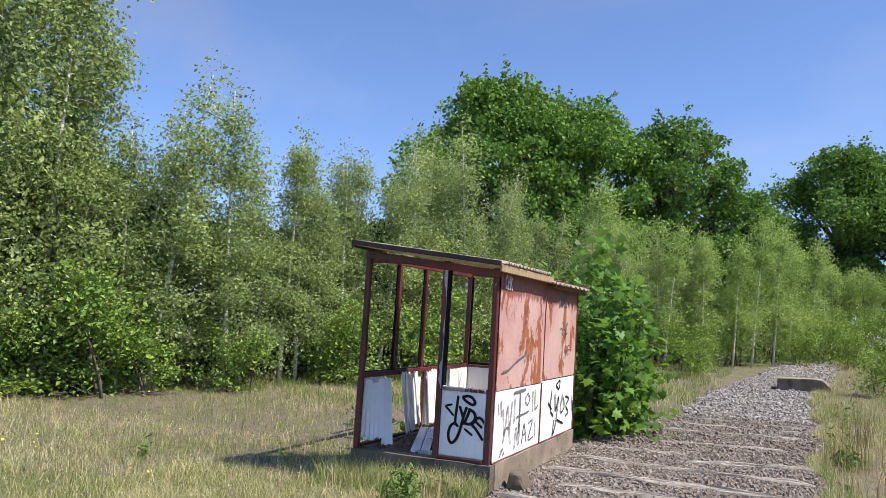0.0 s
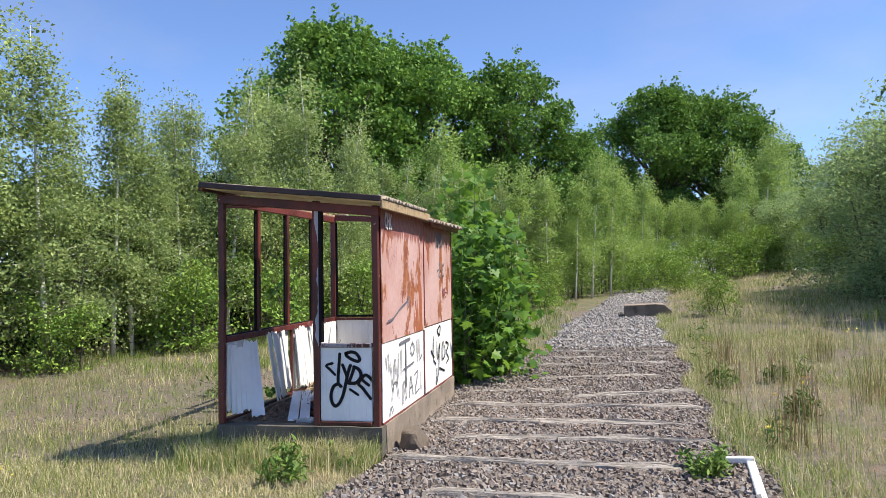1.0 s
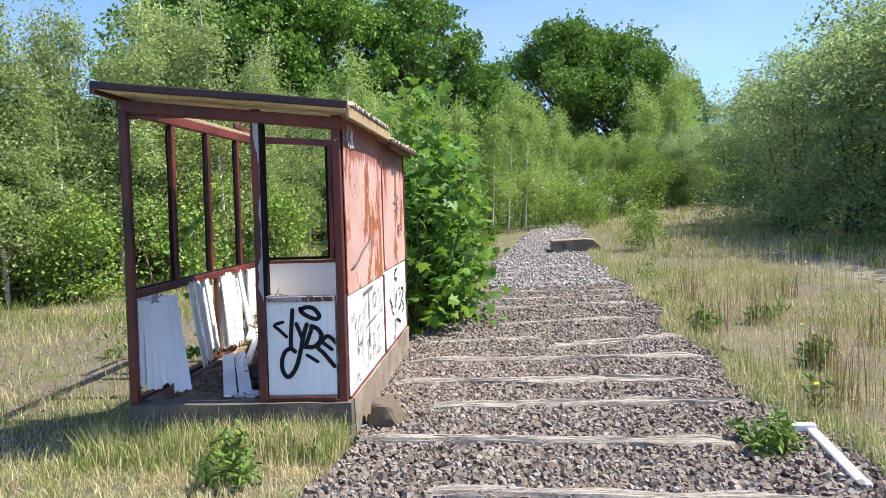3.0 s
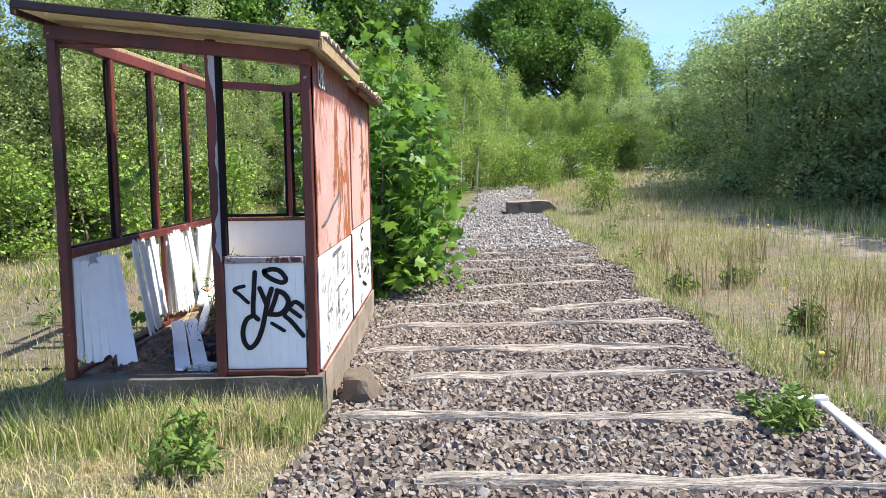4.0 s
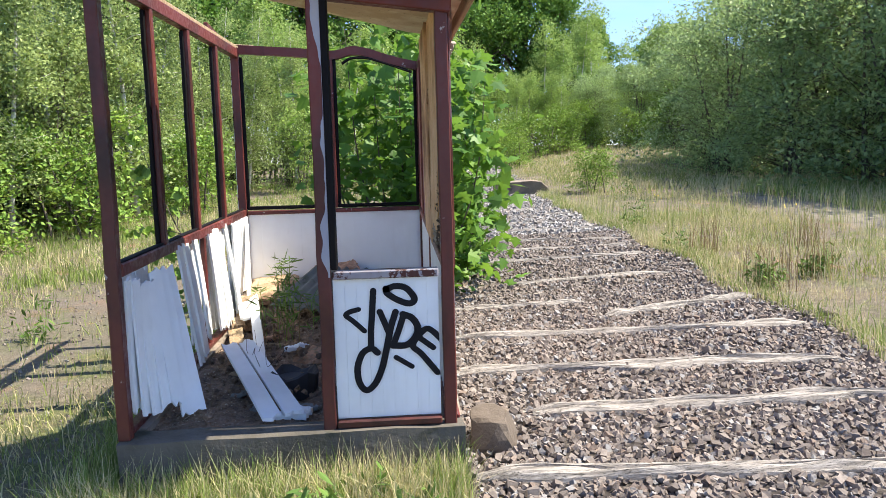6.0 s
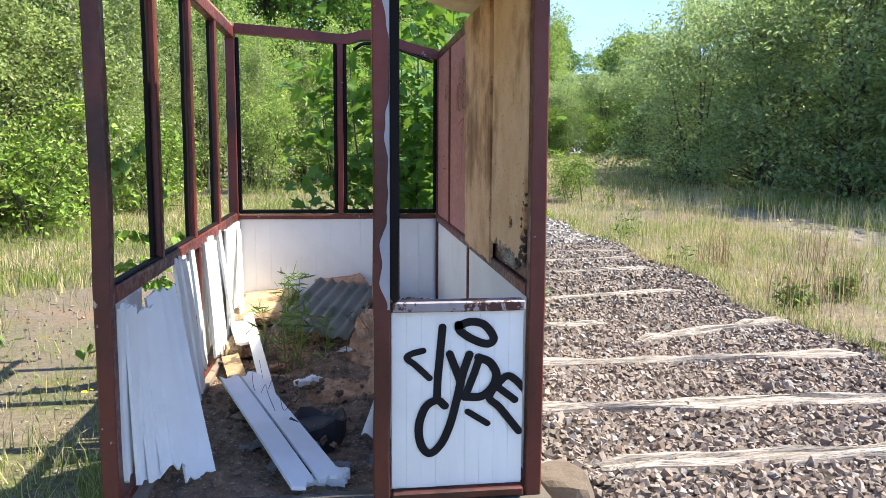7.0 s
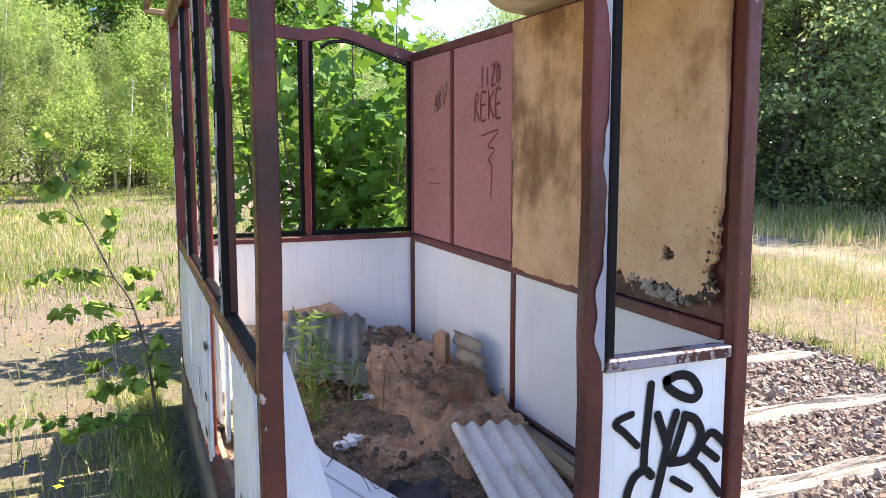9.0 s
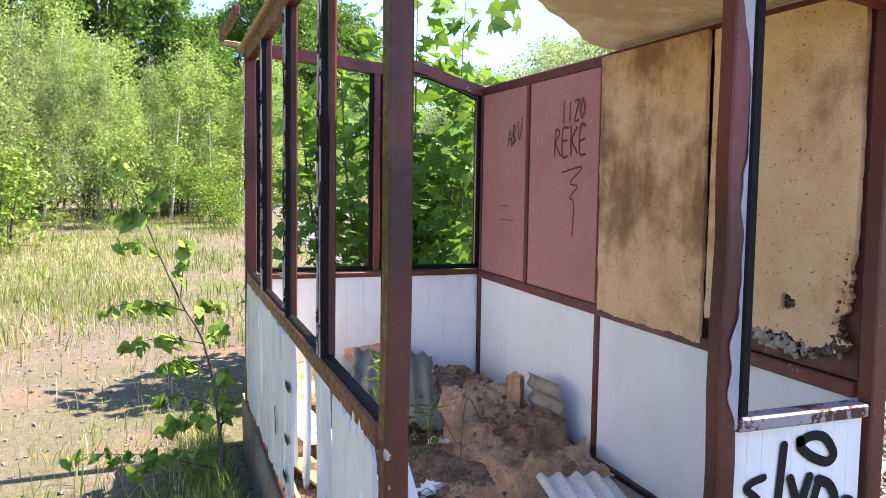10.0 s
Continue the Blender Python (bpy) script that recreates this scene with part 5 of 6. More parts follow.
# ---- loose things by the line ----
def boulder(name, x, y, z, sx, sy, sz, seed, material, label):
    bm = bmesh.new()
    bmesh.ops.create_icosphere(bm, subdivisions=3, radius=1.1)
    r = random.Random(seed)
    planes = [(Vector((r.gauss(0, 1), r.gauss(0, 1), r.gauss(0, 1))).normalized(), r.uniform(0.6, 0.85)) for _ in range(9)]
    for v in bm.verts:
        for n, d in planes:
            k = v.co.dot(n)
            if k > d:
                v.co -= n * (k - d)
        v.co += v.normal * 0.03 * noise.noise(v.co * 5)
        v.co = Vector((v.co.x * sx + x, v.co.y * sy + y, v.co.z * sz + z))
    return single(name, bm, material, (x, y, z), label, "boulder" if sx > 0.1 else "stone")


boulder("boulder", -2.12, 7.06, float(BZ(-2.1, 7.06)) + 0.07, 0.145, 0.14, 0.15, 5, brown_rock, "angular brown-grey boulder beside the plinth")
for k, (x, y, s) in enumerate([(0.76, 9.0, 0.09), (-2.0, 10.3, 0.07)]):
    boulder("large_stone", x, y, float(BZ(x, y)) + s * 0.3, s, s * 0.8, s * 0.6, 40 + k, brown_rock, "larger dark stone at the edge of the ballast")

bm = bmesh.new()
gz = float(G(0.8, 22.4))
prof = [(0.25, -0.2), (0.25, 0.33), (1.1, 0.36), (1.33, 0.35), (1.53, 0.17), (1.5, -0.2)]
# upper front edge pushed forward so that the face falls into shade
a = [bm.verts.new((x, 22.2 - 0.12 * (z > 0) + 0.03 * math.sin(x * 5), gz + z)) for x, z in prof]
b = [bm.verts.new((x + 0.05, 23.3, gz + 0.02 + z * 0.95)) for x, z in prof]
for i in range(6):
    bm.faces.new((a[i], a[(i + 1) % 6], b[(i + 1) % 6], b[i]))
bm.faces.new(a)
bm.faces.new(b[::-1])
bmesh.ops.bevel(bm, geom=list(bm.edges), offset=0.02, segments=1, affect='EDGES')
single("concrete_block", bm, concrete, (0.85, 22.5, gz), "grey concrete block lying across the line", "concrete block")

# a fallen white marker post at the meadow's edge
post_bar = thing("marker_post", (0.5, 6.3, float(G(0.5, 6.3))), "fallen white painted angled marker post in the grass", "post")
z = float(G(0.5, 6.4))
part("shaft", bar((0.5, 6.58, z + 0.05), (0.4, 5.72, z + 0.02), 0.06, 0.04, (1, 0, 0), 0.006), white_paint, post_bar)
part("arm", bar((0.31, 6.63, z + 0.06), (0.53, 6.61, z + 0.07), 0.055, 0.045, (0, 1, 0), 0.006), white_paint, post_bar)


# ---- trees ----
def tree_parts(name, h, seed, leaf_material, bark_material, crown, clusters, per, spreadr, size, limbs, trunk_r, stems=1, low=0.15, aspect=0.62):
    """A tree at the origin: trunk and limbs in one mesh, a crown of many small leaves. crown(f): radius at the fraction f of the height."""
    r = np.random.default_rng(seed)
    root = thing(name, (0, 0, 0), "", "tree")
    bm = bmesh.new()
    centres = []
    for s in range(stems):
        lean = r.normal(0, 0.05 if stems == 1 else 0.16, 2)
        foot = r.normal(0, 0.0 if stems == 1 else 0.18, 2)
        hh = h * (1 if s == 0 else r.uniform(0.7, 0.95))
        bend = r.normal(0, 0.12, (8, 2)).cumsum(0) * 0.5
        axis = [Vector((foot[0] + lean[0] * hh * f + bend[i][0] * 0.3, foot[1] + lean[1] * hh * f + bend[i][1] * 0.3, hh * f - 0.25 * (i == 0))) for i, f in enumerate(np.linspace(0, 0.97, 8))]
        tube(bm, axis, [trunk_r * (1 - 0.97 * f) + 0.003 for f in np.linspace(0, 1, 8)], 6)
        for _ in range(limbs):
            f = low + (1 - low) * r.uniform(0, 0.96) ** 1.25
            k = min(6, int(f * 7))
            p = axis[k].lerp(axis[k + 1], f * 7 - k) if k < 7 else axis[7]
            a = r.uniform(0, 2 * math.pi)
            reach = crown(f) * r.uniform(0.6, 1.05)
            rise = reach * r.uniform(0.1, 0.8) * (0.3 + 0.7 * min(1, f * 3))
            q = p + Vector((math.cos(a) * reach, math.sin(a) * reach, rise))
            mid = p.lerp(q, 0.5) + Vector((0, 0, 0.12 * reach))
            tube(bm, [p, mid, q], [max(0.008, trunk_r * 0.3 * (1 - f)), 0.008, 0.004], 3)
            for _ in range(max(1, int(clusters / limbs / stems))):
                g = r.uniform(0.25, 1.1)
                c = p.lerp(mid, g * 2) if g < 0.5 else mid.lerp(q, g * 2 - 1)
                centres.append(np.array(c) + r.normal(0, spreadr * 0.6, 3))
        for f in (0.86, 0.9, 0.94, 0.97, 1.0):
            centres.append(np.array(axis[6].lerp(axis[7], (f - 0.83) / 0.14)) + r.normal(0, 0.06, 3))
    trunk = new("trunk", finish(bm, "trunk", bark_material, True))
    trunk.parent = root
    centres = np.array(centres)
    tuft = r.normal(0, 1, (len(centres) * per, 3)) * np.array([spreadr, spreadr, spreadr * 0.75])
    tuft[:, 2] = np.abs(tuft[:, 2]) - 0.45 * spreadr - 0.6 * (tuft[:, 0] ** 2 + tuft[:, 1] ** 2) / max(spreadr, 0.01) * 0.4
    pts = np.repeat(centres, per, 0) + tuft
    pts = pts[pts[:, 2] > 0.1]
    top = new("crown", leaves(pts, size, r, leaf_material, "crown", aspect, 0.35, 0.8))
    top.parent = root
    return root


def oak_parts(h, seed, rad):
    """A tall broad tree: leafy lobes round a heavy branching trunk."""
    r = np.random.default_rng(seed)
    root = thing("oak_tree", (0, 0, 0), "", "tree")
    bm = bmesh.new()
    tube(bm, [(0, 0, -0.3), (0.1, 0, h * 0.25), (0, 0.2, h * 0.5), (0.2, 0, h * 0.85)], [0.5, 0.4, 0.3, 0.08], 8)
    pts = []
    off = float(seed) * 3.7
    for i in range(120):
        f = r.uniform(0.2, 0.93)
        a = r.uniform(0, 2 * math.pi)
        env = rad * math.sin(min(1, (f + 0.1) / 1.08) * math.pi) ** 0.62 * (0.86 + 0.42 * noise.noise((math.cos(a) * 1.3 + off, math.sin(a) * 1.3, f * 3.2)))
        d = env * r.uniform(0.35, 1.0) ** 0.6
        c = np.array((math.cos(a) * d, math.sin(a) * d, f * h))
        if i % 2 == 0:
            tube(bm, [(0, 0, h * f * 0.6), tuple(c * 0.6 + np.array((0, 0, h * f * 0.26))), tuple(c)], [0.16, 0.09, 0.03], 5)
        lobe = rad * r.uniform(0.1, 0.25)
        n = int(285 * (lobe / 1.3) ** 1.7)
        v = unit(r.normal(size=(n, 3)) + np.array([0, 0, 0.35]))
        pts.append(c + v * (lobe * r.uniform(0.5, 1.15, (n, 1)) ** 0.8) * np.array([1, 1, 0.7]))
        # twigs that reach past the lobe
        for _ in range(3):
            w = unit(r.normal(size=(1, 3)) + np.array([[0, 0, 0.3]]))[0]
            pts.append(c + w * lobe * r.uniform(0.8, 1.5, (16, 1)) + r.normal(0, 0.14, (16, 3)))
    trunk = new("trunk", finish(bm, "trunk", bark, True))
    trunk.parent = root
    pts = np.concatenate(pts)
    top = new("crown", leaves(pts, 0.27, r, oak_leaf, "crown", 0.8, 0.1, 0.8))
    top.parent = root
    return root


birch_crown = lambda f: 1.05 * (1 - f) ** 1.0 * min(1, 0.5 + f * 2.2) + 0.1
shrub_crown = lambda f: 1.5 * math.sqrt(max(0, 1 - f)) * min(1, 0.7 + f) + 0.1
willow_crown = lambda f: 2.5 * math.sqrt(max(0.02, 1 - (1.7 * f - 0.6) ** 2)) + 0.2
KINDS = {
    "birch_tree": [tree_parts("birch_tree", 7.0, s, birch_leaf, birch_bark, birch_crown, 210, 38, 0.2, 0.08, 52, 0.058) for s in (1, 2, 3)],
    "birch_bush": [tree_parts("birch_bush", 4.6, s, birch_leaf, bark, shrub_crown, 120, 48, 0.23, 0.08, 14, 0.035, 4, 0.05) for s in (11, 12)],
    "leafy_bush": [tree_parts("leafy_bush", 2.4, s, bush_leaf, bark, lambda f: 1.1 * math.sqrt(max(0, 1 - f)) + 0.15, 190, 20, 0.2, 0.1, 12, 0.025, 4, 0.02) for s in (21, 22)],
    "far_birch": [tree_parts("birch_tree", 7.0, s, sunny_leaf, birch_bark, birch_crown, 90, 50, 0.25, 0.105, 28, 0.05) for s in (4, 5)],
    "far_bush": [tree_parts("birch_bush", 4.6, s, sunny_leaf, bark, shrub_crown, 84, 60, 0.28, 0.105, 10, 0.035, 4, 0.05) for s in (13, 14)],
    "deep_bush": [tree_parts("dark_bush", 4.6, 15, shaded_leaf, bark, shrub_crown, 110, 26, 0.3, 0.22, 8, 0.035, 4, 0.02)],
    "willow_tree": [tree_parts("willow_tree", 7.2, s, willow_leaf, bark, willow_crown, 160, 100, 0.33, 0.13, 33, 0.07, 4, 0.0, 0.5) for s in (31, 32)],
    "oak_tree": [oak_parts(17.5, 41, 7.5), oak_parts(17.0, 42, 6.5)],
}
LABELS = {"birch_tree": "slender young birch with a pale trunk and light green leaves", "birch_bush": "bushy light green birch thicket at the wood's edge",
          "far_birch": "slender young birch with a pale trunk and bright green leaves", "deep_bush": "green undergrowth deep in the woods, leaves darkened for shade", "far_bush": "bushy bright green birch thicket beside the line", "leafy_bush": "low bright green leafy bush", "willow_tree": "dense dark grey-green sallow tree with many stems", "oak_tree": "tall broad dark green deciduous tree"}
HIGH = {"birch_tree": 7.0, "birch_bush": 4.6, "far_birch": 7.0, "far_bush": 4.6, "deep_bush": 4.6, "leafy_bush": 2.4, "willow_tree": 7.2, "oak_tree": 17.5}
tree_rng = random.Random(8)
used = set()


def plant(kind, x, y, h, wide=1.0):
    k = tree_rng.randrange(len(KINDS[kind]))
    s = h / HIGH[kind]
    m = Matrix.Translation((x, y, float(G(x, y)) - 0.02)) @ Matrix.Rotation(tree_rng.uniform(0, 6.28), 4, 'Z') @ Matrix.Diagonal((s * wide, s * wide, s, 1))
    first = KINDS[kind][k]
    if (kind, k) not in used:
        used.add((kind, k))
        first.matrix_basis = m
        return tagged(first, LABELS[kind], "bush" if "bush" in kind else "tree", kind.replace("far_", "").replace("_", " ") + "s")
    ob = copy_thing(first, m)
    ob.matrix_basis = m
    return tagged(ob, LABELS[kind], "bush" if "bush" in kind else "tree", kind.replace("far_", "").replace("_", " ") + "s")


# the birch wood to the west: its edge, then deeper rows
EDGE = [(-11.5, 6.4, 8.8), (-11.7, 7.4, 8.6), (-11.6, 8.3, 8.4), (-11.4, 9.1, 8.0), (-11.4, 9.9, 7.2), (-10.8, 11.2, 6.2), (-9.8, 12.2, 6.3), (-9.5, 14.2, 5.6), (-9.2, 15.5, 5.7),
        (-8.9, 16.9, 6.0), (-8.7, 19.0, 6.6), (-7.7, 19.9, 6.9), (-9.6, 21.7, 7.0), (-8.2, 23.0, 6.2), (-7.6, 26.0, 5.6), (-7.0, 29.0, 6.0), (-5.6, 31.0, 5.6), (-3.9, 31.0, 5.2), (-2.6, 31.8, 5.5)]
for x, y, h in EDGE:
    plant("birch_tree", x, y, h * tree_rng.uniform(0.97, 1.03), tree_rng.uniform(0.95, 1.15))
for x, y, h in EDGE:
    plant("birch_bush", x + tree_rng.uniform(-0.9, 0.2), y + tree_rng.uniform(0.2, 1.4), min(h * 0.72, 5.0) * tree_rng.uniform(0.75, 1.05))
for x, y, h in EDGE[0:14]:
    plant("leafy_bush", x + tree_rng.uniform(0.3, 1.0), y + tree_rng.uniform(-1, 1), tree_rng.uniform(1.1, 2.4), 1.2)
for x, y, h in EDGE[1:]:
    plant("birch_tree", x + tree_rng.uniform(-0.9, 0.3), y + tree_rng.uniform(-1.0, 1.0), h * tree_rng.uniform(0.78, 1.0), tree_rng.uniform(0.9, 1.15))
for i in range(13):
    f = (i + tree_rng.random()) / 13
    k = int(f * (len(EDGE) - 1))
    a, b = EDGE[k], EDGE[k + 1]
    q = f * (len(EDGE) - 1) - k
    d = tree_rng.uniform(1.4, 5.0)
    plant("birch_tree", a[0] + (b[0] - a[0]) * q - d, a[1] + (b[1] - a[1]) * q + d * 0.35, (a[2] + (b[2] - a[2]) * q) * tree_rng.uniform(0.8, 1.0), 1.15)

# undergrowth whose darkened leaves stand for the wood's shaded depth
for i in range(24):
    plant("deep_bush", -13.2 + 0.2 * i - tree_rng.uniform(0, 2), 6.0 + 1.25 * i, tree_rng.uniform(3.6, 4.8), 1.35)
# thicket along and at the end of the line
for x, y, h in [(-5.2, 27.5, 5.0), (-3.4, 33.5, 5.4), (-2.4, 33.0, 4.6), (-1.6, 36.0, 5.0), (0.0, 39.5, 5.0), (-0.9, 35.0, 4.8), (0.6, 42.0, 5.2), (1.8, 45.0, 5.6), (5.0, 49.0, 6.0), (6.6, 50.5, 6.0), (8.2, 51.0, 5.6), (1.0, 47.0, 6.4), (8.6, 52.0, 4.4), (-4.8, 36.0, 7.0), (-7.5, 37.0, 8.6)]:
    plant("far_bush", x, y, h * tree_rng.uniform(0.7, 0.95), 0.9)
for x, y, h in [(-3.6, 29.8, 5.4), (-2.3, 31.0, 5.9), (-1.3, 32.6, 5.6), (-0.6, 34.4, 6.4), (0.2, 36.6, 6.2), (0.9, 39.0, 6.3), (2.0, 42.5, 6.6), (3.4, 47.5, 5.4), (5.2, 46.8, 4.9), (4.4, 49.0, 5.2), (6.4, 50.0, 5.6), (8.8, 51.5, 7.4), (10.6, 54.0, 9.0), (12.2, 56.0, 9.6), (10.5, 64.0, 10.0), (12.8, 63.0, 9.6), (14.8, 62.0, 8.8), (16.6, 61.0, 7.6), (13.6, 60.3, 7.4), (11.0, 58.0, 6.0), (16.0, 58.0, 5.2), (14.0, 48.0, 8.0), (15.4, 49.0, 5.4), (3.0, 52.0, 6.2), (-6.3, 35.2, 7.0), (-8.0, 37.0, 9.2), (-2.6, 37.4, 6.4)]:
    plant("far_birch", x, y, h * tree_rng.uniform(0.9, 1.06), 1.15)
for x, y, h in [(4.3, 45.0, 2.6), (6.2, 46.0, 2.8), (8.0, 47.5, 2.8), (10.0, 49.5, 2.6), (2.6, 41.5, 2.2), (-2.4, 26.5, 1.3), (-2.6, 29.0, 1.8), (2.7, 22.0, 1.2), (11.8, 44.5, 2.2), (13.8, 45.0, 3.4), (-0.4, 41.5, 2.6), (0.9, 44.0, 2.6), (2.2, 46.5, 2.8), (-2.0, 39.5, 2.6), (3.6, 43.8, 2.0), (-3.6, 35.5, 2.4), (1.4, 37.6, 1.6), (3.4, 38.0, 1.7)]:
    plant("leafy_bush", x, y, h, 1.2)
for x, y, h in [(9.5, 53.0, 4.4), (11.5, 52.5, 4.6), (13.5, 51.5, 4.2), (15.5, 51.0, 4.8), (17.5, 50.0, 5.0), (19.5, 48.0, 5.0), (21.5, 46.0, 5.0), (12.4, 55.0, 5.4), (18.0, 44.0, 5.2), (22.0, 41.0, 5.4), (24.0, 36.0, 6.0), (25.0, 30.0, 6.0), (25.0, 23.0, 6.0), (25.0, 16.0, 6.0), (25.0, 9.0, 6.0), (24.0, 2.0, 6.0)]:
    plant("far_bush", x, y, h, 1.15)
# sallows to the east; (10.4, 14.8) is added to cast shade
for x, y, h in [(9.4, 21.2, 7.0), (10.6, 25.0, 7.2), (8.9, 24.0, 6.4), (9.7, 18.4, 7.4), (10.4, 14.8, 7.2), (11.8, 18.8, 9.0), (13.5, 22.0, 7.8), (12.6, 15.2, 8.6), (16.5, 19.0, 8.2), (12.2, 29.5, 8.2), (12.8, 36.5, 5.4), (14.4, 33.5, 8.8), (18.0, 39.0, 6.0), (12.5, 47.0, 5.4), (14.2, 45.5, 5.6), (16.0, 43.0, 5.8), (10.6, 50.0, 5.0), (8.9, 28.0, 6.2), (10.4, 33.0, 6.6)]:
    plant("willow_tree", x, y, h, 1.1)
# the same shade-darkened undergrowth closes the gaps behind the sallows
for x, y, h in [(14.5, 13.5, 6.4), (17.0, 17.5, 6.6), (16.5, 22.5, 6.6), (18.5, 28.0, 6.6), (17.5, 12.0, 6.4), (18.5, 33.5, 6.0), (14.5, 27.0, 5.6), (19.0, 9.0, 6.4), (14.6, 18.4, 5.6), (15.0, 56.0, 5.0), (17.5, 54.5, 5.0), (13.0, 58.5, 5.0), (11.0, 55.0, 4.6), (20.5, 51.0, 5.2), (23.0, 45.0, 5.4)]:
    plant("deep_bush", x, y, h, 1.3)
# old trees far behind
for x, y, h in [(-17.6, 50.0, 18.6), (-13.0, 53.5, 17.8), (-6.6, 58.0, 18.0), (-1.6, 60.0, 12.5), (6.2, 76.0, 18.6), (11.6, 77.0, 17.4), (16.6, 75.0, 12.6), (2.0, 82.0, 14.0), (24.0, 72.0, 11.0)]:
    plant("oak_tree", x, y, h, 1.0)


# ---- maple behind the hut ----
def shaped_leaves(name, centres, size, rng, material, outline, up=0.9, droop=0.5, fold=0.12):
    """Leaves with an outline of their own: a fan from the leaf's middle."""
    n, k = len(centres), len(outline)
    d = unit(rng.normal(size=(n, 3)) * np.array([1, 1, 0.5]) + np.array([0, 0, -droop]))
    nor = unit(rng.normal(size=(n, 3)) * 0.6 + np.array([0, 0, up]))
    side = unit(np.cross(d, nor))
    nor = np.cross(side, d)
    s = size * rng.uniform(0.6, 1.25, n)
    out = np.array(outline)
    flat = np.vstack([[[0.0, 0.0]], out])
    verts = (centres[:, None, :] + (side[:, None, :] * flat[None, :, :1] + d[:, None, :] * flat[None, :, 1:]) * s[:, None, None]
             - nor[:, None, :] * (fold * (np.abs(flat[None, :, :1]) + 0.4 * flat[None, :, 1:] ** 2)) * s[:, None, None])
    base = (np.arange(n) * (k + 1))[:, None, None]
    tri = np.array([[0, 1 + i, 1 + (i + 1) % k] for i in range(k)])[None]
    faces = (base + tri).reshape(-1, 3)
    return fast_mesh(name, verts.reshape(-1, 3), faces.ravel(), np.arange(0, 3 * len(faces), 3), material)


MAPLE = [(0, -0.42), (0.16, -0.34), (0.46, -0.3), (0.3, -0.1), (0.56, 0.16), (0.24, 0.12), (0.2, 0.24), (0, 0.58), (-0.2, 0.24), (-0.24, 0.12), (-0.56, 0.16), (-0.3, -0.1), (-0.46, -0.3), (-0.16, -0.34)]
LANCE = [(0, -0.5), (0.1, -0.25), (0.13, 0.0), (0.07, 0.3), (0, 0.55), (-0.07, 0.3), (-0.13, 0.0), (-0.1, -0.25)]
HEART = [(0, -0.34), (0.22, -0.42), (0.42, -0.22), (0.36, 0.08), (0, 0.56), (-0.36, 0.08), (-0.42, -0.22), (-0.22, -0.42)]


def leafy(name, x, y, h, stems, spreadr, nleaf, size, outline, material, seed, label, category, lean=(0, 0), stem_r=0.014, low=0.08, group="", fill=0.16):
    """A many-stemmed leafy plant: thin stems and shaped leaves along them."""
    r = np.random.default_rng(seed)
    g = float(G(x, y))
    root = thing(name, (x, y, g), label, category, group)
    pts = []
    for _ in range(stems):
        a = r.uniform(0, 2 * math.pi)
        d = spreadr * math.sqrt(r.uniform(0.02, 1))
        hh = h * r.uniform(0.6, 1.06) * (1 - 0.28 * (d / max(spreadr, 1e-6)) ** 2)
        foot = Vector((x + 0.25 * d * math.cos(a), y + 0.25 * d * math.sin(a), g - 0.05))
        top = Vector((x + d * math.cos(a) + lean[0], y + d * math.sin(a) + lean[1], g + hh))
        mid = foot.lerp(top, 0.5) + Vector((0.2 * d * math.cos(a), 0.2 * d * math.sin(a), 0))
        line = smooth_line([foot, mid, top], 5)
        bm = bmesh.new()
        tube(bm, line, [stem_r * (1 - 0.85 * i / (len(line) - 1)) for i in range(len(line))], 5)
        part("stem", bm, bark if stem_r > 0.006 else bush_leaf, root)
        for _ in range(nleaf // stems):
            f = low + (1 - low) * r.uniform(0, 1)
            k = min(len(line) - 2, int(f * (len(line) - 1)))
            p = line[k].lerp(line[k + 1], f * (len(line) - 1) - k)
            pts.append(np.array(p) + r.normal(0, 1, 3) * fill * (1.15 - 0.6 * f))
    pts = np.array(pts)
    pts = pts[pts[:, 2] > g + 0.02] - np.array([x, y, g])
    ob = new("foliage", shaped_leaves("foliage", pts, size, r, material, outline))
    ob.parent = root
    return root


leafy("maple_bush", -2.35, 10.85, 3.05, 17, 0.88, 2300, 0.145, MAPLE, maple_leaf, 5, "dense sycamore bush with large lobed green leaves", "bush", fill=0.25)
leafy("maple_bush", -1.85, 11.3, 2.2, 9, 0.55, 1100, 0.14, MAPLE, maple_leaf, 6, "dense sycamore bush with large lobed green leaves", "bush", fill=0.2)
for k, (x, y, h, s, n) in enumerate([(-2.86, 6.05, 0.34, 0.2, 420), (0.16, 6.36, 0.2, 0.2, 520), (0.9, 10.2, 0.28, 0.16, 320), (1.32, 8.42, 0.26, 0.16, 320), (1.56, 10.55, 0.26, 0.13, 220), (0.95, 12.6, 0.3, 0.2, 90), (2.6, 19.8, 0.8, 0.3, 130), (1.3, 15.0, 0.5, 0.3, 100),
                                     (-2.7, 6.45, 0.22, 0.12, 60), (-2.45, 6.4, 0.16, 0.14, 60), (-6.2, 6.4, 0.35, 0.15, 60), (-5.4, 9.8, 0.5, 0.2, 80), (1.9, 11.0, 0.3, 0.2, 60), (0.85, 7.3, 0.25, 0.15, 70)]):
    leafy("weed_plant", x, y, h, 9, s, int(n * 1.3), 0.075, LANCE, weed_leaf, 60 + k, "low green leafy weed at the edge of the ballast" if x > 0 else "low green leafy weed in the grass", "weed", (0, 0), 0.003, 0.1, "weeds", 0.05)
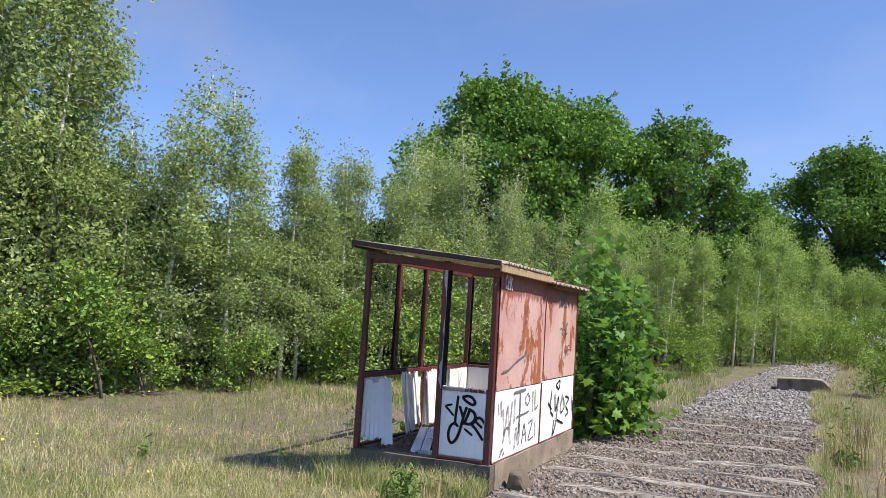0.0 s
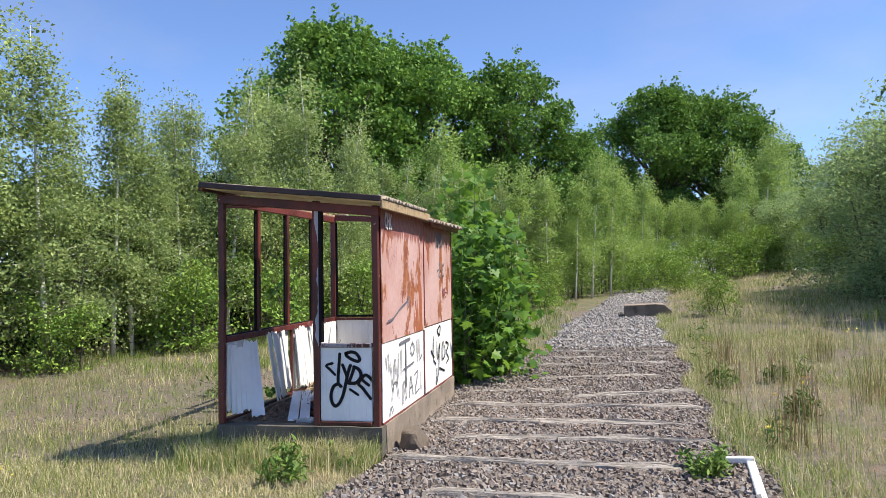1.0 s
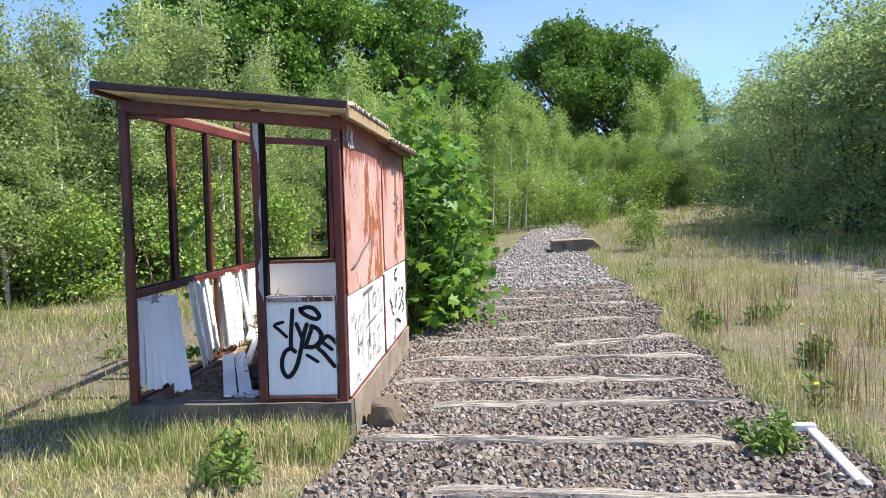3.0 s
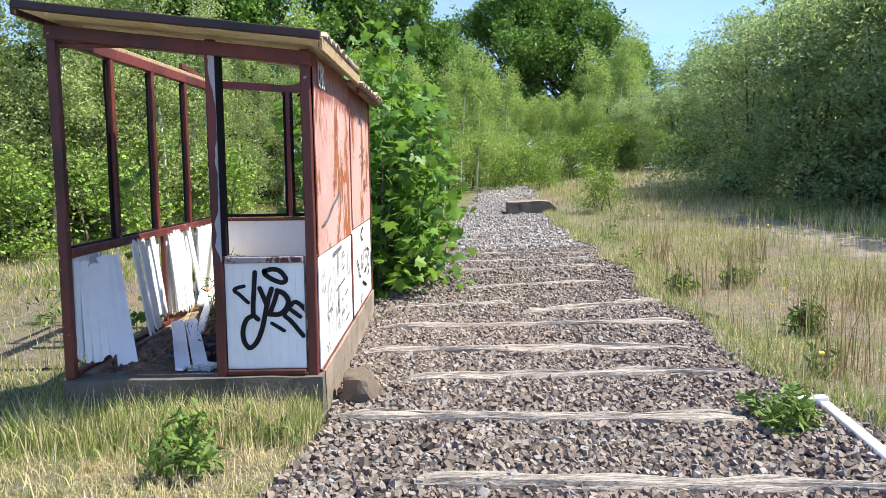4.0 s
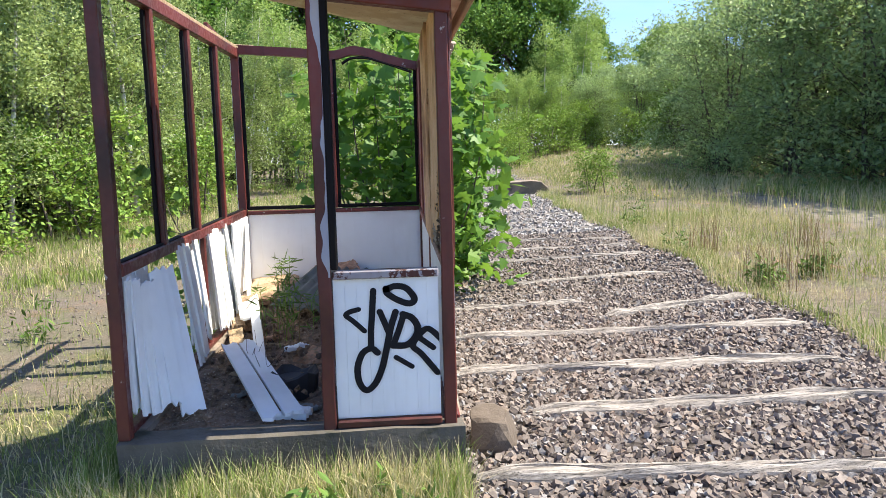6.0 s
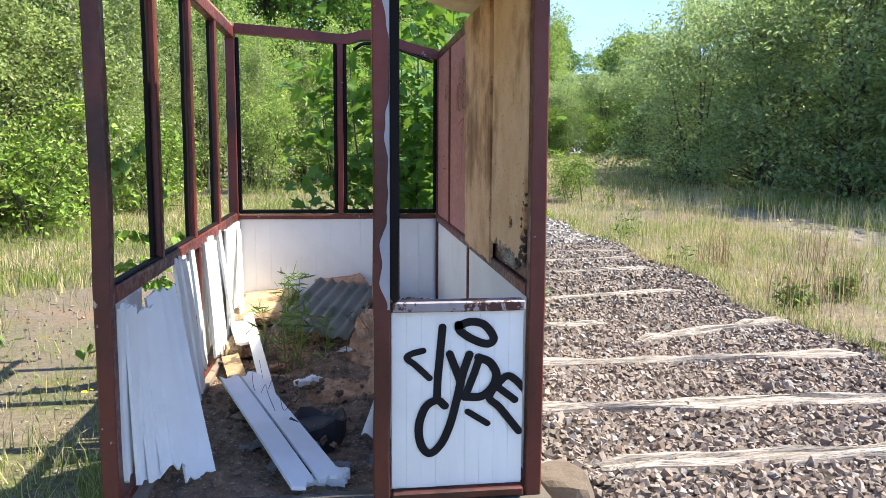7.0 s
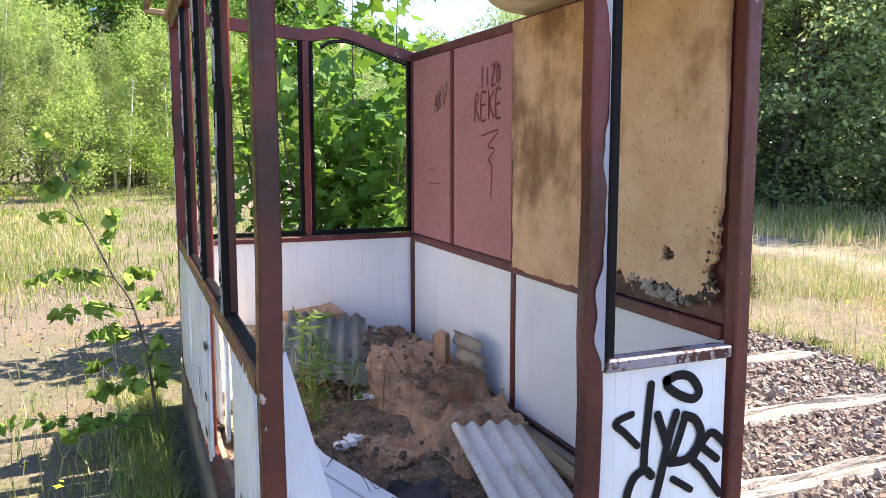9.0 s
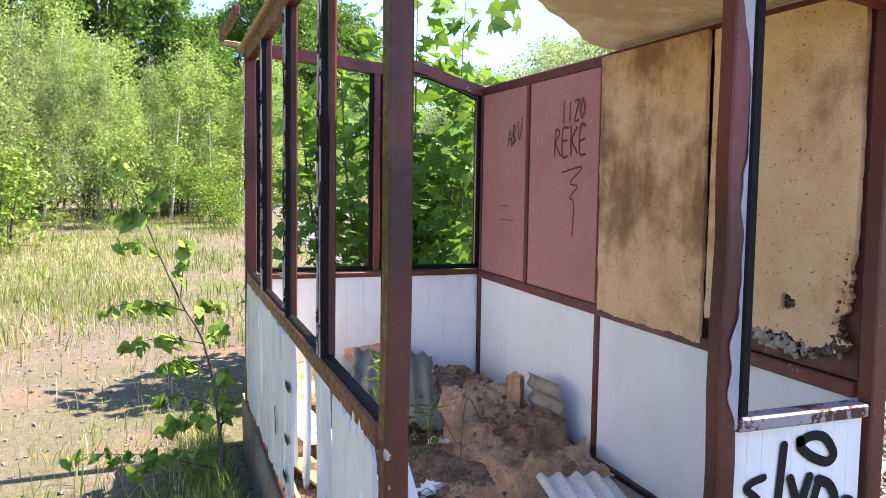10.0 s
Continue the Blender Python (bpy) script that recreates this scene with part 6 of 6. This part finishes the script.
# the tall weed growing through the rubbish in the hut: narrow leaves in whorls, dry bent stalks between
weed = thing("tall_weed", (-3.2, 8.3, 0.3), "tall green weed with narrow leaves growing through the rubbish", "weed")
r = np.random.default_rng(99)
pts, tufts = [], []
for k in range(10):
    bx, by = -3.25 + r.normal(0, 0.09), 8.3 + r.normal(0, 0.1)
    tx, ty, tz = bx + r.normal(0, 0.05), by + r.normal(0, 0.05), 0.3 + r.uniform(0.2, 0.52)
    bm = bmesh.new()
    tube(bm, [(bx, by, 0.26), ((bx + tx) / 2, (by + ty) / 2 + 0.02, 0.3 + (tz - 0.3) * 0.5), (tx, ty, tz)], [0.004, 0.003, 0.002], 5)
    part("stem", bm, bush_leaf, weed)
    for f in np.linspace(0.3, 1, 20):
        pts.append((bx + (tx - bx) * f + r.normal(0, 0.014), by + (ty - by) * f + r.normal(0, 0.014), 0.3 + (tz - 0.3) * f))
    tufts += [(tx + r.normal(0, 0.012), ty + r.normal(0, 0.012), tz + r.uniform(-0.03, 0.02)) for _ in range(12)]
for k in range(9):
    bx, by = -3.2 + r.normal(0, 0.1), 8.3 + r.normal(0, 0.12)
    a, d = r.uniform(0, 6.28), r.uniform(0.08, 0.22)
    bm = bmesh.new()
    tube(bm, smooth_line([Vector((bx, by, 0.27)), Vector((bx + 0.3 * d * math.cos(a), by + 0.3 * d * math.sin(a), r.uniform(0.5, 0.68))), Vector((bx + d * math.cos(a), by + d * math.sin(a), r.uniform(0.38, 0.56)))], 6), [0.0028] * len(smooth_line([Vector(), Vector((1, 0, 0)), Vector((2, 0, 0))], 6)), 4)
    part("dry_stalk", bm, brown_stalk, weed, "dry bent straw-coloured stalk")
ob = new("foliage", shaped_leaves("foliage", np.array(pts + tufts) - np.array(weed.location), 0.075, r, weed_leaf, [(a * 0.5, b + 0.45) for a, b in LANCE], 0.5, -0.35))
ob.parent = weed


# the slanting young birch beside the hut's wall: leaves hang along level twigs
sapling = thing("birch_sapling", (-3.87, 9.0, float(G(-3.87, 9.0))), "slanting young sapling with bright heart-shaped leaves beside the hut", "sapling")
r = np.random.default_rng(7)
line = smooth_line([Vector(p) for p in ((-3.865, 9.0, 0.0), (-3.89, 9.01, 0.4), (-3.955, 9.01, 0.79), (-4.06, 9.0, 1.0), (-4.2, 9.0, 1.35), (-4.3, 9.0, 1.66))], 5)
bm = bmesh.new()
tube(bm, line, [0.0095 * (1 - 0.8 * i / (len(line) - 1)) for i in range(len(line))], 6)
part("stem", bm, bark, sapling)
pts = []
for z, dx, dy, dz, n in ((0.2, -0.66, 0.1, 0.12, 24), (0.22, -0.4, -0.1, 0.02, 18), (0.42, -0.26, -0.12, 0.03, 18), (0.48, -0.3, 0.12, 0.02, 14), (0.62, -0.22, 0.0, 0.05, 16), (0.76, -0.36, 0.05, 0.0, 18), (0.97, -0.36, 0.0, 0.03, 20), (0.99, 0.03, 0.05, 0.28, 12),
                         (0.8, 0.12, 0.22, 0.05, 12), (0.92, 0.16, 0.2, 0.03, 12), (0.35, 0.06, 0.34, 0.1, 18), (0.5, 0.07, 0.36, 0.08, 18), (1.18, -0.16, 0.08, 0.06, 8), (1.34, -0.13, -0.05, 0.05, 12), (1.4, 0.08, 0.06, 0.1, 10), (1.55, -0.06, 0.0, 0.12, 8)):
    p = min(line, key=lambda q: abs(q.z - z))
    tip = p + Vector((dx, dy, dz))
    mid = p.lerp(tip, 0.5) + Vector((0, 0, 0.04))
    bm = bmesh.new()
    tube(bm, [p, mid, tip], [0.0035, 0.0025, 0.0012], 5)
    part("twig", bm, bark, sapling)
    for _ in range(int(n * 1.5)):
        f = r.uniform(0.22, 1.04)
        q = p.lerp(mid, f * 2) if f < 0.5 else mid.lerp(tip, f * 2 - 1)
        pts.append(np.array(q) + r.normal(0, 0.014, 3) - np.array((0, 0, 0.018)))
ob = new("foliage", shaped_leaves("foliage", np.array(pts) - np.array(sapling.location), 0.072, r, bush_leaf, HEART, 0.5, 1.1))
ob.parent = sapling


# ---- grass ----
def blades(name, xy, hmin, hmax, width, material, seed, label, lean=0.55):
    """Grass: one mesh of tapering, bent blades."""
    r = np.random.default_rng(seed)
    n = len(xy)
    h = hmin + (hmax - hmin) * r.beta(1.6, 3.0, n)
    a = r.uniform(0, 2 * math.pi, n)
    side = np.stack([np.cos(a), np.sin(a), np.zeros(n)], 1)
    b = r.uniform(0, 2 * math.pi, n)
    bend = np.stack([np.cos(b), np.sin(b), np.zeros(n)], 1) * (h * lean * np.abs(r.normal(0.6, 0.5, n)))[:, None]
    foot = np.stack([xy[:, 0], xy[:, 1], G(xy[:, 0], xy[:, 1]) - 0.01], 1)
    w = (width * r.uniform(0.6, 1.4, n))[:, None]
    mid = foot + bend * 0.3 + np.array([0, 0, 1.0]) * (h * 0.55)[:, None]
    tip = foot + bend + np.array([0, 0, 1.0]) * (h * np.sqrt(np.clip(1 - (np.linalg.norm(bend, axis=1) / h) ** 2 * 0.5, 0.2, 1)))[:, None]
    verts = np.stack([foot - side * w / 2, foot + side * w / 2, mid + side * w * 0.36, mid - side * w * 0.36, tip], 1).reshape(-1, 3)
    i = (np.arange(n) * 5)[:, None]
    loops = (i + np.array([[0, 1, 2, 3, 3, 2, 4]])).ravel()
    starts = (np.arange(n)[:, None] * 7 + np.array([[0, 4]])).ravel()
    ob = new(name, fast_mesh(name, verts, loops, starts, material))
    return tagged(ob, label, "grass", kind="stuff")


gr = np.random.default_rng(12)


def scatter(n, x0, x1, y0, y1, clump=0.0, keep=None, tuft=9):
    """Random points in a rectangle, gathered in tufts."""
    m = n // tuft
    c = np.stack([gr.uniform(x0, x1, m), gr.uniform(y0, y1, m)], 1)
    p = np.repeat(c, tuft, 0) + gr.normal(0, clump, (m * tuft, 2))
    ok = (p[:, 0] < west(p[:, 1]) - 0.02) | (p[:, 0] > east(p[:, 1]) - 0.06)
    ok &= ~((p[:, 0] > -3.83) & (p[:, 0] < -2.28) & (p[:, 1] > 6.63) & (p[:, 1] < 9.82))
    if keep is not None:
        ok &= keep(p[:, 0], p[:, 1])
    return p[ok]


def off_bare(x, y):
    """Little grows on the bare patch west of the hut."""
    return ((x + 5.0) * 0.75) ** 2 + ((y - 11.2) * 0.32) ** 2 > gr.uniform(-0.15, 1.1, len(x))


def patchy(x, y):
    return (np.sin(x * 1.7 + 0.6 * np.sin(y * 1.3)) * np.sin(y * 1.1 + 0.8 * np.sin(x * 0.9)) + 0.5 * np.sin(x * 4.1 + 1) * np.sin(y * 3.7)) > gr.uniform(-1.1, 0.75, len(x))


blades("hut_grass", scatter(34000, -5.6, -2.3, 3.6, 6.64, 0.06), 0.02, 0.15, 0.0045, mat_grass, 1, "uneven green and straw grass before the hut", 1.0)
blades("south_grass", scatter(14000, -8, 4, -2.0, 4.6, 0.08, None, 10), 0.03, 0.18, 0.006, worn_grass, 14, "short dry patchy grass")
blades("west_grass", scatter(22000, -10.5, -3.9, 3.0, 8.2, 0.08, off_bare, 10), 0.04, 0.22, 0.0055, dry_grass, 21, "straw-coloured dry grass west of the hut", 0.8)
blades("clearing_grass", scatter(42000, -10.5, -3.84, 3.0, 16, 0.07, lambda x, y: patchy(x, y) & off_bare(x, y), 14), 0.03, 0.2, 0.005, worn_grass, 2, "short dry patchy grass")
blades("far_clearing_grass", scatter(26000, -10.5, -1.2, 12, 32, 0.1, patchy, 14), 0.06, 0.36, 0.013, green_grass, 3, "dry patchy grass of the clearing")
lane_x = lambda y: 3.5 + 0.1 * y
off_lane = lambda x, y: (np.abs(x - lane_x(y)) > gr.uniform(0.4, 1.2, len(x))) | (np.abs(y - 15.5) > gr.uniform(3, 6, len(x)))
blades("verge_grass", scatter(40000, 0.45, 3.6, 4.6, 16, 0.06, patchy, 16), 0.03, 0.26, 0.005, dry_grass, 4, "tall straw and green grass along the line", 0.85)
blades("meadow_grass", scatter(36000, 0.9, 9.0, 10, 34, 0.08, lambda x, y: off_lane(x, y) & patchy(x, y), 16), 0.05, 0.28, 0.009, dry_grass, 5, "straw and green meadow grass")
blades("far_meadow_grass", scatter(32000, 3.0, 22, 20, 50, 0.15, off_lane, 12), 0.08, 0.36, 0.022, dry_grass, 6, "pale meadow grass at the wood's edge")
blades("tall_stalks", scatter(1600, 0.7, 4.2, 6.0, 18, 0.12, None, 9), 0.3, 0.85, 0.005, dry_grass, 7, "tall thin dry grass stalks", 0.2)
spots = np.concatenate([np.array([[a, b]]) + gr.normal(0, 0.12, (70, 2)) for a, b in ((0.9, 10.2), (1.32, 8.42), (1.56, 10.55), (2.2, 9.2), (1.2, 12.2), (2.6, 12.5), (0.95, 7.2))])
blades("dry_dock_stalks", spots, 0.3, 0.8, 0.006, brown_stalk, 11, "thin brown dry weed stalks", 0.25)
blades("edge_tufts", np.stack([east(q := gr.uniform(4.5, 22, 9000)) + np.abs(gr.normal(0, 0.16, 9000)) - 0.08, q], 1), 0.05, 0.3, 0.006, lush_grass, 8, "green grass tufts along the ballast's edge")
blades("plinth_grass", np.stack([gr.uniform(-3.95, -2.3, 8000), 6.63 - np.abs(gr.normal(0, 0.14, 8000))], 1), 0.08, 0.36, 0.005, lush_grass, 9, "long green grass at the foot of the plinth")
blades("wall_grass", np.stack([-3.83 - np.abs(gr.normal(0, 0.12, 3600)), gr.uniform(6.6, 9.9, 3600)], 1), 0.06, 0.3, 0.006, green_grass, 10, "long green grass at the foot of the hut's wall")

blades("shade_grass", scatter(9000, 5.6, 10.5, 12.0, 24.0, 0.12, None, 12), 0.1, 0.5, 0.014, lush_grass, 31, "long green grass in the shade of the sallows", 0.7)
blades("fine_clearing_grass", scatter(30000, -8.5, -3.9, 8.5, 24.0, 0.13, lambda x, y: off_bare(x, y) & (gr.uniform(0, 1, len(x)) < 0.35 + 0.05 * (y - 8.5)), 10), 0.04, 0.3, 0.007, lush_grass, 33, "fine green and straw grass of the clearing", 0.8)
# small yellow flowers
fp = np.concatenate([scatter(80, 0.8, 6, 6, 20, 0.15, None, 4), scatter(36, -9.5, -4.2, 5, 13, 0.15, None, 3)])
fz = G(fp[:, 0], fp[:, 1]) + gr.uniform(0.1, 0.26, len(fp))
ob = new("yellow_flowers", shaped_leaves("yellow_flowers", np.stack([fp[:, 0], fp[:, 1], fz], 1), 0.034, gr, yellow_petal, [(0.5 * math.cos(k * 0.785) * (1 if k % 2 else 0.6), 0.5 * math.sin(k * 0.785) * (1 if k % 2 else 0.6)) for k in range(8)], 2.0, 0.0))
tagged(ob, "small scattered yellow wild flowers in the grass", "flowers", kind="stuff")


# ---- ballast stones ----
def stone_shapes(count):
    shapes = []
    for s in range(count):
        bm = bmesh.new()
        bmesh.ops.create_cube(bm, size=1.5)
        r = random.Random(500 + s)
        planes = [(Vector((r.gauss(0, 1), r.gauss(0, 1), r.gauss(0, 1))).normalized(), r.uniform(0.5, 0.85)) for _ in range(4)]
        for v in bm.verts:
            v.co = Vector((v.co.x * r.uniform(0.55, 1.25), v.co.y * r.uniform(0.55, 1.25), v.co.z * r.uniform(0.55, 1.25)))
            for n, d in planes:
                k = v.co.dot(n)
                if k > d:
                    v.co -= n * (k - d)
            v.co = v.co.lerp(v.co.normalized() * 0.85, 0.5)
        bmesh.ops.triangulate(bm, faces=bm.faces)
        bm.verts.index_update()
        shapes.append((np.array([v.co[:] for v in bm.verts]), np.array([[v.index for v in f.verts] for f in bm.faces])))
        bm.free()
    return shapes


SHAPES = stone_shapes(8)


def turns(n, r):
    q = unit(r.normal(size=(n, 4)))
    w, x, y, z = q.T
    return np.stack([1 - 2 * (y * y + z * z), 2 * (x * y - z * w), 2 * (x * z + y * w), 2 * (x * y + z * w), 1 - 2 * (x * x + z * z), 2 * (y * z - x * w), 2 * (x * z - y * w), 2 * (y * z + x * w), 1 - 2 * (x * x + y * y)], 1).reshape(-1, 3, 3)


def near_sleeper(x, y):
    hit = np.zeros(len(x), bool)
    for (x0, y0), (x1, y1), w, h in SLEEPERS:
        f = np.clip((x - x0) / (x1 - x0), 0, 1)
        hit |= (np.abs(y - (y0 + (y1 - y0) * f)) < w * 0.3) & (x > x0) & (x < x1)
    return hit


def stones(name, n, y0, y1, smin, smax, seed, label, thin=0.72):
    r = np.random.default_rng(seed)
    y = r.uniform(y0, y1, n)
    f = r.uniform(-0.02, 1.03, n)
    x = west(y) + (east(y) - west(y)) * f
    ok = ~near_sleeper(x, y) | (r.uniform(size=n) > thin)
    ok &= ~((x > -3.83) & (x < -2.27) & (y > 6.6) & (y < 9.83))
    ok &= ~((y > 22.0) & (y < 23.3) & (x > 0.1) & (x < 1.6))
    x, y = x[ok], y[ok]
    n = len(x)
    s = r.uniform(smin, smax, n) * np.where(r.uniform(size=n) < 0.07, 1.35, 1)
    flat = np.stack([np.ones(n), r.uniform(0.6, 1, n), r.uniform(0.5, 0.85, n)], 1) * s[:, None]
    pos = np.stack([x, y, BZ(x, y) + s * r.uniform(-0.1, 0.55, n)], 1)
    return pos, flat, turns(n, r), r.integers(0, len(SHAPES), n)


def joined(name, data, label, material=stone_many):
    pos, flat, rot, kind = data
    vs, fs, base = [], [], 0
    for k, (v, f) in enumerate(SHAPES):
        m = kind == k
        n = m.sum()
        w = np.einsum("nij,nkj->nki", rot[m], v[None] * flat[m][:, None, :]) + pos[m][:, None, :]
        vs.append(w.reshape(-1, 3))
        fs.append((f[None] + (base + np.arange(n) * len(v))[:, None, None]).reshape(-1, 3))
        base += n * len(v)
    fs = np.concatenate(fs)
    ob = new(name, fast_mesh(name, np.concatenate(vs), fs.ravel(), np.arange(0, 3 * len(fs), 3), material))
    ob.parent = bed
    return tagged(ob, label, kind="stuff")


near = stones("near", 34000, 3.4, 10.5, 0.017, 0.033, 1, "")
pick = np.flatnonzero((near[0][:, 1] > 5.75) & (near[0][:, 1] < 6.75) & (near[0][:, 0] > -1.9) & (near[0][:, 0] < 0.2))[:290]
rest = np.setdiff1d(np.arange(len(near[0])), pick)
joined("stones", [a[rest] for a in near], "loose angular brown-grey ballast stones")
joined("stones", stones("mid", 10500, 10.5, 14.5, 0.02, 0.037, 2, ""), "loose angular ballast stones")
joined("stones", stones("end", 3500, 31, 44, 0.045, 0.075, 4, ""), "pale gravel at the far end of the line", stone_grey)
joined("stones", stones("far", 10000, 14.5, 31, 0.028, 0.05, 3, ""), "loose grey gravel", stone_grey)
joined("stones", stones("back", 9000, -6, 3.4, 0.022, 0.042, 5, ""), "loose angular ballast stones")
STONE_MESHES = []
for v, f in SHAPES:
    STONE_MESHES.append(fast_mesh("stone", v, f.ravel(), np.arange(0, 3 * len(f), 3), stone_one))
for i in pick:
    ob = new("stone", STONE_MESHES[near[3][i]])
    ob.parent = bed
    ob.matrix_basis = Matrix.Translation(near[0][i]) @ Matrix([list(map(float, row)) for row in near[2][i]]).to_4x4() @ Matrix.Diagonal((*map(float, near[1][i]), 1))


# small stones scattered over the bare ground west of the hut
r = np.random.default_rng(21)
n = 3000
px, py = r.uniform(-9.5, -3.9, n), r.uniform(4.0, 16.0, n)
sz = r.uniform(0.008, 0.024, n)
data = (np.stack([px, py, G(px, py) + sz * 0.2], 1), np.stack([sz, sz * r.uniform(0.6, 1, n), sz * 0.6], 1), turns(n, r), r.integers(0, len(SHAPES), n))
pebble = joined("pebbles", data, "scattered small grey pebbles on bare soil")
pebble.parent = ground
